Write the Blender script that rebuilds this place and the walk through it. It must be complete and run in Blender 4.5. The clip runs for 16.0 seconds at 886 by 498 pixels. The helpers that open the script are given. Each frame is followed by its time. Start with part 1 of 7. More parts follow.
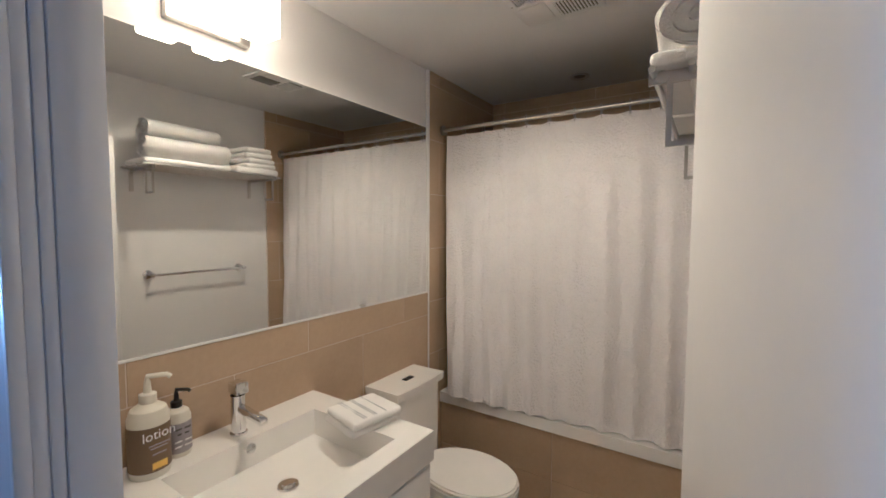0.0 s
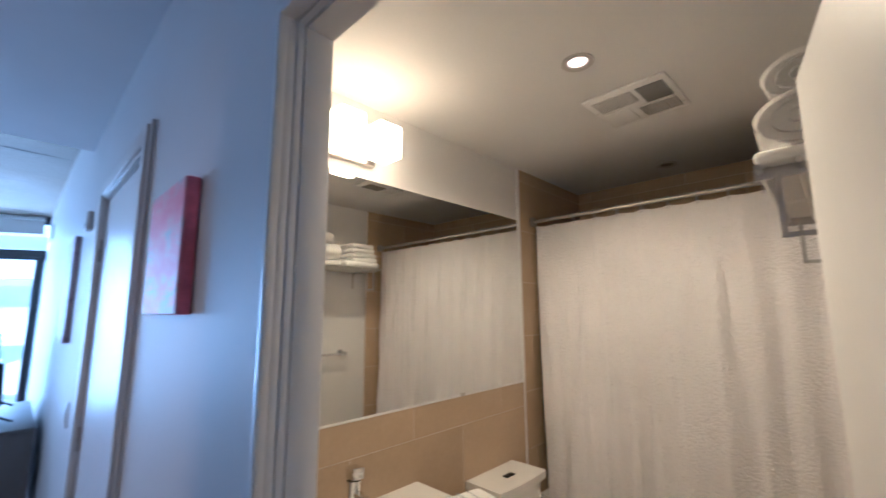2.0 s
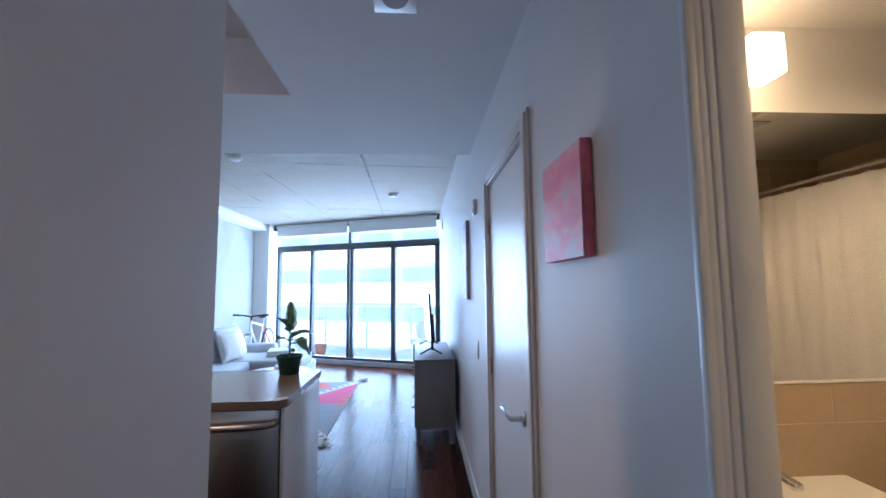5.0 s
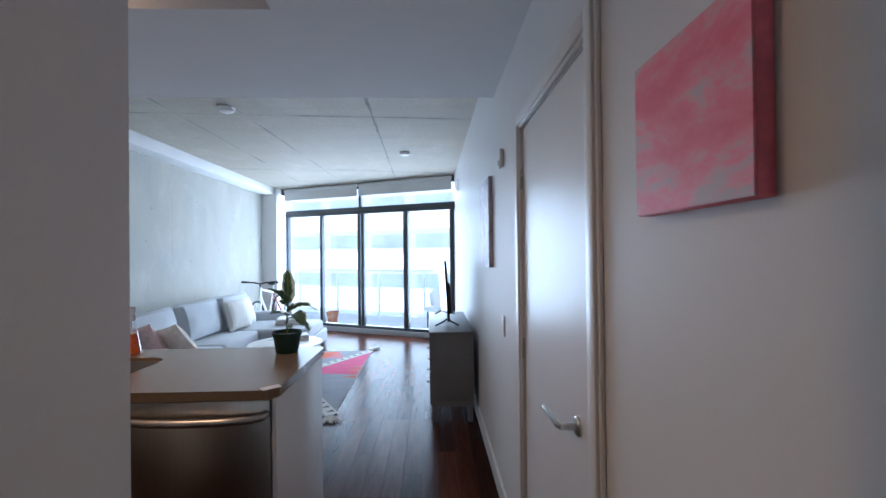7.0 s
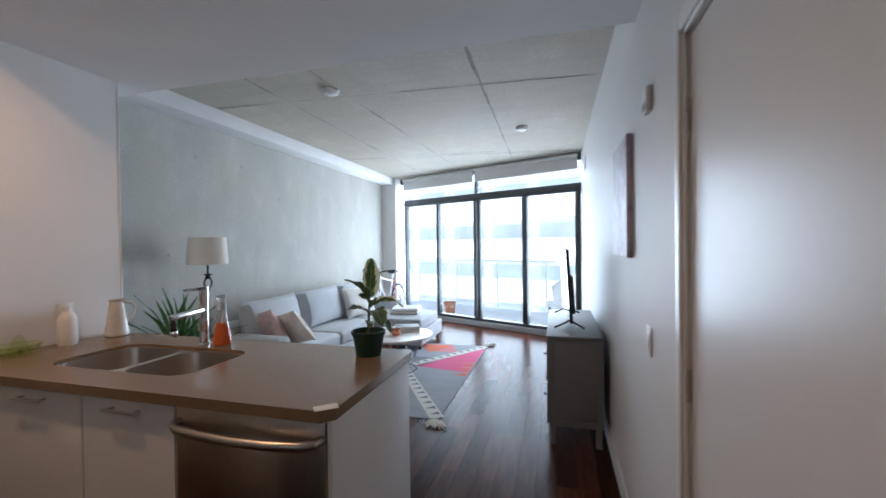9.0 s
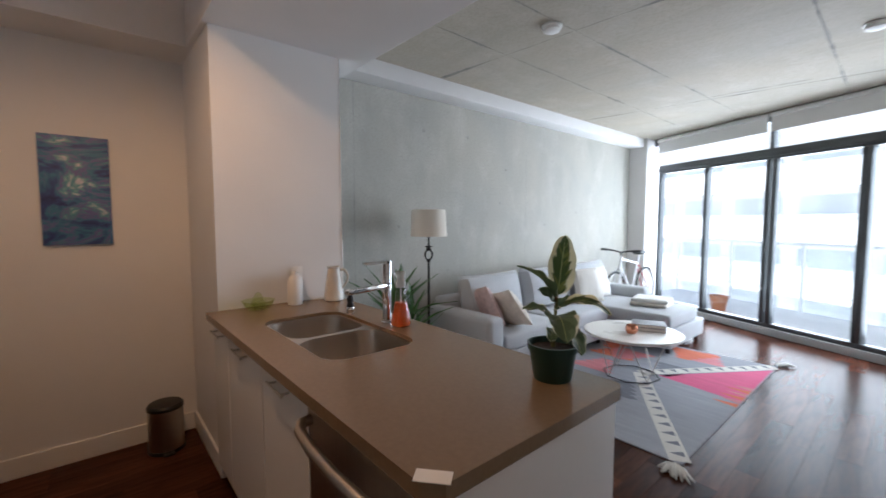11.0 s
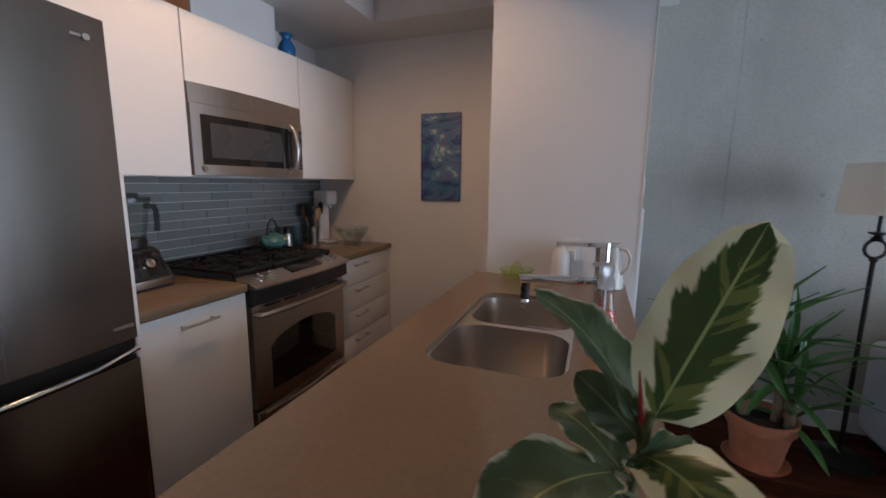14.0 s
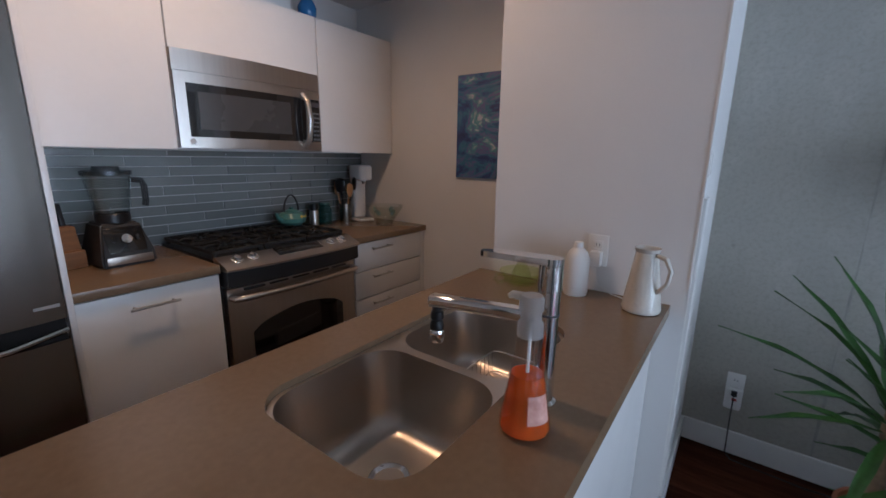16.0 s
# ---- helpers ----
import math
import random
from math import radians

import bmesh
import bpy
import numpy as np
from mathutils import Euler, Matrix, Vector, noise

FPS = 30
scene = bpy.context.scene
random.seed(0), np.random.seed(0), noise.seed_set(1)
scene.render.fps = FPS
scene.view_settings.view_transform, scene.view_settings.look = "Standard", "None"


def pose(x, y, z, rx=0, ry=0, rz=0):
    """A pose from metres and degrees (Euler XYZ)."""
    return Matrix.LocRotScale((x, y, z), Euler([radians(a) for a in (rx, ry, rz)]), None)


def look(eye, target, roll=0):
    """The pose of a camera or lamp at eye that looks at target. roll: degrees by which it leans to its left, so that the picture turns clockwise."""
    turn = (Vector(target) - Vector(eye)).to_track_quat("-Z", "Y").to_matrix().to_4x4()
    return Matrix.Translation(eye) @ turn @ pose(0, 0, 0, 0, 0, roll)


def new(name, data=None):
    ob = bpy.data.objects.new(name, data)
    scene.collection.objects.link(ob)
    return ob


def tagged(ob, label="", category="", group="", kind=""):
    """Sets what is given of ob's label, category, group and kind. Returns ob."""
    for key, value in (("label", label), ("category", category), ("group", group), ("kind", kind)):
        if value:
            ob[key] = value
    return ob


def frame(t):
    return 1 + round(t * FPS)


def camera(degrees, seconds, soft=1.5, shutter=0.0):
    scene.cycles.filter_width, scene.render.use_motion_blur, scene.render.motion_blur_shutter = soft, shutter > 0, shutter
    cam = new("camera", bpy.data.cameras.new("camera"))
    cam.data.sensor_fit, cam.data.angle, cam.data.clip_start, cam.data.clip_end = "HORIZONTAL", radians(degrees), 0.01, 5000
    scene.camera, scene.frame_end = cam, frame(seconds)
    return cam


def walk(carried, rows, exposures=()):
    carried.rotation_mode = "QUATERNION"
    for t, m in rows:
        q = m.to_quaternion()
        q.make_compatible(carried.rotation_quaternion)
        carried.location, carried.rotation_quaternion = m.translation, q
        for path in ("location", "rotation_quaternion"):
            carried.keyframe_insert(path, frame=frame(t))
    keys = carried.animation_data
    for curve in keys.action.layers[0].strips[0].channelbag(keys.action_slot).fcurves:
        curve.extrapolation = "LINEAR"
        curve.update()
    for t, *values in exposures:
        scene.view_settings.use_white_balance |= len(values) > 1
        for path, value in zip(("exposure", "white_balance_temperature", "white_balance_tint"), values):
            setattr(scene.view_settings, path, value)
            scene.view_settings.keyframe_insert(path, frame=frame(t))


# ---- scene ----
cam = camera(94.5, 16.0, 1.6, 0.35)
PATH = [
    (0, (-0.103, 0.518, 1.527), (1.569, 1.609, 1.413), 0.2),
    (0.5, (-0.117, 0.53, 1.532), (1.554, 1.63, 1.554), 0.0),
    (1, (-0.167, 0.514, 1.555), (1.476, 1.645, 1.713), -0.1),
    (1.5, (-0.214, 0.508, 1.558), (1.39, 1.67, 1.835), -0.1),
    (2, (-0.237, 0.532, 1.546), (1.191, 1.901, 1.841), -0.3),
    (2.5, (-0.305, 0.519, 1.53), (0.701, 2.222, 1.827), -0.4),
    (3, (-0.335, 0.502, 1.51), (0.352, 2.358, 1.801), -0.4),
    (3.5, (-0.34, 0.49, 1.497), (0.156, 2.408, 1.773), -0.5),
    (4, (-0.347, 0.481, 1.493), (-0.016, 2.437, 1.743), -0.5),
    (4.5, (-0.359, 0.503, 1.485), (-0.15, 2.479, 1.71), -0.4),
    (5, (-0.391, 0.548, 1.479), (-0.269, 2.536, 1.658), -0.6),
    (5.2, (-0.396, 0.581, 1.479), (-0.309, 2.573, 1.641), -0.6),
    (7.3, (-0.408, 1.02, 1.48), (-0.362, 3.02, 1.485), -0.7),
    (7.5, (-0.39, 1.063, 1.485), (-0.369, 3.063, 1.488), -0.7),
    (8, (-0.357, 1.178, 1.477), (-0.471, 3.175, 1.478), -0.8),
    (8.2, (-0.352, 1.233, 1.471), (-0.529, 3.225, 1.471), -0.7),
    (10.3, (-0.38, 1.887, 1.444), (-1.568, 3.493, 1.351), -0.4),
    (10.5, (-0.411, 1.941, 1.449), (-1.679, 3.484, 1.345), -0.1),
    (11, (-0.469, 2.135, 1.436), (-1.982, 3.435, 1.298), -0.0),
    (11.5, (-0.526, 2.292, 1.432), (-2.281, 3.239, 1.276), 0.2),
    (12, (-0.589, 2.47, 1.427), (-2.487, 3.074, 1.248), 0.4),
    (12.5, (-0.628, 2.663, 1.411), (-2.594, 2.952, 1.187), 0.4),
    (13, (-0.649, 2.84, 1.41), (-2.631, 2.782, 1.15), 0.4),
    (13.5, (-0.709, 3.018, 1.418), (-2.646, 2.611, 1.131), 0.6),
    (14, (-0.798, 3.173, 1.418), (-2.651, 2.488, 1.103), 0.6),
    (14.5, (-0.92, 3.285, 1.428), (-2.695, 2.431, 1.079), 0.8),
    (15, (-1.075, 3.341, 1.432), (-2.796, 2.395, 1.054), 0.8),
    (15.5, (-1.253, 3.406, 1.422), (-2.932, 2.404, 1.001), 0.8),
    (16, (-1.407, 3.478, 1.426), (-2.985, 2.33, 0.986), 0.9),
]
EXPOSURES = [(0.0, 0.97, 3720, 8), (1.7, 0.96, 3850, 8), (2.5, 0.9, 3980, 8), (3.5, 0.86, 4150, 8), (5.2, 0.8, 4600, 9), (7.3, 0.59, 5150, 7), (8.2, 0.58, 5300, 7), (10.4, 0.64, 6000, 11), (12.0, 0.58, 6000, 11), (13.0, 0.44, 5800, 11), (14.5, 0.34, 5350, 11), (16.0, 0.26, 5250, 11)]
walk(cam, [(t, look(eye, target, roll)) for t, eye, target, roll in PATH], EXPOSURES)

# ---- light ----
world = bpy.data.worlds.new("world")
scene.world = world
world.use_nodes = True
wn = world.node_tree.nodes
sky = wn.new("ShaderNodeTexSky")
sky.sky_type, sky.sun_disc = "NISHITA", False
sky.sun_elevation, sky.sun_rotation = radians(50), radians(215)
wn["Background"].inputs["Strength"].default_value = 0.15
world.node_tree.links.new(sky.outputs[0], wn["Background"].inputs["Color"])


def lamp(name, kind, place, energy, color, size=0.1, target=None, size_y=None):
    data = bpy.data.lights.new(name, kind)
    data.energy, data.color = energy, color
    if kind == "AREA":
        data.size = size
        if size_y:
            data.shape, data.size_y = "RECTANGLE", size_y
    elif kind in ("POINT", "SPOT"):
        data.shadow_soft_size = size
        if kind == "SPOT":
            data.spot_blend = 0.6
    elif kind == "SUN":
        data.angle = radians(size)
    ob = new(name, data)
    ob.matrix_world = look(place, target) if target else Matrix.Translation(place)
    return ob


lamp("sun", "SUN", (3, -8, 14), 5.0, (1.0, 0.95, 0.88), 0.5, target=(-1, 8, 0))
# window wall runs from (-3.5, 9.4) to (0, 7.85)
WA, WB = Vector((-3.5, 9.4, 0)), Vector((0, 7.85, 0))
WD = (WB - WA).normalized()
WN = Vector((-WD.y, WD.x, 0))  # outwards
if WN.y < 0:
    WN = -WN
WMID = (WA + WB) / 2
wl = lamp("window_daylight", "AREA", WMID + WN * 0.25 + Vector((0, 0, 1.4)), 150, (0.86, 0.93, 1.0), 3.7,
          target=WMID - WN * 4 + Vector((0, 0, 1.2)), size_y=2.5)
WARM = (1.0, 0.575, 0.215)
lamp("bath_downlight_bulb", "SPOT", (0.996, 1.082, 2.36), 29, WARM, 0.03, target=(0.996, 1.0821, 0)).data.spot_size = radians(155)
lamp("kitchen_bulb", "SPOT", (-2.12, 2.12, 2.74), 36, (1.0, 0.55, 0.26), 0.05, target=(-2.12, 2.1201, 0)).data.spot_size = radians(160)
# added weak warm fill at the hall's unseen end, no fitting there
lamp("hall_fill", "POINT", (-0.46, -1.2, 2.3), 0.3, (1.0, 0.8, 0.6), 0.1)
# ---- materials ----
def mat(name, color, rough=0.5, metal=0.0, var=0.08, scale=3.0, fine=40.0, bump=0.05, coat=0.0, trans=0.0, ior=1.45, sheen=0.0,
        color2=None, stretch=(1, 1, 1), rvar=0.1, random=0.0, emit=0.0, spec=0.5):
    m = bpy.data.materials.new(name)
    m.use_nodes = True
    nt = m.node_tree
    n, L = nt.nodes, nt.links
    p = n["Principled BSDF"]
    p.inputs["Roughness"].default_value, p.inputs["Metallic"].default_value = rough, metal
    p.inputs["Coat Weight"].default_value, p.inputs["Transmission Weight"].default_value = coat, trans
    p.inputs["IOR"].default_value, p.inputs["Sheen Weight"].default_value = ior, sheen
    p.inputs["Specular IOR Level"].default_value = spec
    if emit:
        p.inputs["Emission Color"].default_value = (*color, 1)
        p.inputs["Emission Strength"].default_value = emit
    tc, mp = n.new("ShaderNodeTexCoord"), n.new("ShaderNodeMapping")
    mp.inputs["Scale"].default_value = stretch
    L.new(tc.outputs["Object"], mp.inputs["Vector"])
    big, small = n.new("ShaderNodeTexNoise"), n.new("ShaderNodeTexNoise")
    for node, s, d in ((big, scale, 4), (small, fine, 3)):
        node.inputs["Scale"].default_value, node.inputs["Detail"].default_value = s, d
        L.new(mp.outputs[0], node.inputs["Vector"])
    add = n.new("ShaderNodeMath")
    add.operation = "MULTIPLY_ADD"
    L.new(small.outputs[0], add.inputs[0])
    add.inputs[1].default_value = 0.45
    L.new(big.outputs[0], add.inputs[2])
    rng = n.new("ShaderNodeMapRange")
    rng.inputs["From Min"].default_value, rng.inputs["From Max"].default_value = 0.45, 1.0
    L.new(add.outputs[0], rng.inputs["Value"])
    mix = n.new("ShaderNodeMix")
    mix.data_type = "RGBA"
    a = tuple(max(0.0, c * (1 - var)) for c in color)
    b = color2 or tuple(min(1.0, c * (1 + var)) for c in color)
    mix.inputs[6].default_value, mix.inputs[7].default_value = (*a, 1), (*b, 1)
    L.new(rng.outputs[0], mix.inputs[0])
    out = mix.outputs[2]
    if random:
        oi, hsv, r2 = n.new("ShaderNodeObjectInfo"), n.new("ShaderNodeHueSaturation"), n.new("ShaderNodeMapRange")
        r2.inputs["To Min"].default_value, r2.inputs["To Max"].default_value = 1 - random, 1 + random
        L.new(oi.outputs["Random"], r2.inputs["Value"])
        L.new(r2.outputs[0], hsv.inputs["Value"])
        L.new(out, hsv.inputs["Color"])
        out = hsv.outputs[0]
    L.new(out, p.inputs["Base Color"])
    rr = n.new("ShaderNodeMapRange")
    rr.inputs["To Min"].default_value, rr.inputs["To Max"].default_value = max(0.02, rough - rvar), min(1, rough + rvar)
    L.new(big.outputs[0], rr.inputs["Value"])
    L.new(rr.outputs[0], p.inputs["Roughness"])
    if bump:
        bp = n.new("ShaderNodeBump")
        bp.inputs["Strength"].default_value, bp.inputs["Distance"].default_value = bump, 0.01
        L.new(small.outputs[0], bp.inputs["Height"])
        L.new(bp.outputs[0], p.inputs["Normal"])
    return m


M = {}
M["wall"] = mat("white_wall_paint", (0.74, 0.73, 0.72), 0.55, var=0.025, fine=180, bump=0.03, rvar=0.015)
M["ceil"] = mat("white_ceiling_paint", (0.72, 0.71, 0.70), 0.8, var=0.03, fine=150, bump=0.04)
M["trim"] = mat("white_trim_paint", (0.78, 0.77, 0.75), 0.35, var=0.02, bump=0.01, rvar=0.015)
M["door"] = mat("white_door_paint", (0.76, 0.75, 0.74), 0.33, var=0.02, bump=0.01, rvar=0.015)
M["cab"] = mat("white_cabinet_laminate", (0.8, 0.79, 0.77), 0.25, var=0.02, bump=0.008, rvar=0.015)
M["wood"] = mat("dark_red_brown_floor_wood", (0.062, 0.02, 0.0105), 0.25, var=0.5, scale=5, fine=30, bump=0.008, rvar=0.04, stretch=(6, 0.7, 1), random=0.5, spec=0.06)
M["tile"] = mat("beige_stone_tile", (0.45, 0.345, 0.22), 0.4, var=0.08, scale=5, fine=60, bump=0.03, random=0.05)
M["grout"] = mat("pale_grout", (0.66, 0.58, 0.46), 0.9, bump=0.1)
M["gtile"] = mat("grey_green_glass_tile", (0.2, 0.215, 0.21), 0.12, var=0.06, scale=2, coat=0.5, bump=0.01, random=0.12)
M["ggrout"] = mat("light_grey_grout", (0.58, 0.59, 0.58), 0.9, bump=0.1)
M["counter"] = mat("brown_quartz_counter", (0.215, 0.146, 0.088), 0.24, var=0.07, scale=70, fine=420, bump=0.006, rvar=0.02)
M["steel"] = mat("brushed_stainless_steel", (0.27, 0.25, 0.23), 0.26, 1.0, var=0.05, scale=2, fine=30, bump=0.002, stretch=(22, 1, 0.3), rvar=0.04)
M["steelh"] = mat("brushed_stainless_steel_across", (0.49, 0.445, 0.40), 0.32, 1.0, var=0.06, scale=2, fine=30, bump=0.006, stretch=(40, 1, 1), rvar=0.06)
M["sink"] = mat("satin_steel_basin", (0.59, 0.54, 0.49), 0.32, 1.0, var=0.04, scale=4, fine=160, bump=0.004, rvar=0.04)
M["chrome"] = mat("chrome", (0.78, 0.78, 0.78), 0.08, 1.0, var=0.02, bump=0.0, rvar=0.03)
M["nickel"] = mat("satin_nickel", (0.55, 0.53, 0.5), 0.3, 1.0, var=0.03, bump=0.0)
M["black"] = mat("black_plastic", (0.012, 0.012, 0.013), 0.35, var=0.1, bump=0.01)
M["iron"] = mat("black_cast_iron", (0.014, 0.013, 0.012), 0.6, var=0.2, fine=150, bump=0.15)
M["bglass"] = mat("black_oven_glass", (0.012, 0.011, 0.011), 0.06, var=0.05, bump=0.0, coat=0.6, rvar=0.02)
M["seam"] = mat("dark_concrete_seam", (0.25, 0.24, 0.215), 0.9, var=0.4, scale=9, bump=0.1)
M["wallseam"] = mat("grey_concrete_wall_seam", (0.33, 0.325, 0.3), 0.9, var=0.2, scale=9, bump=0.1)
M["mirror"] = mat("mirror_silver", (0.86, 0.87, 0.86), 0.01, 1.0, var=0.0, bump=0.0, rvar=0.0)
M["ceramic"] = mat("white_glazed_ceramic", (0.82, 0.80, 0.76), 0.12, var=0.02, bump=0.0, coat=0.4, rvar=0.04)
M["terry"] = mat("white_terry_cloth", (0.82, 0.80, 0.77), 0.95, var=0.05, fine=260, bump=0.5, sheen=0.3)
M["curtain"] = mat("white_waffle_curtain_cloth", (0.82, 0.79, 0.79), 0.95, var=0.05, scale=3, fine=95, bump=0.9, sheen=0.3)
M["sofa"] = mat("pale_grey_woven_upholstery", (0.45, 0.465, 0.485), 0.95, var=0.08, fine=300, bump=0.25, sheen=0.3)
M["frame"] = mat("dark_bronze_window_aluminium", (0.085, 0.09, 0.095), 0.35, 0.4, var=0.1, bump=0.01)
M["shade"] = mat("white_roller_blind_cloth", (0.72, 0.72, 0.71), 0.9, var=0.03, bump=0.05)
M["sill"] = mat("pale_window_track", (0.5, 0.5, 0.5), 0.5, var=0.06)
M["brass"] = mat("copper_metal", (0.72, 0.30, 0.18), 0.22, 1.0, var=0.1, bump=0.02)
M["terra"] = mat("terracotta_clay", (0.42, 0.16, 0.08), 0.85, var=0.16, scale=12, fine=60, bump=0.1)
M["soil"] = mat("dark_potting_soil", (0.03, 0.02, 0.014), 1.0, var=0.5, scale=40, fine=200, bump=0.8)
M["pot"] = mat("dark_green_plastic_pot", (0.012, 0.045, 0.034), 0.4, var=0.08, bump=0.02)
M["palm"] = mat("green_blade_leaf", (0.045, 0.12, 0.025), 0.42, var=0.35, scale=14, fine=60, bump=0.05)
M["stem"] = mat("green_brown_stem", (0.12, 0.13, 0.05), 0.6, var=0.2, scale=30, bump=0.1)
M["cane"] = mat("palm_cane_bark", (0.22, 0.16, 0.1), 0.9, var=0.25, scale=30, fine=90, bump=0.4)
M["grey"] = mat("grey_painted_wood", (0.17, 0.172, 0.175), 0.45, var=0.07, bump=0.02)
M["tabletop"] = mat("white_tabletop_lacquer", (0.74, 0.72, 0.69), 0.3, var=0.03, bump=0.01)
M["pinkp"] = mat("dusty_pink_patterned_cushion_cloth", (0.62, 0.47, 0.45), 0.95, var=0.2, scale=30, fine=220, bump=0.3)
M["creamp"] = mat("cream_woven_cushion_cloth", (0.72, 0.66, 0.58), 0.95, var=0.12, scale=20, fine=200, bump=0.4)
M["stripep"] = mat("off_white_striped_cushion_cloth", (0.68, 0.65, 0.60), 0.95, var=0.16, scale=6, fine=40, bump=0.4, stretch=(10, 10, 0.5))
M["linen"] = mat("cream_linen_lampshade", (0.68, 0.63, 0.55), 0.9, var=0.04, fine=250, bump=0.1)
M["bronze"] = mat("dark_bronze_lamp_metal", (0.03, 0.027, 0.025), 0.45, 0.7, var=0.15)
M["white"] = mat("white_plastic", (0.78, 0.77, 0.75), 0.35, var=0.02, bump=0.0)
M["stone"] = mat("off_white_glazed_stoneware", (0.66, 0.63, 0.57), 0.25, var=0.08, scale=10, bump=0.03, coat=0.3)
M["wooden"] = mat("pale_wood", (0.38, 0.21, 0.09), 0.6, var=0.2, scale=8, stretch=(1, 1, 12), bump=0.05)
M["redwood"] = mat("reddish_wood", (0.33, 0.12, 0.05), 0.5, var=0.2, scale=8, stretch=(12, 1, 1), bump=0.05)
M["darkwood"] = mat("dark_knife_block_wood", (0.2, 0.1, 0.045), 0.5, var=0.25, scale=8, stretch=(1, 1, 10), bump=0.05)
M["teal"] = mat("teal_enamel", (0.07, 0.18, 0.16), 0.3, var=0.15, scale=12, coat=0.4, bump=0.01)
M["blue"] = mat("blue_glazed_vase", (0.03, 0.17, 0.42), 0.2, var=0.1, coat=0.4, bump=0.01)
M["orange"] = mat("orange_liquid_soap", (1.0, 0.2, 0.03), 0.1, var=0.05, bump=0.0, trans=0.6, ior=1.33)
M["lotion"] = mat("cream_lotion_plastic", (0.66, 0.63, 0.52), 0.35, var=0.03, bump=0.0)
M["brownlabel"] = mat("brown_paper_label", (0.16, 0.11, 0.065), 0.6, var=0.05)
M["greylabel"] = mat("grey_paper_label", (0.33, 0.30, 0.31), 0.6, var=0.06)
M["yellow"] = mat("yellow_print", (0.75, 0.5, 0.06), 0.6)
M["print"] = mat("white_print", (0.8, 0.78, 0.74), 0.6)
M["dark"] = mat("dark_print", (0.06, 0.055, 0.06), 0.6)
M["paper"] = mat("white_paper", (0.8, 0.78, 0.75), 0.8, var=0.03)
M["building"] = mat("pale_facade_panel", (0.93, 0.93, 0.93), 0.7, var=0.04, scale=0.5)
M["balcony"] = mat("pale_balcony_concrete", (0.8, 0.79, 0.78), 0.85, var=0.08)
M["tyre"] = mat("black_tyre_rubber", (0.02, 0.02, 0.021), 0.7, var=0.1)
M["bikewhite"] = mat("white_bicycle_paint", (0.7, 0.7, 0.72), 0.25, var=0.03, coat=0.5, bump=0.0)
M["redpaint"] = mat("red_bicycle_paint", (0.5, 0.05, 0.05), 0.3, var=0.05, coat=0.4, bump=0.0)


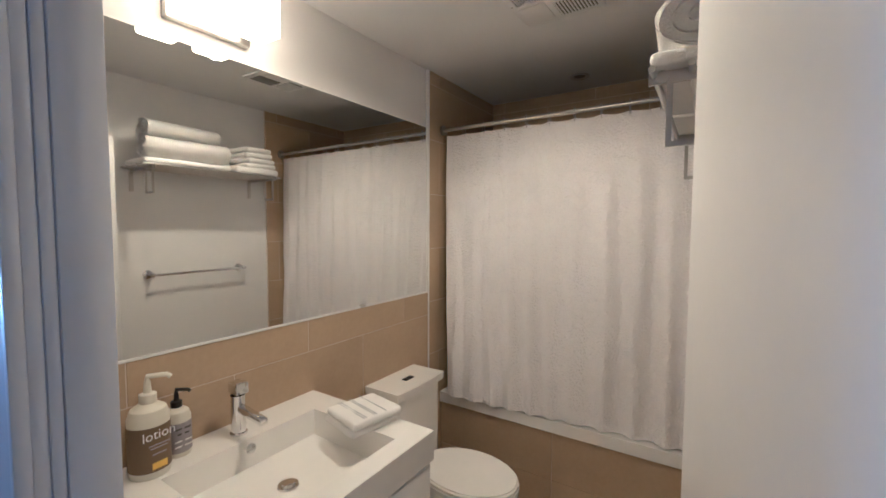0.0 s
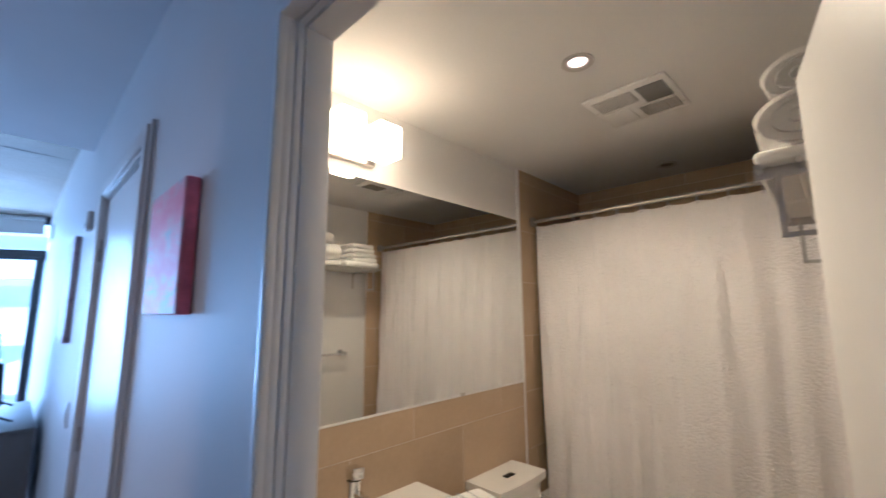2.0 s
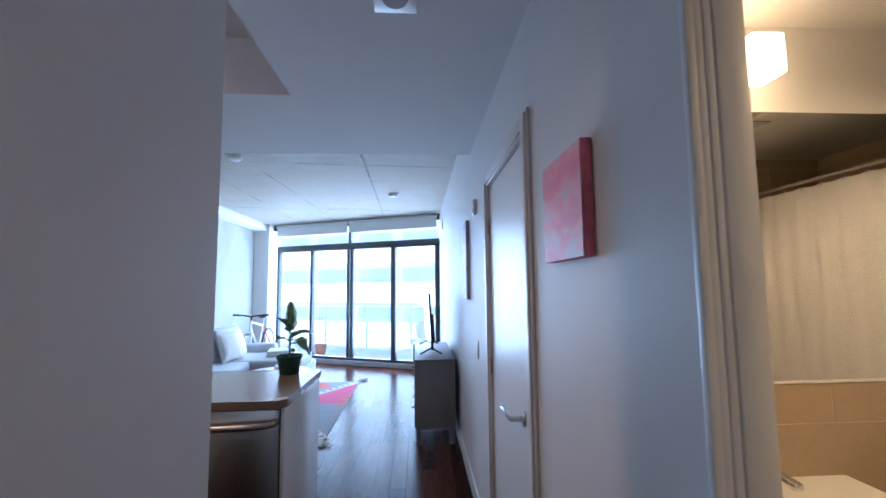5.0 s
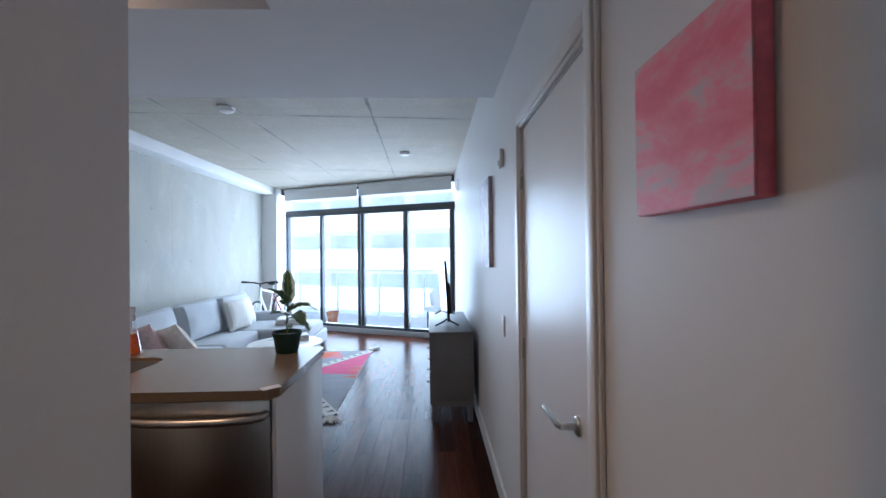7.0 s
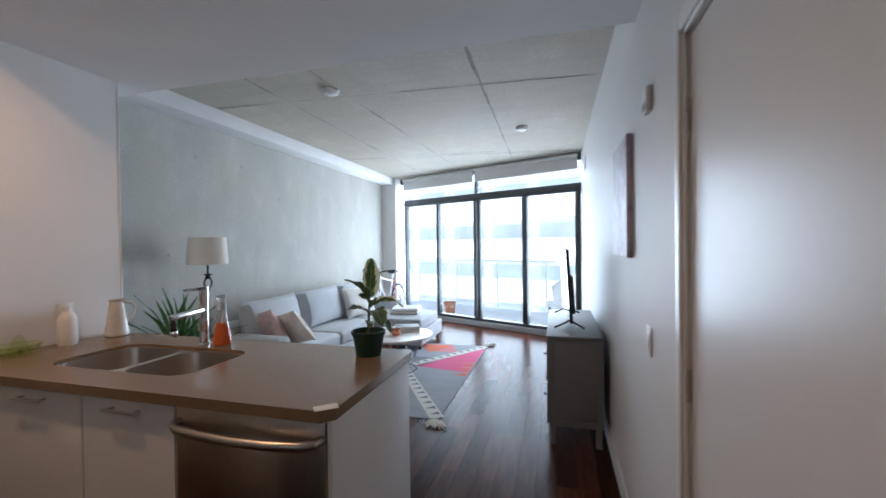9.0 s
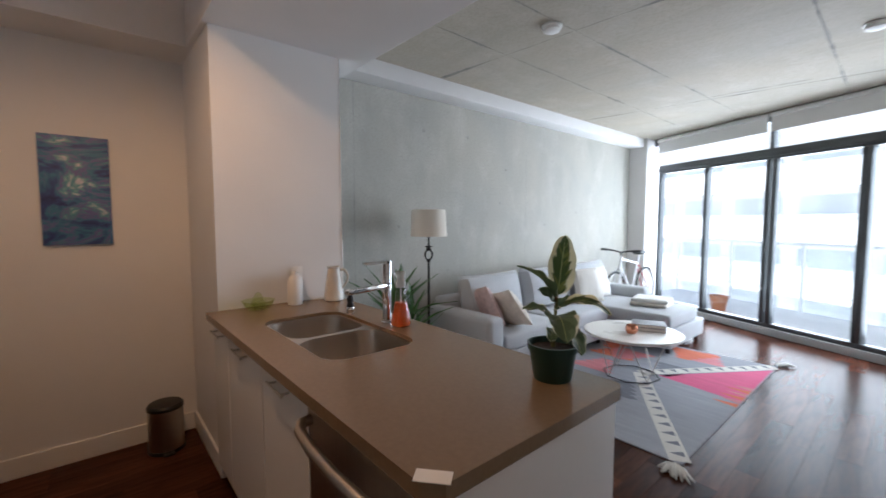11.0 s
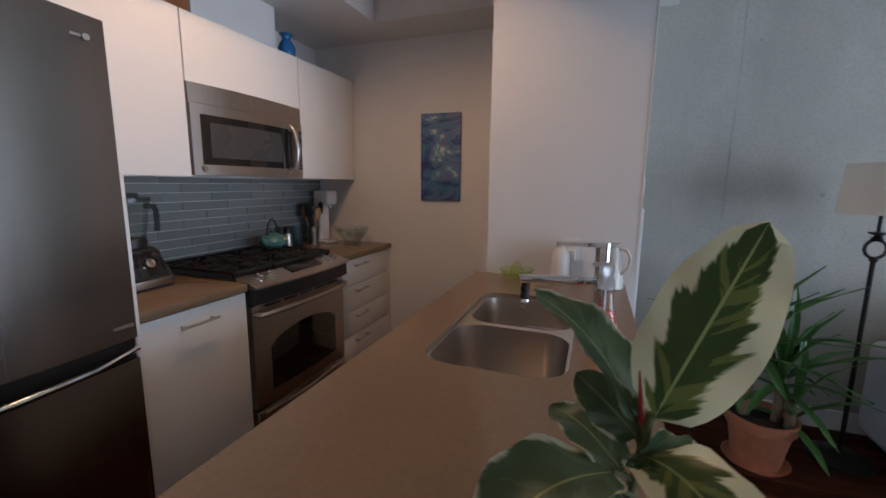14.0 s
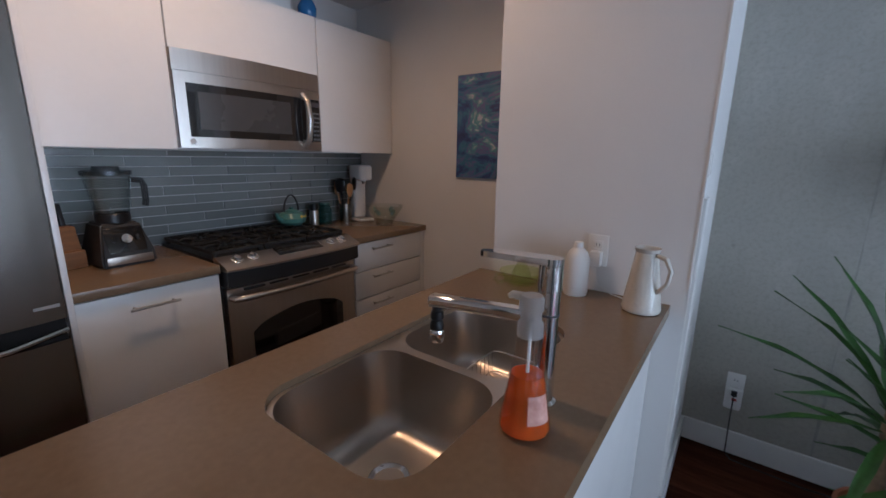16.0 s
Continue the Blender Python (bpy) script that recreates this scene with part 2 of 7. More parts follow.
def concrete(name, tone, warm, pale, axes, streak):
    """Cast concrete: broad clouds, board streaks, fine grain, scattered dark pores and pale scuffs."""
    m = bpy.data.materials.new(name)
    m.use_nodes = True
    nt = m.node_tree
    n, L = nt.nodes, nt.links
    p = n["Principled BSDF"]
    p.inputs["Specular IOR Level"].default_value = 0.3
    tc = n.new("ShaderNodeTexCoord")

    def tex(scale, detail, stretch=(1, 1, 1), rough=0.55, warp=0.0):
        mp, no = n.new("ShaderNodeMapping"), n.new("ShaderNodeTexNoise")
        mp.inputs["Scale"].default_value = stretch
        L.new(tc.outputs["Object"], mp.inputs["Vector"])
        L.new(mp.outputs[0], no.inputs["Vector"])
        no.inputs["Scale"].default_value, no.inputs["Detail"].default_value = scale, detail
        no.inputs["Roughness"].default_value, no.inputs["Distortion"].default_value = rough, warp
        return no.outputs[0]

    def blend(fac, a, b, lo, hi, amount=1.0):
        rg, mx = n.new("ShaderNodeMapRange"), n.new("ShaderNodeMix")
        rg.inputs["From Min"].default_value, rg.inputs["From Max"].default_value = lo, hi
        rg.inputs["To Max"].default_value = amount
        L.new(fac, rg.inputs["Value"])
        mx.data_type = "RGBA"
        L.new(rg.outputs[0], mx.inputs[0])
        for value, socket in ((a, mx.inputs[6]), (b, mx.inputs[7])):
            if isinstance(value, tuple):
                socket.default_value = (*value, 1)
            else:
                L.new(value, socket)
        return mx.outputs[2]

    cloud = tex(1.1, 6, warp=0.6)
    col = blend(cloud, tone, warm, 0.35, 0.68)
    col = blend(tex(2.3, 8, axes, 0.65), col, pale, 0.5, 0.78, 0.6)
    col = blend(tex(1.6, 5, streak, 0.6), col, tuple(c * 0.72 for c in tone), 0.52, 0.8, 0.35)
    grain = tex(55, 4, rough=0.7)
    col = blend(grain, col, tuple(c * 0.7 for c in warm), 0.45, 0.8, 0.8)
    pits, rp = n.new("ShaderNodeTexVoronoi"), n.new("ShaderNodeValToRGB")
    pits.inputs["Scale"].default_value = 4.3
    L.new(tc.outputs["Object"], pits.inputs["Vector"])
    rp.color_ramp.elements[0].position, rp.color_ramp.elements[1].position = 0.012, 0.05
    rp.color_ramp.elements[0].color, rp.color_ramp.elements[1].color = (1, 1, 1, 1), (0, 0, 0, 1)
    L.new(pits.outputs["Distance"], rp.inputs[0])
    col = blend(rp.outputs[0], col, tuple(c * 0.45 for c in tone), 0.0, 1.0, 0.35)
    L.new(col, p.inputs["Base Color"])
    rr = n.new("ShaderNodeMapRange")
    rr.inputs["To Min"].default_value, rr.inputs["To Max"].default_value = 0.6, 0.9
    L.new(cloud, rr.inputs["Value"])
    L.new(rr.outputs[0], p.inputs["Roughness"])
    bp = n.new("ShaderNodeBump")
    bp.inputs["Strength"].default_value, bp.inputs["Distance"].default_value = 0.12, 0.008
    L.new(grain, bp.inputs["Height"])
    L.new(bp.outputs[0], p.inputs["Normal"])
    return m


M["concrete"] = concrete("bare_concrete_wall", (0.385, 0.38, 0.345), (0.45, 0.43, 0.375), (0.56, 0.55, 0.51), (1, 1.2, 0.8), (1, 2.2, 0.8))
M["cceil"] = concrete("bare_concrete_ceiling", (0.43, 0.395, 0.33), (0.47, 0.42, 0.335), (0.58, 0.545, 0.48), (1.3, 0.7, 1), (0.5, 3.5, 1))


def glass(name, tint=(0.95, 0.97, 0.97), rough=0.0):
    m = bpy.data.materials.new(name)
    m.use_nodes = True
    n, L = m.node_tree.nodes, m.node_tree.links
    n.remove(n["Principled BSDF"])
    tr, gl, mx, fr = n.new("ShaderNodeBsdfTransparent"), n.new("ShaderNodeBsdfGlossy"), n.new("ShaderNodeMixShader"), n.new("ShaderNodeLayerWeight")
    tr.inputs[0].default_value = (*tint, 1)
    gl.inputs["Roughness"].default_value = 0.02 + rough
    fr.inputs["Blend"].default_value = 0.12
    k = n.new("ShaderNodeMath")
    k.operation = "MULTIPLY_ADD"
    k.inputs[1].default_value, k.inputs[2].default_value = 0.55, 0.035
    L.new(fr.outputs["Facing"], k.inputs[0])
    L.new(k.outputs[0], mx.inputs[0])
    L.new(tr.outputs[0], mx.inputs[1])
    L.new(gl.outputs[0], mx.inputs[2])
    L.new(mx.outputs[0], n["Material Output"].inputs[0])
    return m


M["glass"] = glass("clear_glass")
M["bottle"] = glass("clear_plastic", (0.975, 0.97, 0.965), 0.05)
M["greenglass"] = glass("pale_green_glass", (0.92, 0.96, 0.78))
M["tealglass"] = glass("teal_glass", (0.30, 0.62, 0.60))
M["smoke"] = glass("smoky_clear_plastic", (0.45, 0.47, 0.49), 0.03)
M["frosted"] = mat("frosted_white_plastic", (0.8, 0.8, 0.8), 0.45, var=0.02, bump=0.0, trans=0.8, ior=1.2)
M["stripe"] = mat("pale_blue_grey_stripe", (0.45, 0.46, 0.5), 0.9, var=0.05)
M["charcoal"] = mat("charcoal_moulded_plastic", (0.024, 0.023, 0.023), 0.42, var=0.08, bump=0.01)
M["paleteal"] = mat("pale_teal_glass_paint", (0.32, 0.46, 0.43), 0.4, var=0.1)
M["pinklabel"] = mat("faded_pink_label", (0.72, 0.30, 0.23), 0.5, var=0.3, scale=60, color2=(0.82, 0.5, 0.42))
M["shade_glow"] = mat("lit_opal_shade", (1.0, 0.575, 0.215), 0.3, var=0.0, bump=0.0, emit=8.4)
M["glow"] = mat("lit_opal_glass", (1.0, 0.62, 0.30), 0.3, var=0.0, bump=0.0, emit=1.5)


def painted(name, stops, scale, detail=8, distort=1.5, rough=0.5, stretch=(1, 1, 1), rot=(0, 0, 0)):
    m = bpy.data.materials.new(name)
    m.use_nodes = True
    n, L = m.node_tree.nodes, m.node_tree.links
    p = n["Principled BSDF"]
    p.inputs["Roughness"].default_value = rough
    tc, mp, no, cr = n.new("ShaderNodeTexCoord"), n.new("ShaderNodeMapping"), n.new("ShaderNodeTexNoise"), n.new("ShaderNodeValToRGB")
    mp.inputs["Scale"].default_value, mp.inputs["Rotation"].default_value = stretch, rot
    no.inputs["Scale"].default_value, no.inputs["Detail"].default_value, no.inputs["Distortion"].default_value = scale, detail, distort
    no.inputs["Roughness"].default_value = 0.68
    L.new(tc.outputs["Object"], mp.inputs[0])
    L.new(mp.outputs[0], no.inputs["Vector"])
    L.new(no.outputs[0], cr.inputs[0])
    e = cr.color_ramp.elements
    while len(e) < len(stops):
        e.new(0.5)
    for el, (pos, col) in zip(e, stops):
        el.position, el.color = pos, (*col, 1)
    L.new(cr.outputs[0], p.inputs["Base Color"])
    bp = n.new("ShaderNodeBump")
    bp.inputs["Strength"].default_value = 0.2
    L.new(no.outputs[0], bp.inputs["Height"])
    L.new(bp.outputs[0], p.inputs["Normal"])
    return m


M["pinkart"] = painted("pink_abstract_paint", [(0.38, (0.82, 0.16, 0.24)), (0.46, (0.86, 0.25, 0.33)), (0.5, (0.80, 0.36, 0.42)), (0.54, (0.62, 0.47, 0.50)), (0.66, (0.55, 0.50, 0.52))], 3.0, 15, 0.25, stretch=(1, 1.0, 2.2), rot=(0.4, 0, 0))
M["pinkedge"] = mat("pink_painted_canvas_edge", (0.84, 0.22, 0.30), 0.5, var=0.2, scale=20)
M["purpleart"] = painted("violet_grey_abstract_paint", [(0.35, (0.28, 0.2, 0.3)), (0.5, (0.52, 0.44, 0.52)), (0.65, (0.62, 0.6, 0.62))], 5)
M["blueart"] = painted("deep_blue_abstract_paint", [(0.33, (0.03, 0.035, 0.11)), (0.43, (0.05, 0.08, 0.24)), (0.49, (0.06, 0.22, 0.34)), (0.54, (0.17, 0.13, 0.36)), (0.59, (0.09, 0.32, 0.36)), (0.66, (0.62, 0.58, 0.66))], 2.6, 13, 2.2, stretch=(1, 1.0, 1.7), rot=(-0.5, 0, 0))


def variegated(name, cut, cream, dark, pale, ragged, pitch):
    m = bpy.data.materials.new(name)
    m.use_nodes = True
    n, L = m.node_tree.nodes, m.node_tree.links
    p = n["Principled BSDF"]
    p.inputs["Roughness"].default_value = 0.38
    uv, sep, ab = n.new("ShaderNodeUVMap"), n.new("ShaderNodeSeparateXYZ"), n.new("ShaderNodeMath")
    uv.uv_map = "leaf"
    L.new(uv.outputs[0], sep.inputs[0])
    ab.operation = "ABSOLUTE"
    L.new(sep.outputs[1], ab.inputs[0])
    mp, no = n.new("ShaderNodeMapping"), n.new("ShaderNodeTexNoise")
    mp.inputs["Scale"].default_value = (1, 1, 1)
    # side veins run outwards and towards the tip, so the cream follows them
    vein, half, lane = n.new("ShaderNodeMath"), n.new("ShaderNodeMath"), n.new("ShaderNodeCombineXYZ")
    vein.operation, vein.inputs[1].default_value = "MULTIPLY_ADD", -0.28
    L.new(ab.outputs[0], vein.inputs[0])
    L.new(sep.outputs[0], vein.inputs[2])
    half.operation, half.inputs[1].default_value = "MULTIPLY", 0.16
    L.new(sep.outputs[1], half.inputs[0])
    stretch = n.new("ShaderNodeMath")
    stretch.operation, stretch.inputs[1].default_value = "MULTIPLY", pitch
    L.new(vein.outputs[0], stretch.inputs[0])
    L.new(stretch.outputs[0], lane.inputs[0])
    L.new(half.outputs[0], lane.inputs[1])
    oi, cmb = n.new("ShaderNodeObjectInfo"), n.new("ShaderNodeMath")
    cmb.operation = "MULTIPLY"
    cmb.inputs[1].default_value = 9.0
    L.new(oi.outputs["Random"], cmb.inputs[0])
    L.new(cmb.outputs[0], mp.inputs["Location"])
    L.new(lane.outputs[0], mp.inputs["Vector"])
    no.inputs["Scale"].default_value, no.inputs["Detail"].default_value = 3.0, 6
    L.new(mp.outputs[0], no.inputs["Vector"])
    k = n.new("ShaderNodeMath")
    k.operation = "MULTIPLY_ADD"
    L.new(no.outputs[0], k.inputs[0])
    k.inputs[1].default_value = ragged
    L.new(ab.outputs[0], k.inputs[2])
    edge = n.new("ShaderNodeValToRGB")
    sc = n.new("ShaderNodeMath")
    sc.operation = "MULTIPLY"
    sc.inputs[1].default_value = 0.5
    L.new(k.outputs[0], sc.inputs[0])
    edge.color_ramp.elements[0].position, edge.color_ramp.elements[1].position = cut, cut + 0.045
    L.new(sc.outputs[0], edge.inputs[0])
    no2, gr = n.new("ShaderNodeTexNoise"), n.new("ShaderNodeValToRGB")
    no2.inputs["Scale"].default_value, no2.inputs["Detail"].default_value = 3.6, 4
    L.new(mp.outputs[0], no2.inputs["Vector"])
    L.new(no2.outputs[0], gr.inputs[0])
    gr.color_ramp.interpolation = "CONSTANT"
    gr.color_ramp.elements[0].color, gr.color_ramp.elements[1].color = (*dark, 1), (*pale, 1)
    gr.color_ramp.elements[1].position = 0.55
    mix = n.new("ShaderNodeMix")
    mix.data_type = "RGBA"
    L.new(edge.outputs[0], mix.inputs[0])
    L.new(gr.outputs[0], mix.inputs[6])
    mix.inputs[7].default_value = (*cream, 1)
    rib, mix2 = n.new("ShaderNodeMath"), n.new("ShaderNodeMix")
    rib.operation = "LESS_THAN"
    rib.inputs[1].default_value = 0.03
    L.new(ab.outputs[0], rib.inputs[0])
    mix2.data_type = "RGBA"
    L.new(rib.outputs[0], mix2.inputs[0])
    L.new(mix.outputs[2], mix2.inputs[6])
    mix2.inputs[7].default_value = (0.32, 0.36, 0.14, 1)
    L.new(mix2.outputs[2], p.inputs["Base Color"])
    tl, both = n.new("ShaderNodeBsdfTranslucent"), n.new("ShaderNodeMixShader")
    L.new(mix2.outputs[2], tl.inputs["Color"])
    both.inputs[0].default_value = 0.38
    L.new(p.outputs[0], both.inputs[1])
    L.new(tl.outputs[0], both.inputs[2])
    L.new(both.outputs[0], n["Material Output"].inputs["Surface"])
    bp = n.new("ShaderNodeBump")
    bp.inputs["Strength"].default_value, bp.inputs["Distance"].default_value = 0.25, 0.004
    L.new(no.outputs[0], bp.inputs["Height"])
    L.new(bp.outputs[0], p.inputs["Normal"])
    return m


M["leaf"] = variegated("variegated_cream_green_leaf", 0.72, (0.72, 0.69, 0.44), (0.05, 0.085, 0.02), (0.15, 0.175, 0.04), 1.75, 2.4)
M["leaf_low"] = variegated("green_leaf_with_thin_cream_edge", 0.655, (0.66, 0.65, 0.48), (0.09, 0.135, 0.065), (0.13, 0.18, 0.09), 0.85, 1.6)
M["facade_glass"] = mat("pale_grey_facade_glazing", (0.68, 0.72, 0.77), 0.4, var=0.2, scale=0.4)
M["mesh"] = mat("dark_grey_door_mesh", (0.06, 0.058, 0.056), 0.25, var=0.1, bump=0.0)
# ---- shapes ----
def link(name, bm, material, parent=None, label="", sharp=35):
    me = bpy.data.meshes.new(name)
    bmesh.ops.recalc_face_normals(bm, faces=bm.faces[:])
    for f in bm.faces:
        f.smooth = True
    bm.to_mesh(me)
    bm.free()
    me.set_sharp_from_angle(angle=radians(sharp))
    me.materials.append(M[material])
    ob = new(name, me)
    ob.parent = parent
    if label:
        ob["label"] = label
    return ob


def part(name, bm, material, parent, label=""):
    return link(name, bm, material, parent, label)


def structure(name, bm, material, label, category):
    return tagged(link(name, bm, material), label, category, kind="structure")


def thing(name, label, category, x=0, y=0, z=0, rz=0, group=""):
    ob = new(name)
    ob.empty_display_size = 0.05
    ob.matrix_world = pose(x, y, z, 0, 0, rz)
    return tagged(ob, label, category, group)


def single(name, bm, material, label, category, x=0, y=0, z=0, rz=0, group=""):
    ob = link(name, bm, material)
    ob.matrix_world = pose(x, y, z, 0, 0, rz)
    return tagged(ob, label, category, group)


def box(x0, y0, z0, x1, y1, z1, bev=0.0, seg=2, bm=None, turn=None):
    bm = bm or bmesh.new()
    lo, hi = Vector((min(x0, x1), min(y0, y1), min(z0, z1))), Vector((max(x0, x1), max(y0, y1), max(z0, z1)))
    m = Matrix.LocRotScale((lo + hi) / 2, None, hi - lo)
    vs = bmesh.ops.create_cube(bm, size=1.0, matrix=(turn @ m) if turn else m)["verts"]
    if bev:
        es = {e for v in vs for e in v.link_edges}
        bmesh.ops.bevel(bm, geom=list(es), offset=bev, segments=seg, affect="EDGES", profile=0.5)
    return bm


def cyl(x, y, z0, z1, r, r2=None, seg=24, bm=None, turn=None):
    bm = bm or bmesh.new()
    m = Matrix.Translation((x, y, (z0 + z1) / 2))
    bmesh.ops.create_cone(bm, cap_ends=True, segments=seg, radius1=r, radius2=r if r2 is None else r2, depth=z1 - z0, matrix=(turn @ m) if turn else m)
    return bm


def lathe(profile, seg=28, bm=None, x=0, y=0, z=0, turn=None):
    bm = bm or bmesh.new()
    t = turn or Matrix.Identity(4)
    rings = []
    for r, h in profile:
        if r < 1e-5:
            rings.append([bm.verts.new(t @ Vector((x, y, z + h)))])
        else:
            rings.append([bm.verts.new(t @ Vector((x + r * math.cos(2 * math.pi * k / seg), y + r * math.sin(2 * math.pi * k / seg), z + h))) for k in range(seg)])
    for a, b in zip(rings, rings[1:]):
        for k in range(seg):
            q = [a[k % len(a)], a[(k + 1) % len(a)], b[(k + 1) % len(b)], b[k % len(b)]]
            q = list(dict.fromkeys(q))
            if len(q) > 2:
                bm.faces.new(q)
    return bm


def tube(points, r, seg=8, bm=None, closed=False):
    bm = bm or bmesh.new()
    pts = [Vector(p) for p in points]
    n = len(pts)
    radii = r if isinstance(r, (list, tuple)) else [r] * n
    side = None
    rings = []
    for k, p in enumerate(pts):
        d = (pts[(k + 1) % n] - pts[k - 1]) if closed else (pts[min(k + 1, n - 1)] - pts[max(k - 1, 0)])
        d.normalize()
        if side is None:
            side = d.orthogonal().normalized()
        side = (side - d * side.dot(d)).normalized()
        up = d.cross(side)
        rings.append([bm.verts.new(p + radii[k] * (math.cos(2 * math.pi * j / seg) * side + math.sin(2 * math.pi * j / seg) * up)) for j in range(seg)])
    for a, b in zip(rings, rings[1:] + (rings[:1] if closed else [])):
        for j in range(seg):
            bm.faces.new((a[j], a[(j + 1) % seg], b[(j + 1) % seg], b[j]))
    if not closed:
        bm.faces.new(rings[0][::-1])
        bm.faces.new(rings[-1])
    return bm


def arc(cx, cy, r, a0, a1, n):
    return [(cx + r * math.cos(radians(a0 + (a1 - a0) * k / n)), cy + r * math.sin(radians(a0 + (a1 - a0) * k / n))) for k in range(n + 1)]


def rounded(x0, y0, x1, y1, r, n=6):
    return arc(x1 - r, y1 - r, r, 0, 90, n) + arc(x0 + r, y1 - r, r, 90, 180, n) + arc(x0 + r, y0 + r, r, 180, 270, n) + arc(x1 - r, y0 + r, r, 270, 360, n)


def slab(outer, z0, z1, holes=(), bm=None):
    """A flat plate of any outline with holes through it."""
    bm = bm or bmesh.new()
    loops = []
    for pts in (outer, *holes):
        loops.append(([bm.verts.new((x, y, z0)) for x, y in pts], [bm.verts.new((x, y, z1)) for x, y in pts]))
    for level in (0, 1):
        es = []
        for pair in loops:
            vs = pair[level]
            es += [bm.edges.new((vs[k], vs[(k + 1) % len(vs)])) for k in range(len(vs))]
        bmesh.ops.triangle_fill(bm, use_beauty=True, use_dissolve=False, edges=es)
    for lo, hi in loops:
        for k in range(len(lo)):
            j = (k + 1) % len(lo)
            bm.faces.new((lo[k], lo[j], hi[j], hi[k]))
    return bm


def bowl_shell(outline_top, z_top, z_bot, inset, bm=None):
    """An open basin: outline at the top, sloping sides, rounded foot and floor."""
    bm = bm or bmesh.new()
    cx = sum(p[0] for p in outline_top) / len(outline_top)
    cy = sum(p[1] for p in outline_top) / len(outline_top)
    w = max(abs(p[0] - cx) for p in outline_top)
    rings = []
    h = z_top - z_bot
    for f, d in ((0, 0), (0.3, 0.15), (0.75, 0.3), (0.9, 0.55), (0.97, 1.0), (1.0, 1.8), (1.0, 3.0)):
        s = 1 - inset * d / w
        rings.append([bm.verts.new((cx + (x - cx) * s, cy + (y - cy) * s, z_top - h * f)) for x, y in outline_top])
    n = len(outline_top)
    for a, b in zip(rings, rings[1:]):
        for k in range(n):
            bm.faces.new((a[k], a[(k + 1) % n], b[(k + 1) % n], b[k]))
    bm.faces.new(rings[-1])
    return bm


def cushion(w, h, d, n=14, puff=1.0, bm=None, turn=None, bulge=0.35):
    """A stuffed cushion, w by h, d thick, pinched at its corners."""
    bm = bm or bmesh.new()
    t = turn or Matrix.Identity(4)
    for s in (1, -1):
        g = []
        for i in range(n + 1):
            row = []
            for j in range(n + 1):
                u, v = 2 * i / n - 1, 2 * j / n - 1
                k = ((1 - abs(u) ** 2.6) * (1 - abs(v) ** 2.6)) ** bulge
                pinch = 1 - 0.05 * (1 - v * v) * abs(u) ** 3 * puff
                pinch2 = 1 - 0.05 * (1 - u * u) * abs(v) ** 3 * puff
                wob = 0.012 * noise.noise((u * 2.1, v * 2.1, s + w))
                row.append(bm.verts.new(t @ Vector((u * w / 2 * pinch, s * (d / 2 * k + wob * k), v * h / 2 * pinch2))))
            g.append(row)
        for i in range(n):
            for j in range(n):
                bm.faces.new((g[i][j], g[i + 1][j], g[i + 1][j + 1], g[i][j + 1]))
    bmesh.ops.remove_doubles(bm, verts=bm.verts[:], dist=0.0008)
    return bm


def soft_box(x0, y0, z0, x1, y1, z1, bev, bm=None):
    return box(x0, y0, z0, x1, y1, z1, bev, 5, bm)
# ---- the large structure ----
H1, H2, HB = 2.46, 2.77, 2.37  # dropped ceiling, concrete slab, bathroom ceiling
LX, KX, CX = -0.93, -3.69, -3.71  # hall's far wall, kitchen end wall, concrete wall


def boxes(*rows, bev=0.0):
    bm = bmesh.new()
    for r in rows:
        box(*r, bev=bev, bm=bm)
    return bm


DY0, DY1, DH = 0.415, 1.085, 1.985  # bathroom doorway
EY0, EY1, EH = 1.985, 2.76, 2.025  # closet doorway
structure("wall_hall", boxes((0, -2.0, 0, 0.078, DY0, 2.9), (0, DY0, DH, 0.078, DY1, 2.9), (0, DY1, 0, 0.078, EY0, 2.9),
                             (0, EY0, EH, 0.078, EY1, 2.9), (0, EY1, 0, 0.078, 7.98, 2.9)), "wall", "white painted wall along the hall and living room", "wall")
structure("wall_hall_west", boxes((LX - 0.06, -2.0, 0, LX, 1.68, 2.9)), "wall", "white painted wall beside the fridge", "wall")
structure("wall_hall_end", boxes((LX - 0.06, -2.12, 0, 0.11, -2.0, 2.9)), "wall", "white painted wall closing the hall", "wall")
structure("wall_range", boxes((-3.85, 0.88, 0, LX - 0.06, 1.0, 2.9)), "wall", "white painted wall behind the kitchen range", "wall")
structure("wall_kitchen_end", boxes((-3.85, 1.0, 0, KX, 2.64, 2.9)), "wall", "white painted end wall of the kitchen", "wall")
structure("wall_pier", boxes((-3.85, 2.64, 0, -2.93, 3.375, 2.9)), "wall", "white painted pier between kitchen and living room", "wall")
structure("wall_concrete", boxes((-3.86, 3.375, 0, CX, 9.6, 2.9)), "concrete", "bare grey concrete wall with form marks", "wall")
structure("wall_closet_back", boxes((0.11, 1.96, 0, 0.8, 2.08, 2.9), (0.8, 1.96, 0, 0.9, 3.0, 2.9), (0.11, 2.9, 0, 0.8, 3.0, 2.9)), "wall", "plain closet walls behind the closed door", "wall")
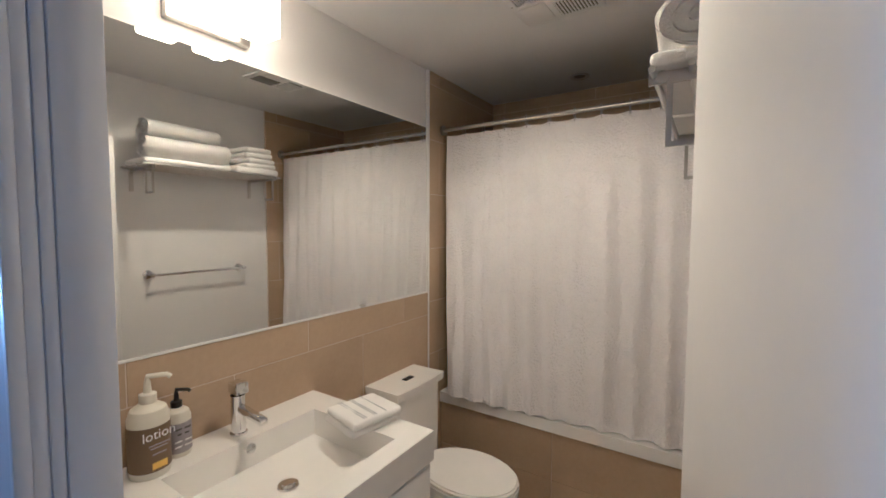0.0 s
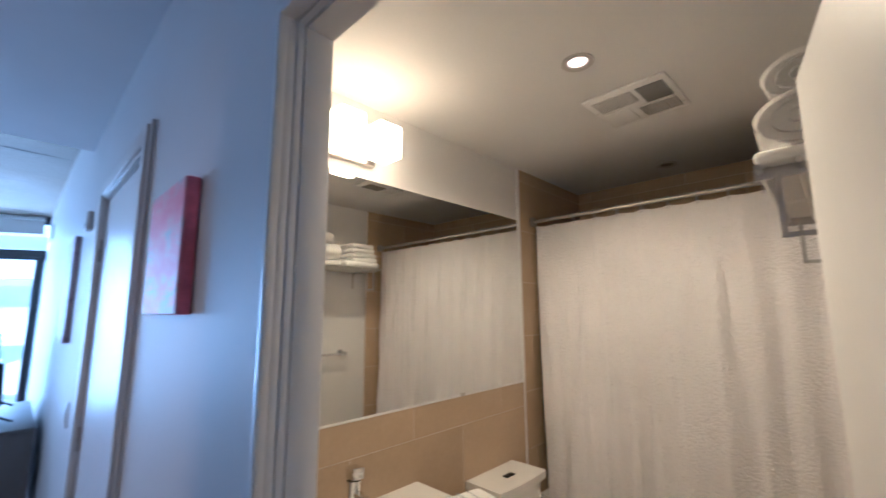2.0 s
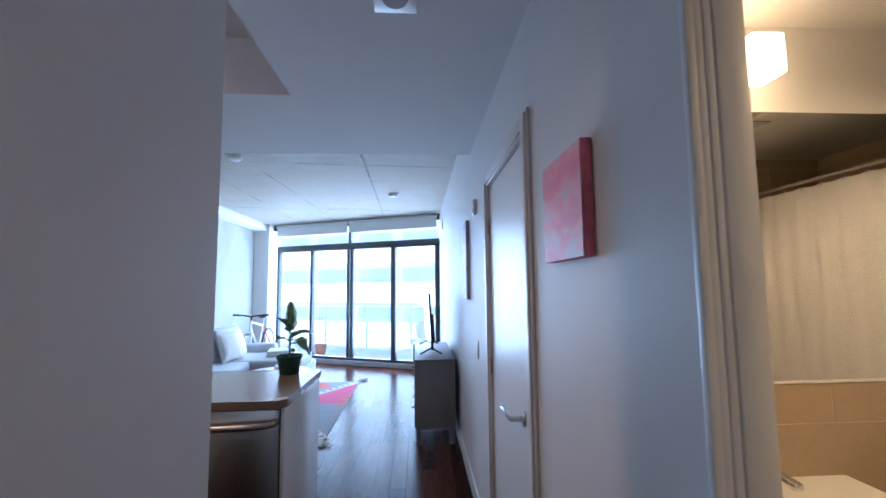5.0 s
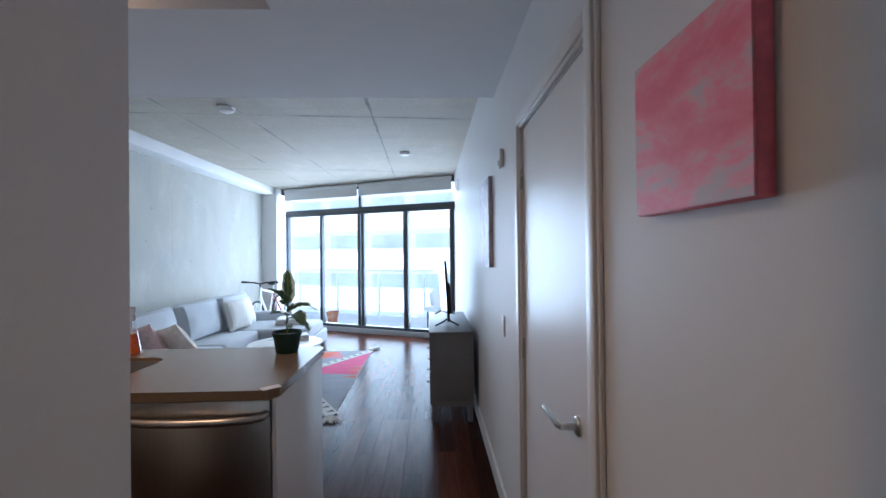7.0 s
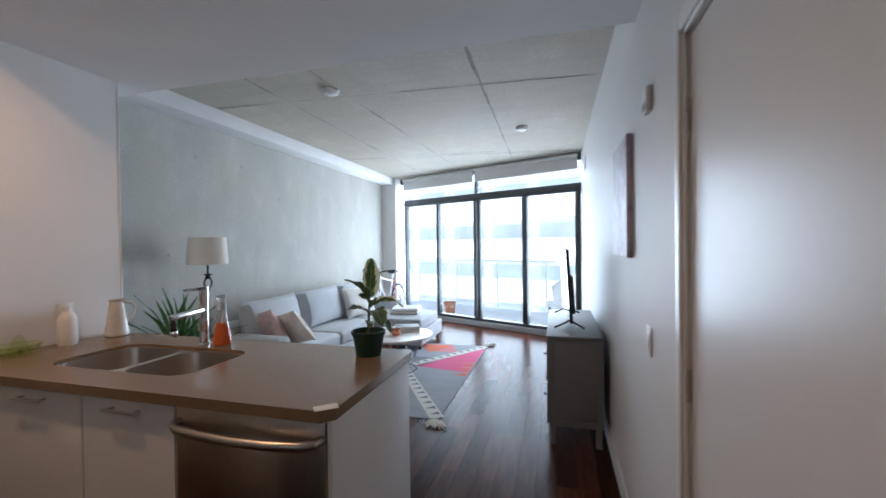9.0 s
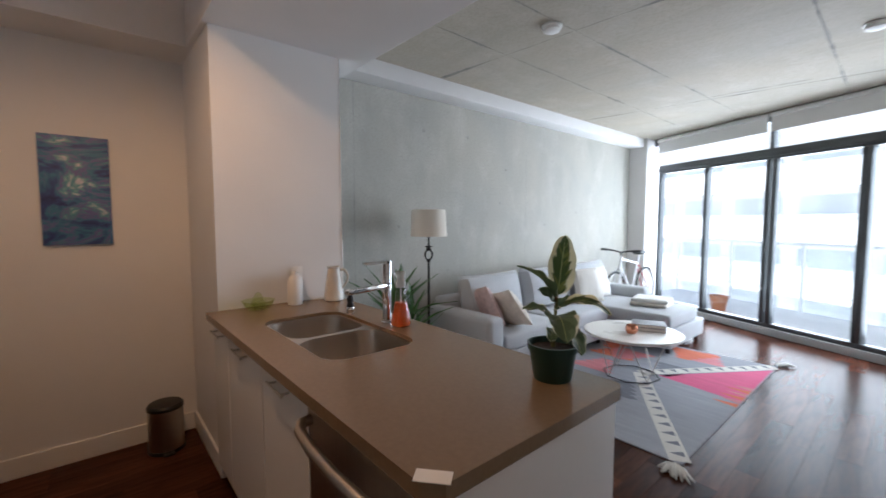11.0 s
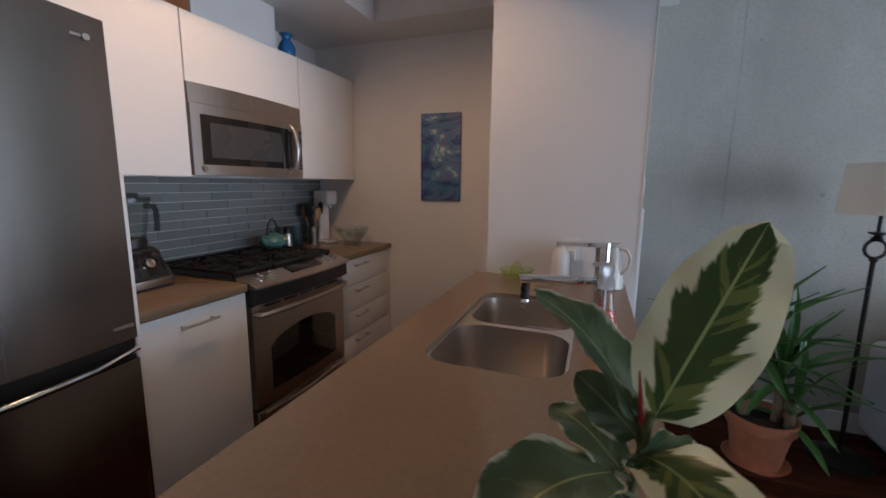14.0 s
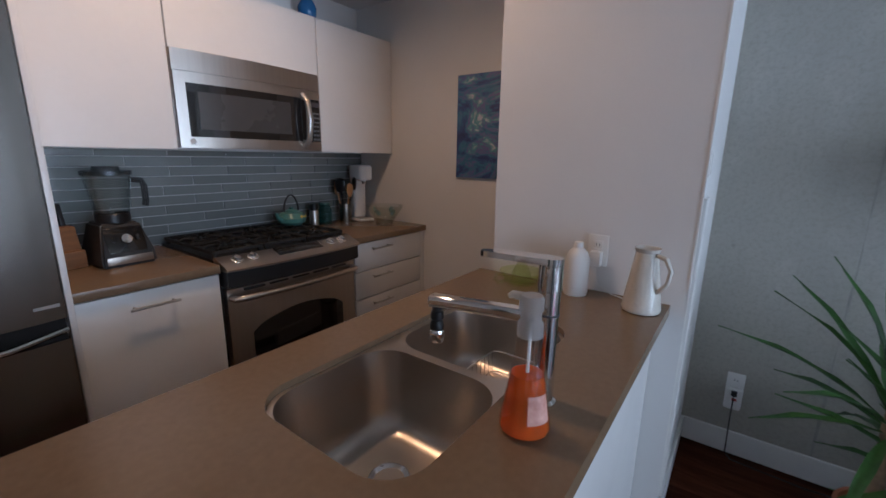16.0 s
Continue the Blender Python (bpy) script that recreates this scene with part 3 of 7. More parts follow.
# concrete form seams and tie holes
def seam_run(bm, a, b, half, face, step=0.06):
    """A ragged, broken joint line from a to b, lying on a surface that faces along x or z."""
    a, b = Vector(a), Vector(b)
    d = b - a
    count = max(2, int(d.length / step))
    side = d.normalized().cross(Vector((1, 0, 0) if face == "x" else (0, 0, 1)))
    last = None
    for k in range(count + 1):
        p = a + d * (k / count)
        w = half * max(0.12, 0.75 + 1.5 * noise.noise(p * 2.7) + 0.9 * noise.noise(p * 11))
        c = p + side * 0.006 * noise.noise(p * 5 + Vector((3, 1, 7)))
        pair = [bm.verts.new(c - side * w), bm.verts.new(c + side * w)]
        if last:
            bm.faces.new((last[0], last[1], pair[1], pair[0]))
        last = pair


bm = bmesh.new()
for y in (3.89, 6.28, 8.55):
    seam_run(bm, (CX + 0.0012, y, 0.1), (CX + 0.0012, y + 0.01, 2.63), 0.0035, "x")
structure("wall_concrete_seams", bm, "wallseam", "dark vertical form seams in the concrete wall", "wall")
bm = bmesh.new()
rnd = random.Random(4)
for y in (4.5, 5.1, 5.75, 6.7, 7.3, 7.9):
    for z in (0.9, 1.55, 2.2):
        yy, zz = y + rnd.uniform(-0.2, 0.2), z + rnd.uniform(-0.2, 0.2)
        cyl(0, 0, 0, 0.0016, rnd.uniform(0.01, 0.02), seg=10, bm=bm, turn=pose(CX, yy, zz, 0, 90, 0))
structure("wall_concrete_ties", bm, "wallseam", "small dark tie holes in the concrete wall", "wall")

# ceilings
structure("ceiling_slab", boxes((-3.86, 3.5, H2, 0.11, 9.7, 2.9)), "cceil", "bare concrete ceiling slab with form joints", "ceiling")
structure("ceiling_hall", boxes((-1.04, -2.0, H1, 0, 3.55, 2.9), (-3.69, 2.61, H1, -1.04, 3.55, 2.9), (-3.69, 1.0, H1, -3.35, 2.61, 2.9),
                                (-3.35, 1.0, H1, -1.04, 1.73, 2.9)), "ceil", "dropped white plaster ceiling over hall and kitchen", "ceiling")
structure("ceiling_recess", boxes((-3.35, 1.73, 2.76, -1.04, 2.61, 2.9)), "ceil", "raised plaster ceiling panel over the kitchen", "ceiling")
bm = bmesh.new()
for x0, x1 in ((-2.70, -2.78), (-2.16, -1.98), (-0.92, -1.04)):
    seam_run(bm, (x0, 3.56, H2 - 0.0015), (x1, 9.3, H2 - 0.0015), 0.008, "z")
for (x0, y0), (x1, y1) in (((-3.45, 4.69), (-0.01, 4.92)), ((-3.45, 7.2), (-0.01, 7.62)), ((-2.0, 7.28), (-1.2, 7.36))):
    seam_run(bm, (x0, y0, H2 - 0.0018), (x1, y1, H2 - 0.0018), 0.011, "z")
structure("ceiling_joints", bm, "seam", "dark form joints in the concrete ceiling", "ceiling")
structure("beam", boxes((CX, 3.375, 2.635, -3.475, 9.45, H2), bev=0.004), "ceil", "white boxed beam along the concrete wall", "beam")
structure("wall_corner_column", boxes((CX, 9.05, 0, -3.42, 9.6, H2)), "wall", "white column in the window corner", "column")

# bathroom shell
BN, BS, BE, TX = 1.837, 0.32, 2.55, 1.757
structure("wall_bath_mirror", boxes((0.078, BN, 0, 2.7, BN + 0.1, 2.5)), "wall", "white painted bathroom wall behind the mirror", "wall")
structure("wall_bath_shelf", boxes((0.078, BS - 0.1, 0, 2.7, BS, 2.5)), "wall", "white painted bathroom wall with towel shelf", "wall")
structure("wall_bath_tub", boxes((BE, BS, 0, 2.7, BN, 2.5)), "wall", "tub alcove back wall", "wall")
structure("ceiling_bath", boxes((0.078, BS, HB, BE, BN, 2.5)), "ceil", "white bathroom ceiling", "ceiling")
structure("floor_bath", boxes((0.0, DY0, -0.02, 0.078, DY1, 0.004), (0.078, BS, -0.02, BE, BN, 0.004)), "tile", "beige tiled bathroom floor", "floor")

# baseboards
bb = bmesh.new()
for r in ((-0.014, -2.0, 0, 0, DY0 - 0.011, 0.12), (-0.014, DY1 + 0.011, 0, 0, EY0 - 0.076, 0.12), (-0.014, EY1 + 0.076, 0, 0, 7.9, 0.12),
          (LX, -2, 0, LX + 0.014, 1.68, 0.12), (LX - 0.06, 1.68, 0, LX + 0.014, 1.694, 0.12), (KX, 1.6, 0, KX + 0.014, 2.626, 0.12),
          (KX, 2.626, 0, -2.93, 2.64, 0.12), (CX, 3.389, 0, CX + 0.014, 9.05, 0.12), (CX, 3.375, 0, -2.93, 3.389, 0.12)):
    box(*r, bev=0.003, seg=1, bm=bb)
structure("baseboard", bb, "trim", "white painted baseboards", "baseboard")

# door casings: stepped steel frames
def casing(name, y0, y1, h, w, label):
    bm = bmesh.new()
    for d, a, x1 in ((0.012, 0.0, -0.0005), (0.021, 0.013, -0.011)):
        box(-d, y0 - w + a, 0, x1, y0 - a, h + w - a, 0.003, 2, bm)
        box(-d, y1 + a, 0, x1, y1 + w - a, h + w - a, 0.003, 2, bm)
        box(-d, y0 - a, h + a, x1, y1 + a, h + w - a, 0.003, 2, bm)
    for yy, s in ((y0, 1), (y1, -1)):
        box(0.0, yy - s * 0.001, 0, 0.0785, yy + s * 0.004, h, bm=bm)
    box(0.0, y0 + 0.004, h - 0.004, 0.0785, y1 - 0.004, h + 0.001, bm=bm)
    return structure(name, bm, "trim", label, "door frame")


# bathroom doorway: narrow steel frame with a rebated reveal
fb_ = bmesh.new()
for yy, s in ((DY0, 1), (DY1, -1)):
    for x0, x1, e in ((-0.008, 0.006, 0.004), (0.006, 0.02, 0.001), (0.02, 0.032, 0.0045), (0.032, 0.0785, 0.009)):
        box(x0, yy - s * 0.01, 0, x1, yy + s * e, DH + 0.01, 0.0015, 2, fb_)
for x0, x1, e in ((-0.008, 0.006, 0.004), (0.006, 0.02, 0.001), (0.02, 0.032, 0.0045), (0.032, 0.0785, 0.009)):
    box(x0 + 0.0005, DY0 + 0.001, DH - e, x1 - 0.0005, DY1 - 0.001, DH + 0.009, 0, 1, fb_)
structure("door_frame_1", fb_, "trim", "white painted steel frame of the bathroom doorway", "door frame")
part("hook_strip", boxes((0.38, -0.043, DH - 0.012, 0.399, 0.004, DH - 0.005), (0.375, 0.001, DH - 0.03, 0.396, 0.004, DH - 0.012)), "black", tagged(new("over_door_hook"), "black metal hook over the bathroom door", "hook")).parent.matrix_world = pose(0.07, DY0 + 0.012, 0, 0, 0, 10)
casing("door_frame_2", EY0, EY1, EH, 0.075, "white painted steel frame of the closet door")


def lever(parent, side=1):
    h = lathe([(0, 0), (0.027, 0), (0.027, 0.006), (0.024, 0.009), (0.011, 0.011), (0.011, 0.03), (0, 0.031)], 20, turn=pose(0, 0, 0, 0, -90, 0))
    hd = part("rose", h, "nickel", parent, "satin nickel rose")
    tube([(-0.028, 0, 0), (-0.05, 0, 0), (-0.056, side * 0.012, 0.002), (-0.057, side * 0.14, 0.004)], [0.0095, 0.0095, 0.01, 0.0095], 10, hb := bmesh.new())
    part("lever", hb, "nickel", parent, "satin nickel lever")
    return hd


cd = tagged(new("door_2"), "closed white flush closet door with lever handle", "door", kind="structure")
part("door_leaf", box(0.004, EY0 + 0.006, 0.008, 0.044, EY1 - 0.006, EH - 0.008, 0.002, 1), "door", cd)
hh = part("handle_plate", box(-0.001, EY0 + 0.004, 0.93, 0.0045, EY0 + 0.02, 1.01, 0.001, 1), "nickel", cd, "satin nickel plate")
lv = new("door_handle")
lv.parent = cd
lv.matrix_world = pose(0.004, EY0 + 0.12, 0.982)
lever(lv)
for z in (0.25, 1.05, 1.8):
    part("hinge", cyl(-0.004, EY1 - 0.003, z - 0.045, z + 0.045, 0.006, seg=10), "nickel", cd, "steel hinge knuckle")

bd = tagged(new("door_1"), "white flush bathroom door standing open", "door", kind="structure")
bd.matrix_world = pose(0.07, DY0 + 0.012, 0, 0, 0, 10)
part("door_leaf", box(0.0, -0.04, 0.01, 0.695, 0.0, DH - 0.008, 0.002, 1), "door", bd)
bl = new("door_handle")
bl.parent = bd
bl.matrix_local = pose(0.635, 0, 1.0, 0, 0, -90)
lever(bl, -1)
part("latch", box(0.694, -0.03, 0.96, 0.698, -0.01, 1.06, 0.001, 1), "nickel", bd, "steel latch plate")
# ---- window wall ----
def wpt(u, out=0.0, z=0.0):
    return WA + WD * u + WN * out + Vector((0, 0, z))


WL = (WB - WA).length
WROT = math.degrees(math.atan2(WD.y, WD.x))
win = tagged(new("window_1"), "wide dark-framed sliding balcony window with transom", "window", kind="structure")
win.matrix_world = pose(WA.x, WA.y, 0, 0, 0, WROT)
ZS, ZT0, ZT1 = 0.09, 2.20, 2.33  # track, transom
part("window_sill", box(-0.2, -0.06, 0, WL + 0.05, 0.14, ZS, 0.004), "sill", win, "pale window track and curb")
cuts = [0.23, 1.07, 1.93, 2.92, 3.77]
part("head_frame", box(0.1, -0.03, 2.66, WL, 0.1, H2), "frame", win)
part("transom", box(0.2, -0.03, ZT0, WL, 0.08, ZT1, 0.003), "frame", win)
part("transom_rail", box(0.2, -0.05, ZT0 + 0.03, WL, -0.03, ZT0 + 0.08, 0.003), "frame", win)
part("bottom_rail", box(0.2, -0.03, ZS, WL, 0.08, ZS + 0.05, 0.003), "frame", win)
for k, u in enumerate(cuts):
    w = 0.03 if k in (0, 4) else 0.028
    part("mullion", box(u - w, -0.03, ZS + 0.05, u + w, 0.06, ZT0, 0.003), "frame", win)
part("mullion", box(1.99, -0.045, ZS + 0.05, 2.05, 0.02, ZT0, 0.003), "frame", win)
part("mullion", box(2.86, -0.035, ZS + 0.05, 2.885, 0.0, ZT0, 0.003), "frame", win)
part("mullion", box(1.93, -0.02, ZT1, 1.98, 0.06, 2.66, 0.003), "frame", win)
part("pull_handle", tube([(1.965, -0.04, 1.0), (1.965, -0.075, 1.02), (1.965, -0.075, 1.2), (1.965, -0.04, 1.22)], 0.008), "frame", win, "dark pull handle")
for a, b in zip(cuts, cuts[1:]):
    g = part("pane", box(a + 0.028, 0.018, ZS + 0.05, b - 0.028, 0.026, ZT0), "glass", win)
    g.visible_shadow = False
for a, b in ((0.2, 1.93), (1.98, WL)):
    g = part("pane", box(a, 0.018, ZT1, b, 0.026, 2.66), "glass", win)
    g.visible_shadow = False
# roller blinds, pulled up
for a, b in ((0.22, 1.93), (1.97, WL - 0.03)):
    rb = thing("roller_blind", "white cloth roller blind rolled up above the window", "blind", *wpt(a, -0.07, 2.55), WROT, "blinds over the window")
    part("cloth", box(0, -0.004, 0, b - a, 0.0, 0.17), "shade", rb)
    part("tube", tube([(0, 0.0, 0.185), (b - a, 0.0, 0.185)], 0.03, 14), "shade", rb)
    part("hem_bar", box(0, -0.008, -0.02, b - a, 0.004, 0.0, 0.003), "shade", rb)

# balcony and the building across the street
bal = tagged(new("balcony"), "pale concrete balcony with glass railing", "balcony", kind="structure")
bal.matrix_world = pose(WA.x, WA.y, 0, 0, 0, WROT)
part("balcony_floor", box(-1.0, 0.14, -0.15, WL + 1, 1.75, 0.02), "balcony", bal)
part("balcony_ceiling", box(-1.0, 0.14, 2.75, WL + 1, 1.75, 2.95), "balcony", bal)
part("top_rail", box(-1.0, 1.66, 1.05, WL + 1, 1.72, 1.1, 0.005), "building", bal, "pale metal top rail")
for k in range(6):
    u = -1.0 + k * 1.15
    part("rail_post", box(u, 1.67, 0.02, u + 0.04, 1.71, 1.05), "building", bal)
    g = part("pane", box(u + 0.05, 1.685, 0.1, u + 1.14, 1.695, 1.0), "glass", bal)
    g.visible_shadow = False
apt = tagged(new("apartment_building"), "pale apartment block with rows of balconies across the street", "building", kind="structure")
apt.matrix_world = pose(*(WMID + WN * 22), 0, 0, WROT)
part("facade", box(-30, 0, -15, 30, 8, 14), "building", apt)
for fl in range(-3, 4):
    z = fl * 3.1 + 0.4
    part("balcony_slab", box(-26, -1.4, z - 0.25, 26, 0, z), "building", apt)
    part("balustrade", box(-26, -1.4, z + 0.1, 26, -1.36, z + 1.05), "building", apt)
    for k in range(-6, 7):
        wf = part("window", box(k * 4 - 1.5, -0.06, z + 0.2, k * 4 + 1.5, 0.02, z + 2.5, 0.02, 1), "facade_glass", apt, "pale grey glazed window")


def balcony_chair(u, out, turn):
    c = thing("balcony_chair", "pale woven balcony armchair seen through the window", "chair", *wpt(u, out, 0.02), WROT + turn, "balcony chairs")
    back = bmesh.new()
    cols_ = []
    for k in range(17):
        a = radians(-20 + 220 * k / 16)
        top = 0.62 + 0.24 * math.sin(math.pi * k / 16)
        cols_.append([back.verts.new((r * math.cos(a), r * 0.9 * math.sin(a), z)) for r, z in ((0.27, 0.36), (0.33, top), (0.305, top), (0.245, 0.36))])
    for p, q in zip(cols_, cols_[1:]):
        for k in range(4):
            back.faces.new((p[k], q[k], q[(k + 1) % 4], p[(k + 1) % 4]))
    back.faces.new(cols_[0])
    back.faces.new(cols_[-1][::-1])
    part("backrest", back, "wicker", c)
    part("seat", slab(rounded(-0.27, -0.3, 0.27, 0.24, 0.12), 0.33, 0.4), "wicker", c)
    for x in (-0.2, 0.2):
        for y in (-0.22, 0.17):
            part("leg", cyl(x, y, 0.0, 0.33, 0.014, 0.018, 12), "bronze", c)


M["wicker"] = mat("pale_woven_wicker", (0.85, 0.84, 0.83), 0.8, var=0.1, scale=30, fine=120, bump=0.4)
balcony_chair(3.25, 0.85, -25)
pp = thing("planter", "small terracotta planter on the balcony", "planter", *wpt(0.85, 0.6, 0.02))
part("pot", lathe([(0, 0), (0.09, 0), (0.12, 0.2), (0.13, 0.2), (0.13, 0.24), (0.115, 0.24), (0.105, 0.18), (0, 0.18)], 24), "terra", pp)
ground = structure("ground", boxes((-400, -400, -15.3, 400, 400, -15)), "balcony", "pale street far below", "ground")

# ---- plank floor ----
fl = structure("floor", boxes((-3.86, 0.93, -0.12, 0.0, 9.7, -0.013), (LX - 0.17, -2.0, -0.12, 0.0, 0.93, -0.013)), "wood", "dark red-brown hardwood plank floor", "floor")
# ---- bathroom ----
mr = thing("wall_mirror", "large frameless wall mirror with thin white edge above the vanity", "mirror", 0.12, BN, 1.156)
part("glass_sheet", box(0.008, -0.014, 0.008, 1.606, -0.006, 0.9), "mirror", mr, "silvered glass")
part("edge_strip", boxes((0, -0.016, 0, 1.616, 0, 0.008), (1.606, -0.016, 0.008, 1.614, 0, 0.908), (0, -0.006, 0.008, 1.606, 0, 0.908)), "trim", mr, "thin white edge strip")
part("mirror_clip", box(0.1, -0.019, 0.0, 0.13, -0.012, 0.014, 0.002), "nickel", mr)
part("mirror_clip", box(1.1, -0.019, 0.0, 1.13, -0.012, 0.014, 0.002), "nickel", mr)
structure("tile_edge_trim", boxes((TX - 0.012, BN - 0.016, 0, TX, BN, HB)), "trim", "white tile edge strip", "trim")

vl = thing("vanity_light", "two lit opal glass cubes on a nickel wall plate", "wall lamp", 0.5825, BN, 2.1)
part("back_plate", box(-0.125, -0.03, 0.01, 0.125, 0, 0.155, 0.003), "nickel", vl)
for dx in (-0.081, 0.081):
    part("arm", box(dx - 0.01, -0.135, 0.142, dx + 0.01, -0.028, 0.152, 0.002), "nickel", vl)
    part("shade", box(dx - 0.051, -0.185, 0.004, dx + 0.051, -0.083, 0.13, 0.008), "shade_glow", vl, "lit opal glass cube")
    part("cap", box(dx - 0.012, -0.146, 0.122, dx + 0.012, -0.124, 0.158, 0.002), "nickel", vl)

# vanity: one ceramic top with a cut basin on a white cabinet
VX0, VX1, VY0 = 0.13, 0.955, 1.24
van = thing("vanity_cabinet", "white bathroom vanity cabinet with one door", "vanity", 0, 0, 0)
part("body", box(VX0 + 0.02, VY0 + 0.02, 0.12, VX1 - 0.015, BN - 0.012, 0.775, 0.002), "cab", van)
part("plinth", box(VX0 + 0.05, VY0 + 0.07, 0.005, VX1 - 0.05, BN - 0.012, 0.12), "cab", van)
for a, b in ((VX0 + 0.022, 0.535), (0.541, VX1 - 0.017)):
    dr = part("door", box(a, VY0 + 0.002, 0.125, b, VY0 + 0.02, 0.765, 0.002), "cab", van)
    part("handle", box(b - 0.03 if a < 0.5 else a + 0.02, VY0 - 0.012, 0.5, b - 0.02 if a < 0.5 else a + 0.03, VY0 + 0.002, 0.7, 0.002), "nickel", dr, "steel bar handle")
# no groove is cut: its shade is a thin grey strip on the side
part("groove_shade", box(VX1 - 0.0155, VY0 + 0.045, 0.3, VX1 - 0.012, VY0 + 0.06, 0.72), "grey", van, "grey strip standing for the shade in a groove")
vt = thing("bathroom_sink", "white ceramic vanity top with a square cut basin", "sink", 0, 0, 0)
bi = [(0.355, 1.31), (0.845, 1.31), (0.845, 1.685), (0.355, 1.685)]
part("rim", slab([(VX0, VY0), (VX1, VY0), (VX1, BN - 0.012), (VX0, BN - 0.012)], 0.775, 0.87, [bi]), "ceramic", vt)
bmb = bmesh.new()
ti = [bmb.verts.new((x, y, 0.866)) for x, y in bi]
lo = [bmb.verts.new(p) for p in ((0.37, 1.33, 0.78), (0.83, 1.33, 0.78), (0.83, 1.668, 0.79), (0.37, 1.668, 0.79))]
for k in range(4):
    bmb.faces.new((ti[k], ti[(k + 1) % 4], lo[(k + 1) % 4], lo[k]))
bmb.faces.new(lo)
part("basin", bmb, "ceramic", vt)
part("overflow_ring", lathe([(0.0, 0.004), (0.012, 0.004), (0.017, 0.002), (0.017, 0.0), (0, 0)], 18, turn=pose(0.60, 1.681, 0.838, 80, 0, 0)), "chrome", vt, "chrome overflow ring")
part("drain", lathe([(0.03, 0.0), (0.028, 0.004), (0.02, 0.003), (0.018, 0.01), (0.0, 0.012)], 20, x=0.6, y=1.5, z=0.787), "chrome", vt, "chrome pop-up drain")
fa = thing("basin_faucet", "chrome single-lever basin faucet", "faucet", 0.60, 1.745, 0.87)
part("body", lathe([(0.026, 0), (0.026, 0.006), (0.022, 0.01), (0.021, 0.12), (0.022, 0.125)], 20), "chrome", fa)
part("spout", box(-0.013, -0.13, 0.075, 0.013, -0.005, 0.097, 0.006, 3, turn=pose(0, 0, 0.0, 6, 0, 0)), "chrome", fa)
part("lever", boxes((-0.021, -0.03, 0.13, 0.021, 0.022, 0.168), bev=0.007), "chrome", fa)


def pump_bottle(name, label, x, y, r, h, body, pump, strip, rz):
    b = thing(name, label, "bottle", x, y, 0.87, rz)
    part("body", lathe([(0, 0), (r * 0.95, 0), (r, 0.008), (r, h * 0.8), (r * 0.85, h * 0.92), (r * 0.4, h), (r * 0.38, h * 1.04)], 28), body, b)
    lab = part("label", lathe([(r + 0.0008, h * 0.1), (r + 0.0008, h * 0.72)], 28), strip, b)
    p = part("pump", lathe([(r * 0.42, h * 1.0), (r * 0.42, h * 1.12), (r * 0.2, h * 1.14), (r * 0.15, h * 1.3), (0, h * 1.3)], 16), pump, b)
    tube([(0, 0, h * 1.3), (0, -0.0, h * 1.36), (0, -r * 0.9, h * 1.36), (0, -r * 1.1, h * 1.32)], r * 0.14, 8, nb := bmesh.new())
    part("nozzle", nb, pump, p)
    return b, lab


def lettering(text, size, material, parent, m, name="lettering"):
    cu = bpy.data.curves.new(name, "FONT")
    cu.body, cu.size, cu.align_x, cu.align_y, cu.extrude = text, size, "CENTER", "CENTER", 0.0002
    tmp = bpy.data.objects.new("tmp", cu)
    me = bpy.data.meshes.new_from_object(tmp)
    bpy.data.objects.remove(tmp)
    me.materials.clear()
    me.materials.append(M[material])
    o = new(name, me)
    o.parent = parent
    o.matrix_local = m
    return o


lb, lab = pump_bottle("lotion_bottle", "large cream lotion pump bottle with brown label", 0.356, 1.745, 0.048, 0.19, "lotion", "lotion", "brownlabel", 60)
RL = pose(0, 0, 0, 90, 0, -55)
for tx, sz, z in (("lotion", 0.034, 0.117),):
    lettering(tx, sz, "print", lab, Matrix.Translation((0, 0, z)) @ RL @ Matrix.Translation((0, 0, 0.0495)))
for z, w, mm in ((0.092, 0.05, "greylabel"), (0.084, 0.042, "greylabel"), (0.068, 0.034, "greylabel"), (0.044, 0.036, "yellow"), (0.036, 0.036, "yellow")):
    o = link("print_bar", box(-w / 2, -0.003 if mm == "greylabel" else -0.009, 0, w / 2, 0.0, 0.0006), mm, lab)
    o.matrix_local = Matrix.Translation((0, 0, z)) @ RL @ Matrix.Translation((0, 0, 0.0485))
sb, lab2 = pump_bottle("soap_bottle", "small grey-labelled soap bottle with black pump", 0.44, 1.782, 0.035, 0.137, "lotion", "black", "greylabel", 40)
for z, w in ((0.085, 0.04), (0.07, 0.03), (0.05, 0.045), (0.035, 0.045)):
    o = link("print_bar", box(-w / 2, -0.004, 0, w / 2, 0.0, 0.0006), "dark" if z > 0.06 else "print", lab2)
    o.matrix_local = Matrix.Translation((0, 0, z)) @ pose(0, 0, 0, 90, 0, -40) @ Matrix.Translation((0, 0, 0.0348))


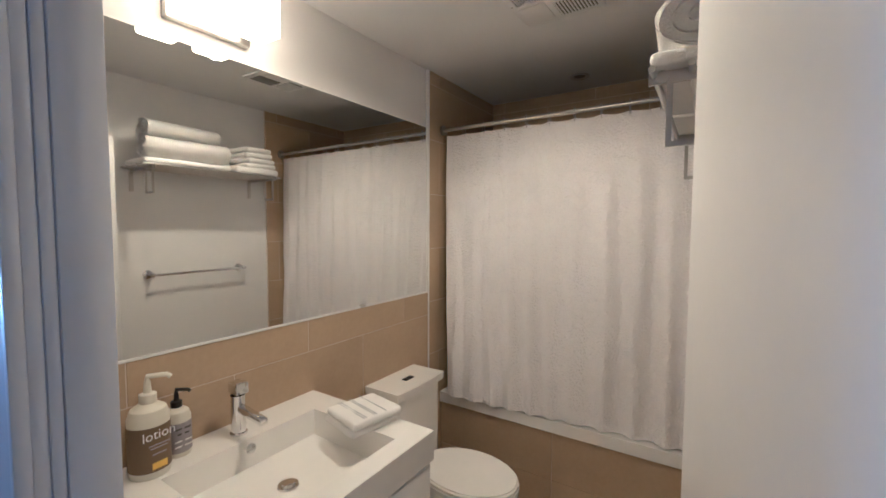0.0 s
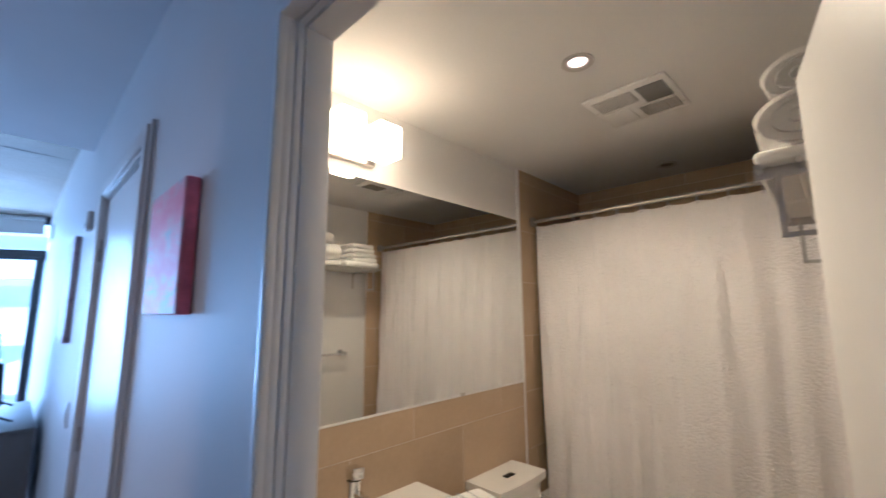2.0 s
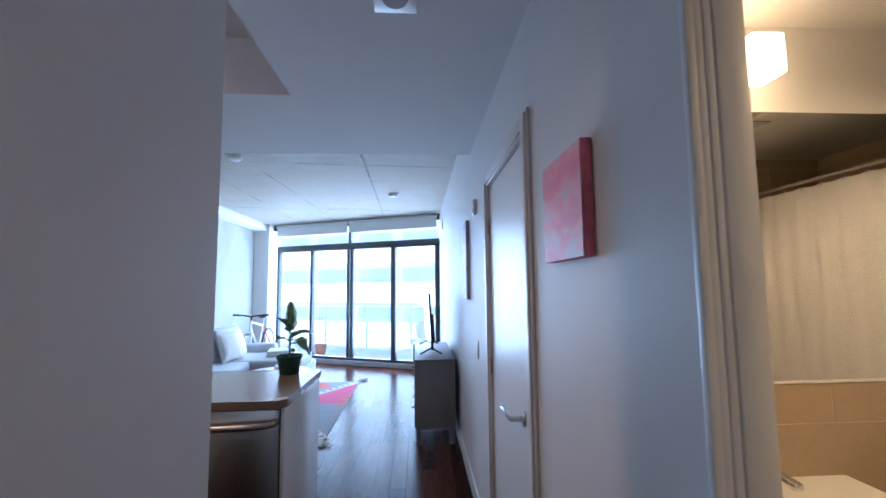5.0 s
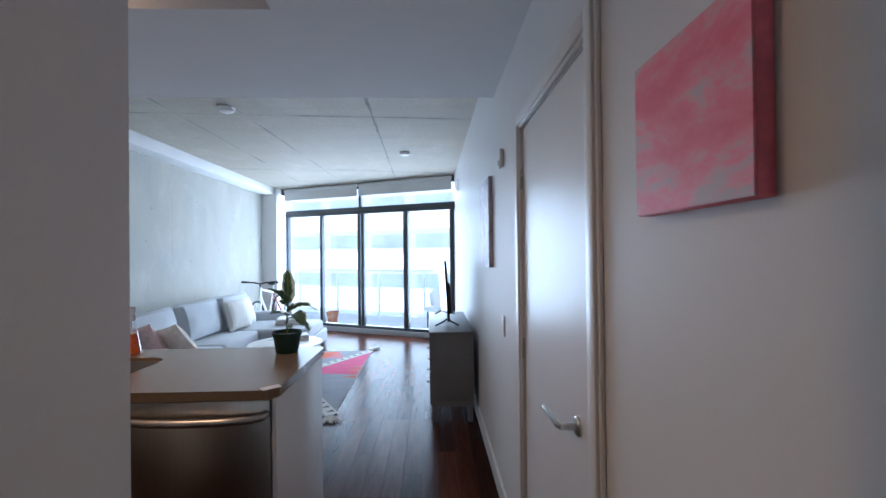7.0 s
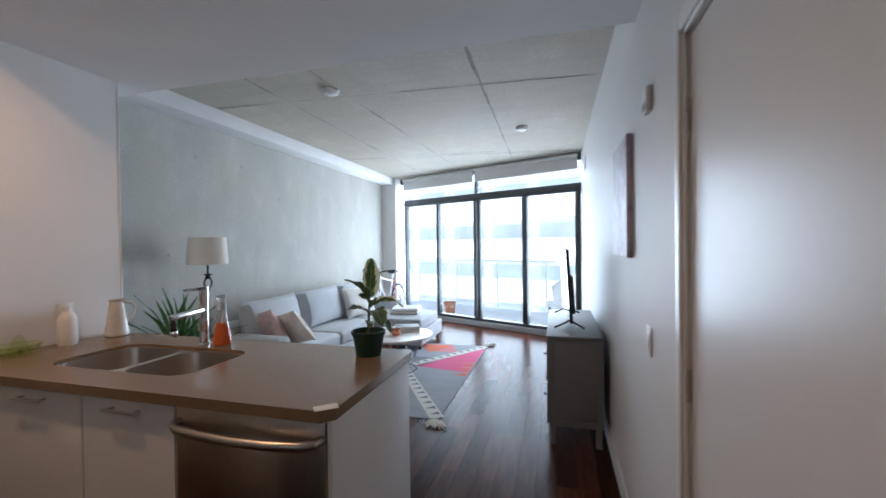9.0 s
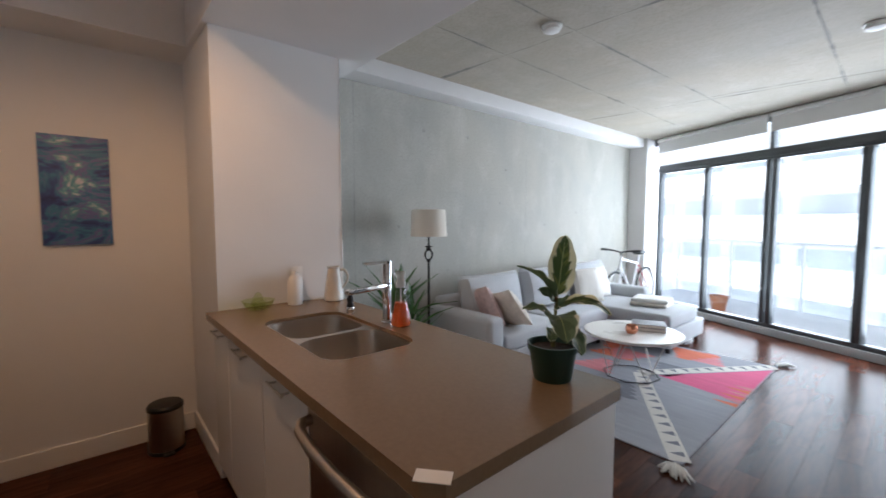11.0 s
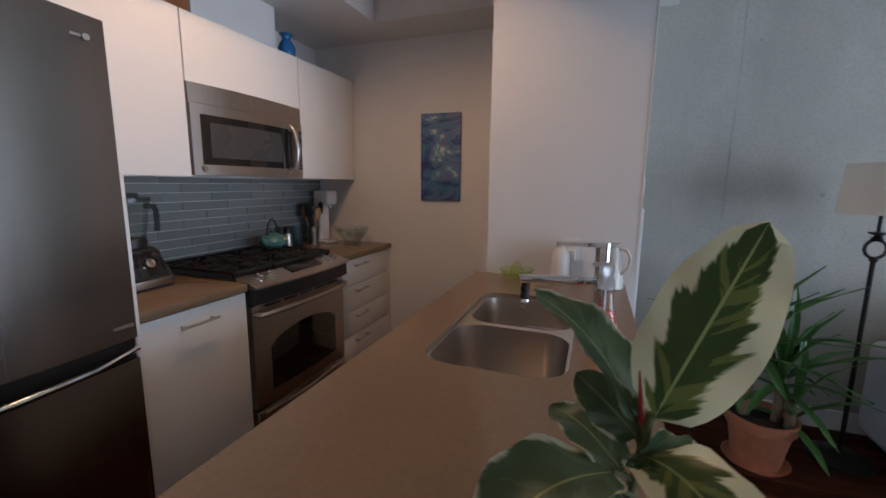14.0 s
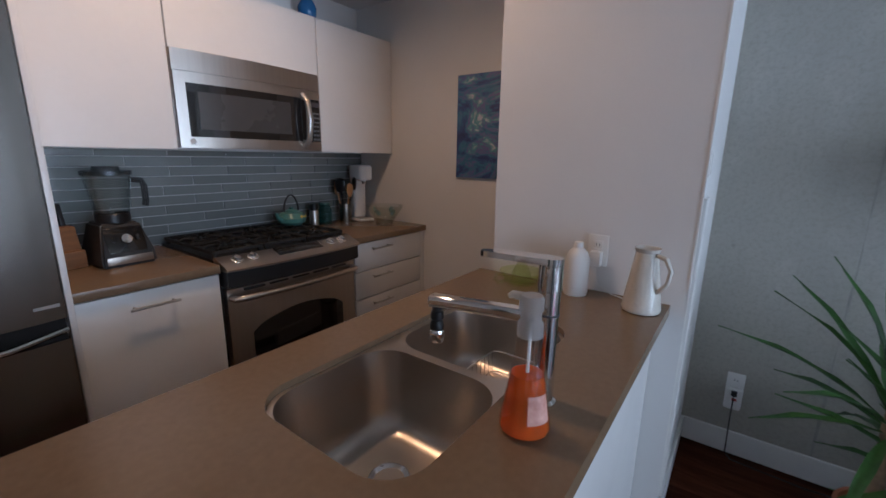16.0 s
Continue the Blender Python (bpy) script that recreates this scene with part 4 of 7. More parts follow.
def folded(name, label, x, y, z, w, d, layers, h, rz, group="", stripes=False, material="terry"):
    t = thing(name, label, "towel", x, y, z, rz, group)
    for k in range(layers):
        dd = 0.006 * math.sin(k * 2.3)
        b = box(-w / 2 + dd, -d / 2 - dd, k * h, w / 2 + dd, d / 2 - dd, (k + 1) * h * 1.02, h * 0.45, 4)
        bmesh.ops.subdivide_edges(b, edges=[e for e in b.edges if e.calc_length() > 0.05], cuts=4, use_grid_fill=True)
        for v in b.verts:
            v.co += 0.004 * noise.noise_vector(v.co * 18 + Vector((k * 3.1, w * 9, 0)))
        part("fold", b, material, t)
    if stripes:
        for u in (-0.045, -0.036, -0.005, 0.003, 0.04):
            part("stripe", box(u - 0.0012, -d / 2 + 0.006, layers * h + 0.001, u + 0.0012, d / 2 - 0.006, layers * h + 0.0032, 0.001), "stripe", t, "pale blue-grey woven stripe")
    return t


folded("hand_towel", "folded white hand towel with grey stripes on the vanity", 0.873, 1.475, 0.871, 0.19, 0.17, 2, 0.024, -12, stripes=True)

# toilet beside the tub
to = thing("toilet", "white ceramic two-piece toilet with closed lid", "toilet", 1.43, 1.823, 0.01)
tk = part("tank", slab(rounded(-0.17, -0.19, 0.17, 0.0, 0.05), 0.38, 0.742), "ceramic", to)
part("tank_lid", slab(arc(0, 1.105, 1.31, 262.0, 278.0, 10) + [(0.182, 0.0), (-0.182, 0.0)], 0.744, 0.778), "ceramic", to)
fb = part("flush_button", boxes((-0.03, -0.12, 0.778, 0.0, -0.092, 0.784), (0.002, -0.12, 0.778, 0.032, -0.092, 0.784), bev=0.003), "black", to, "dark dual flush button")
ell = lambda a, b, cy, n=32: [(a * math.sin(2 * math.pi * k / n), cy - b * math.cos(2 * math.pi * k / n)) for k in range(n)]
bw = bmesh.new()
rings = []
for z, a, b, cy in ((0.0, 0.11, 0.2, -0.36), (0.12, 0.12, 0.19, -0.38), (0.25, 0.14, 0.2, -0.41), (0.36, 0.168, 0.23, -0.44), (0.395, 0.17, 0.232, -0.44)):
    rings.append([bw.verts.new((x, y, z)) for x, y in ell(a, b, cy)])
for p, q in zip(rings, rings[1:]):
    for k in range(32):
        bw.faces.new((p[k], p[(k + 1) % 32], q[(k + 1) % 32], q[k]))
bw.faces.new(rings[-1])
box(-0.12, -0.24, 0.0, 0.12, -0.03, 0.39, 0.03, 3, bw)
part("bowl", bw, "ceramic", to)
part("seat", slab(ell(0.172, 0.234, -0.44), 0.398, 0.414), "ceramic", to)
ld = slab(ell(0.169, 0.231, -0.439), 0.417, 0.437)
bmesh.ops.bevel(ld, geom=[e for e in ld.edges if e.calc_face_angle(0) > 1.0 and all(v.co.z > 0.43 for v in e.verts)], offset=0.008, segments=3, affect="EDGES")
part("lid", ld, "ceramic", to)

# tub, rod and curtain
tb = thing("bathtub", "white alcove bathtub with beige tiled front", "bathtub", 0, 0, 0.004)
part("rim", slab([(1.865, BS + 0.016), (BE - 0.016, BS + 0.016), (BE - 0.016, BN - 0.016), (1.865, BN - 0.016)], 0.49, 0.55, [rounded(1.95, BS + 0.1, BE - 0.08, BN - 0.1, 0.12)]), "ceramic", tb)
part("basin", bowl_shell(rounded(1.95, BS + 0.1, BE - 0.08, BN - 0.1, 0.12), 0.54, 0.14, 0.05), "ceramic", tb)
ap = part("apron", box(1.885, BS + 0.016, 0.0, 1.895, BN - 0.016, 0.49), "grout", tb)
for k, (a, b) in enumerate(((BS + 0.018, 0.55), (0.553, 1.15), (1.153, BN - 0.018))):
    part("apron_tile", box(1.876, a, 0.24, 1.885, b, 0.488, 0.001, 1), "tile", tb)
    part("apron_tile", box(1.876, a, 0.002, 1.885, b, 0.237, 0.001, 1), "tile", tb)
RX, RZ = 1.885, 2.068
rod = thing("curtain_rod", "steel shower curtain rod between the tiled walls", "curtain rod", RX, BS, RZ)
part("pole", tube([(0, 0.016, 0), (0, BN - BS - 0.016, 0)], 0.0105, 14), "nickel", rod)
for y in (0.016, BN - BS - 0.03):
    part("flange", cyl(0, 0, 0, 0.014, 0.028, seg=18, turn=pose(0, y + 0.014, 0, 90, 0, 0)), "nickel", rod)
cu = thing("shower_curtain", "white textured cloth shower curtain drawn across the tub", "curtain", RX, 0, 0)
cb = bmesh.new()
nu, nv = 190, 26
rows_ = []
Y0, Y1, ZB, ZT = BS + 0.03, 1.80, 0.562, 2.04
for j in range(nv + 1):
    v = j / nv
    row = []
    for i in range(nu + 1):
        u = i / nu
        amp = (0.004 + 0.013 * (1 - v)) * (0.5 + 0.9 * abs(noise.noise((u * 5.0, 0.3, 2.0))) * 1.6)
        ph = u * 2 * math.pi * 12 + 1.2 * math.sin(u * 9) + 0.25 * math.sin(v * 3 + u * 20)
        x = amp * math.sin(ph) + 0.012 * noise.noise((u * 30, v * 4, 0)) + 0.03 * (1 - v) * math.sin(u * 5) + 0.012 - (1 - v) * 0.035
        sag = 0.007 * abs(math.sin(math.pi * u * 12)) * (v ** 12)
        y = Y0 + (Y1 - Y0) * u - 0.05 * (1 - v) ** 1.5 * u
        row.append(cb.verts.new((x, y, ZB + (ZT - ZB) * v - sag)))
    rows_.append(row)
for a, b in zip(rows_, rows_[1:]):
    for i in range(nu):
        cb.faces.new((a[i], a[i + 1], b[i + 1], b[i]))
part("cloth", cb, "curtain", cu)
for k in range(13):
    y = Y0 + (Y1 - Y0) * k / 12
    part("hook", tube([(0.0, y, RZ - 0.045), (0.012, y, RZ - 0.03), (0.017, y, RZ), (0.0, y, RZ + 0.019), (-0.016, y, RZ), (-0.01, y, RZ - 0.03)], 0.0022, 6), "nickel", cu)

# towel shelf on the wall behind the door
ts = thing("towel_shelf", "steel hotel towel shelf with brackets", "shelf", 0.0, BS, 1.843)
for y in (0.03, 0.1, 0.17, 0.24, 0.31):
    part("rail", tube([(0.85, y, 0.006), (1.665, y, 0.006)], 0.007, 10), "nickel", ts)
for x in (0.905, 1.627):
    part("wall_leg", box(x - 0.011, 0.0, -0.125, x + 0.011, 0.006, -0.012, 0.001), "nickel", ts)
    part("bracket", boxes((x - 0.004, 0, -0.012, x + 0.004, 0.322, 0.014), (x - 0.004, 0.19, -0.135, x + 0.004, 0.201, -0.012), (x - 0.004, 0.275, -0.135, x + 0.004, 0.286, -0.012), (x - 0.004, 0.19, -0.146, x + 0.004, 0.286, -0.135)), "nickel", ts)
    part("boss", cyl(0, 0, 0, 0.012, 0.014, seg=14, turn=pose(x - 0.012, 0.295, 0.0, 0, 90, 0)), "nickel", ts)


def rolled(x, y, z, r, ln, tilt):
    t = thing("rolled_towel", "thick rolled white terry towel on the shelf", "towel", x, y, z, tilt, "towels on the shelf")
    turn = pose(0, 0, r * 0.72, 0, 90, 0)
    b = bmesh.new()
    pts = []
    for k in range(90):
        a = k / 89 * 2 * math.pi * 2.6
        rr = 0.012 + (r - 0.012) * k / 89
        pts.append((rr * 0.8 * math.cos(a), rr * 1.05 * math.sin(a)))
    va = [b.verts.new(turn @ Vector((p[0] * 0.92, p[1], 0.0))) for p in pts]
    vb = [b.verts.new(turn @ Vector((p[0] * 0.92, p[1], ln))) for p in pts]
    for k in range(89):
        b.faces.new((va[k], va[k + 1], vb[k + 1], vb[k]))
    bmesh.ops.solidify(b, geom=b.faces[:], thickness=0.025)
    for v in b.verts:
        v.co += 0.004 * noise.noise_vector(v.co * 22)
    part("roll", b, "terry", t)
    core = cyl(0, 0, 0.01, ln - 0.01, r * 0.86, seg=24, turn=turn @ Matrix.Diagonal((0.74, 1.0, 1.0, 1.0)))
    part("inner_fold", core, "terry", t)
    return t


folded("bath_mat", "folded white bath mat lying flat under the rolled towels", 1.09, 0.5, 1.857, 0.46, 0.28, 1, 0.03, 1, "towels on the shelf")
rolled(0.875, 0.55, 1.888, 0.085, 0.44, 3)
rolled(0.885, 0.54, 1.995, 0.075, 0.4, -4)
folded("folded_towel", "wide folded white towel under the face towels", 1.5, 0.5, 1.857, 0.31, 0.27, 1, 0.042, -2, "towels on the shelf")
for q in range(4):
    folded("folded_towel", "folded white face towel stacked on the shelf", 1.55 - 0.008 * q, 0.5, 1.9 + q * 0.034, 0.21 - 0.008 * q, 0.22, 1, 0.032, 4 * (-1) ** q, "towels on the shelf")
tbr = thing("towel_bar", "chrome towel bar on the bathroom wall", "towel bar", 0.0, BS, 1.228)
part("bar", tube([(0.969, 0.07, 0), (1.53, 0.07, 0)], 0.008, 12), "chrome", tbr)
for x in (0.969, 1.53):
    part("post", lathe([(0.026, 0), (0.026, 0.01), (0.012, 0.016), (0.01, 0.07), (0.014, 0.08), (0, 0.082)], 18, turn=pose(x, 0, 0, -90, 0, 0)), "chrome", tbr)

# ceiling fan grille and downlights
fan = thing("exhaust_fan", "white ceiling exhaust fan with two slatted grilles", "vent", 1.415, 1.036, HB, -2)
part("frame", box(-0.158, -0.155, -0.012, 0.158, 0.155, 0, 0.005), "white", fan)
for gx0, gx1, gy0, gy1, nsl, sw, mm in ((-0.125, -0.025, -0.02, 0.13, 17, 0.0052, "cab"), (0.03, 0.128, -0.132, 0.005, 11, 0.006, "white")):
    # the frame is solid; a dark sheet gives the shade between slats
    part("grille_shade", box(gx0, gy0, -0.0135, gx1, gy1, -0.0115), "dark", fan, "dark sheet for the shade behind the slats")
    for k in range(nsl):
        y = gy0 + (gy1 - gy0) * (k + 0.5) / nsl
        part("slat", box(gx0 - 0.001, y - sw / 2, -0.0165, gx1 + 0.001, y + sw / 2, -0.0125), mm, fan)
part("light_lens", box(0.0, 0.03, -0.015, 0.128, 0.132, -0.0115, 0.002), "white", fan)
part("sensor_panel", box(-0.125, -0.135, -0.0145, 0.012, -0.04, -0.0115, 0.001), "grey", fan, "grey night-light panel")
for y in (-0.145, 0.145):
    part("screw", cyl(0.1 if y < 0 else -0.03, y, -0.0135, -0.0118, 0.004, seg=8), "nickel", fan)


def downlight(x, y, z, lit, label):
    d = thing("downlight", label, "ceiling lamp", x, y, z, 0, "recessed ceiling lamps")
    part("trim_ring", lathe([(0.052, -0.001), (0.052, -0.006), (0.036, -0.006), (0.03, 0.0)], 28), "nickel", d)
    b = part("bulb", lathe([(0.034, -0.0015), (0.0, -0.0015)], 24), "glow" if lit else "grey", d)
    b.visible_shadow = False
    return d


downlight(0.996, 1.082, HB, True, "small lit recessed downlight with nickel ring")
downlight(2.29, 1.165, HB, False, "small unlit recessed downlight with nickel ring")
# ---- kitchen ----
CT = 0.946


def bar_handle(parent, a, b, gap=0.03, material="nickel"):
    """A straight bar pull from a to b, standing gap off the face towards +y (or -y)."""
    a, b = Vector(a), Vector(b)
    d = (b - a).normalized()
    up = Vector((0, gap, 0))
    bm = tube([a + up, b + up], 0.0055, 10)
    for p in (a + d * 0.018, b - d * 0.018):
        tube([p, p + up], 0.0045, 8, bm)
    return part("handle", bm, material, parent, "steel bar handle")


# base cabinets on the range wall
c1 = thing("base_cabinet", "white base cabinet with one tall drawer front", "cabinet", 0, 0, 0, 0, "kitchen base cabinets")
part("body", box(-2.235, 1.01, 0.1, -1.735, 1.63, CT - 0.04), "cab", c1)
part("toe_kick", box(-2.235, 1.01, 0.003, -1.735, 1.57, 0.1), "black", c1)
d1 = part("drawer_front", box(-2.232, 1.632, 0.105, -1.738, 1.651, CT - 0.045, 0.002), "cab", c1)
bar_handle(d1, (-2.06, 1.651, 0.84), (-1.89, 1.651, 0.84))
c2 = thing("base_cabinet", "white base cabinet with a stack of drawers", "cabinet", 0, 0, 0, 0, "kitchen base cabinets")
part("body", box(-3.69, 1.01, 0.1, -3.02, 1.63, CT - 0.04), "cab", c2)
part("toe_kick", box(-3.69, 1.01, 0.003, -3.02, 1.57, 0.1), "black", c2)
for z0, z1 in ((0.105, 0.368), (0.373, 0.545), (0.55, 0.723), (0.728, CT - 0.045)):
    d = part("drawer_front", box(-3.645, 1.632, z0, -3.023, 1.651, z1, 0.002), "cab", c2)
    bar_handle(d, (-3.32, 1.651, z1 - 0.04), (-3.15, 1.651, z1 - 0.04))
part("filler", box(-3.688, 1.63, 0.105, -3.65, 1.649, CT - 0.042, 0.001), "cab", c2)
for a, b, lab in ((-2.235, -1.735, "brown quartz worktop beside the fridge"), (-3.688, -3.015, "brown quartz worktop in the kitchen corner")):
    single("worktop", box(a, 1.002, CT - 0.038, b, 1.665, CT, 0.003), "counter", lab, "worktop")
single("fridge_panel", box(-1.734, 1.0, 0.0, -1.716, 1.68, 1.9, 0.001), "cab", "tall white panel beside the fridge", "panel")

# upper cabinets
for a, b, z0, lab in ((-2.256, -1.735, 1.444, "white upper cabinet beside the fridge"), (-3.055, -2.26, 1.885, "white upper cabinet over the microwave"), (-3.688, -3.059, 1.446, "white upper cabinet in the corner")):
    u = thing("upper_cabinet", lab, "cabinet", 0, 0, 0, 0, "kitchen upper cabinets")
    part("body", box(a, 1.002, z0, b, 1.32, 2.2), "cab", u)
    part("door", box(a + 0.0015, 1.321, z0 - 0.004, b - 0.0015, 1.34, 2.198, 0.0015, 1), "cab", u)
structure("wall_duct_chase", boxes((-2.95, 1.0, 2.2, -2.38, 1.27, H1)), "wall", "white boxed duct above the cabinets", "wall")
va = thing("vase", "small blue glazed vase on top of the cabinets", "vase", -3.08, 1.24, 2.201)
part("body", lathe([(0, 0), (0.038, 0), (0.052, 0.03), (0.055, 0.07), (0.04, 0.1), (0.026, 0.118), (0.03, 0.14), (0.044, 0.152), (0.042, 0.152), (0.028, 0.14), (0.022, 0.118), (0, 0.1)], 28), "blue", va)
wb = thing("wooden_box", "reddish wooden box on top of the cabinets", "box", -2.27, 1.2, 2.201)
part("body", box(-0.1, -0.07, 0, 0.3, 0.07, 0.12, 0.004), "redwood", wb)
part("lid", box(-0.105, -0.075, 0.12, 0.305, 0.075, 0.14, 0.004), "redwood", wb)

# over-the-range microwave
mw = thing("microwave", "stainless over-the-range microwave with dark glass door", "microwave", -2.657, 1.0, 1.448)
mw.matrix_world = mw.matrix_world @ Matrix.Diagonal((1.04, 1.0, 1.02, 1.0))
part("body", box(-0.38, 0.004, 0.004, 0.38, 0.33, 0.425, 0.003), "steelh", mw)


def bowed(x0, x1, z0, z1, y, bow, n=14, th=0.03, bm=None, dz=0.0):
    bm = bm or bmesh.new()
    top = []
    for k in range(n + 1):
        x = x0 + (x1 - x0) * k / n
        s = (x / 0.38)
        yy = y + bow * (1 - s * s)
        top.append((x, yy))
    out = [(x, yy) for x, yy in top] + [(x1, y - th), (x0, y - th)]
    return slab(out, z0, z1, bm=bm)


part("vent_top", bowed(-0.378, 0.378, 0.335, 0.425, 0.345, 0.03), "steelh", mw)
dr = part("door", bowed(-0.378, 0.378, 0.0, 0.332, 0.352, 0.03), "steelh", mw)
part("window_surround", bowed(-0.24, 0.335, 0.05, 0.285, 0.3535, 0.03), "bglass", dr, "black glass")
part("window", bowed(-0.17, 0.29, 0.085, 0.25, 0.3545, 0.03), "mesh", dr, "grey mesh window")
part("control_panel", bowed(-0.372, -0.285, 0.05, 0.285, 0.3535, 0.03), "bglass", dr, "black keypad")
for i in range(3):
    for j in range(7):
        part("key", box(-0.364 + i * 0.027, 0.3535, 0.06 + j * 0.024, -0.345 + i * 0.027, 0.3605 + i * 0.003, 0.07 + j * 0.024), "grey", dr)
part("display", box(-0.364, 0.355, 0.245, -0.292, 0.364, 0.27), "dark", dr)
part("handle", tube([(-0.255, 0.372, 0.02), (-0.26, 0.405, 0.06), (-0.262, 0.418, 0.165), (-0.26, 0.405, 0.27), (-0.255, 0.372, 0.31)], [0.013, 0.015, 0.017, 0.015, 0.013], 12), "nickel", dr, "curved steel handle")
part("handle_recess", bowed(-0.272, -0.242, 0.06, 0.275, 0.3542, 0.03), "black", dr, "dark strip behind the handle")
part("badge", cyl(0, 0, 0, 0.003, 0.013, seg=16, turn=pose(0.33, 0.365, 0.03, -90, 0, 0)), "chrome", dr, "round maker's badge")

# gas range
rg = thing("gas_range", "stainless slide-in gas range with cast iron grates", "stove", -2.628, 1.0, 0.0)
part("body", box(-0.378, 0.02, 0.09, 0.378, 0.62, 0.9, 0.002), "black", rg)
part("cooktop", box(-0.385, 0.02, 0.9, 0.385, 0.6, 0.955, 0.006), "black", rg, "black enamel cooktop")
pan = bmesh.new()
prof = [(0.585, 0.962), (0.60, 0.968), (0.700, 0.932), (0.709, 0.925), (0.707, 0.915), (0.60, 0.91)]
vs = [[pan.verts.new((x, y + 0.03 * (1 - (x / 0.385) ** 2), z)) for y, z in prof] for x in [-0.385 + 0.77 * k / 14 for k in range(15)]]
for a, b in zip(vs, vs[1:]):
    for k in range(len(prof)):
        j = (k + 1) % len(prof)
        pan.faces.new((a[k], a[j], b[j], b[k]))
pan.faces.new(vs[0])
pan.faces.new(vs[-1][::-1])
cp = part("control_panel", pan, "steelh", rg)
part("panel_apron", slab([(x, 0.695 + 0.03 * (1 - (x / 0.385) ** 2)) for x in [-0.38 + 0.76 * k / 14 for k in range(15)]] + [(0.38, 0.6), (-0.38, 0.6)], 0.838, 0.914), "black", rg, "black lower panel band")
slope = pose(0, 0.665, 0.957, -23, 0, 0)
part("keypad", box(-0.14, -0.035, -0.006, 0.12, 0.03, 0.003, 0.003, turn=slope), "bglass", cp, "black glass keypad")
for i in range(8):
    for j in range(3):
        part("key", box(-0.13 + i * 0.031, -0.028 + j * 0.018, 0.003, -0.108 + i * 0.031, -0.021 + j * 0.018, 0.0036, turn=slope), "charcoal", cp)
for x in (0.31, 0.235, -0.215, -0.29):
    kb = part("knob", lathe([(0.026, 0), (0.026, 0.006), (0.02, 0.009), (0.019, 0.017), (0.0, 0.019)], 20, turn=pose(x, 0.655, 0.95, -23, 0, 0)), "chrome", cp)
    part("grip", box(-0.004, -0.018, 0.017, 0.004, 0.018, 0.025, 0.001, turn=pose(x, 0.655, 0.95, -23, 0, 20)), "chrome", kb)
od = part("oven_door", slab([(x, 0.66 + 0.02 * (1 - (x / 0.38) ** 2)) for x in [-0.374 + 0.748 * k / 12 for k in range(13)]] + [(0.374, 0.6), (-0.374, 0.6)], 0.29, 0.822), "steelh", rg)
# vent slots are not cut: black blocks carry their inner shade
for k in range(5):
    part("door_vent", box(-0.3 + k * 0.125, 0.655, 0.808, -0.2 + k * 0.125, 0.6835, 0.817, 0.002), "black", od, "black block for the shade in a vent slot")
wbm = bmesh.new()
cols = []
for k in range(17):
    x = -0.272 + 0.544 * k / 16
    y = 0.66 + 0.02 * (1 - (x / 0.38) ** 2)
    top = 0.61 + 0.055 * math.sin(math.pi * k / 16) - 0.022 * (k in (0, 16)) - 0.006 * (k in (1, 15))
    cols.append([wbm.verts.new(p) for p in ((x, y + 0.003, 0.36), (x, y + 0.003, top), (x, 0.65, top), (x, 0.65, 0.36))])
for p, q in zip(cols, cols[1:]):
    for i in range(4):
        wbm.faces.new((p[i], q[i], q[(i + 1) % 4], p[(i + 1) % 4]))
wbm.faces.new(cols[0])
wbm.faces.new(cols[-1][::-1])
bmesh.ops.recalc_face_normals(wbm, faces=wbm.faces[:])
part("oven_window", wbm, "bglass", od, "arched dark oven window")
part("handle", tube([(-0.356, 0.66, 0.782), (-0.352, 0.702, 0.782), (-0.32, 0.715, 0.783), (-0.16, 0.73, 0.784), (0, 0.735, 0.784), (0.16, 0.73, 0.784), (0.32, 0.715, 0.783), (0.352, 0.702, 0.782), (0.356, 0.66, 0.782)], 0.0155, 12), "steelh", od, "bowed steel handle")
sd = part("storage_drawer", box(-0.374, 0.6, 0.1, 0.374, 0.665, 0.275, 0.004), "steelh", rg)
part("drawer_grip", tube([(-0.33, 0.664, 0.25), (0, 0.69, 0.252), (0.33, 0.664, 0.25)], 0.011, 10), "steelh", sd)
part("kick", box(-0.37, 0.1, 0.003, 0.37, 0.6, 0.1), "black", rg)
for k, gx in enumerate((-0.255, 0.0, 0.255)):
    g = bmesh.new()
    for x in (-0.118, 0.118):
        box(gx + x - 0.006, 0.05, 0.972, gx + x + 0.006, 0.57, 0.99, 0.003, 1, g)
    for y in (0.05, 0.31, 0.57):
        box(gx - 0.118, y - 0.006, 0.972, gx + 0.118, y + 0.006, 0.99, 0.003, 1, g)
    for cy in (0.18, 0.44):
        for a in range(0, 360, 45):
            ca, sa = math.cos(radians(a)), math.sin(radians(a))
            tube([(gx + 0.03 * ca, cy + 0.03 * sa, 0.986), (gx + 0.075 * ca, cy + 0.075 * sa, 0.992), (gx + 0.112 * ca, cy + 0.118 * sa, 0.982)], 0.006, 6, g)
    for x in (-0.11, 0.11):
        for y in (0.06, 0.56):
            box(gx + x - 0.008, y - 0.008, 0.955, gx + x + 0.008, y + 0.008, 0.975, bm=g)
    part("grate", g, "iron", rg, "cast iron pan grate")
    for cy in (0.18, 0.44):
        if k == 1 and cy > 0.3:
            continue
        part("burner", lathe([(0.05, 0.955), (0.05, 0.962), (0.036, 0.964), (0.036, 0.974), (0, 0.976)], 20, x=gx, y=cy), "iron", rg, "black burner cap")

# refrigerator
fg = thing("refrigerator", "tall stainless bottom-freezer refrigerator", "refrigerator", -1.36, 1.0, 0.0)
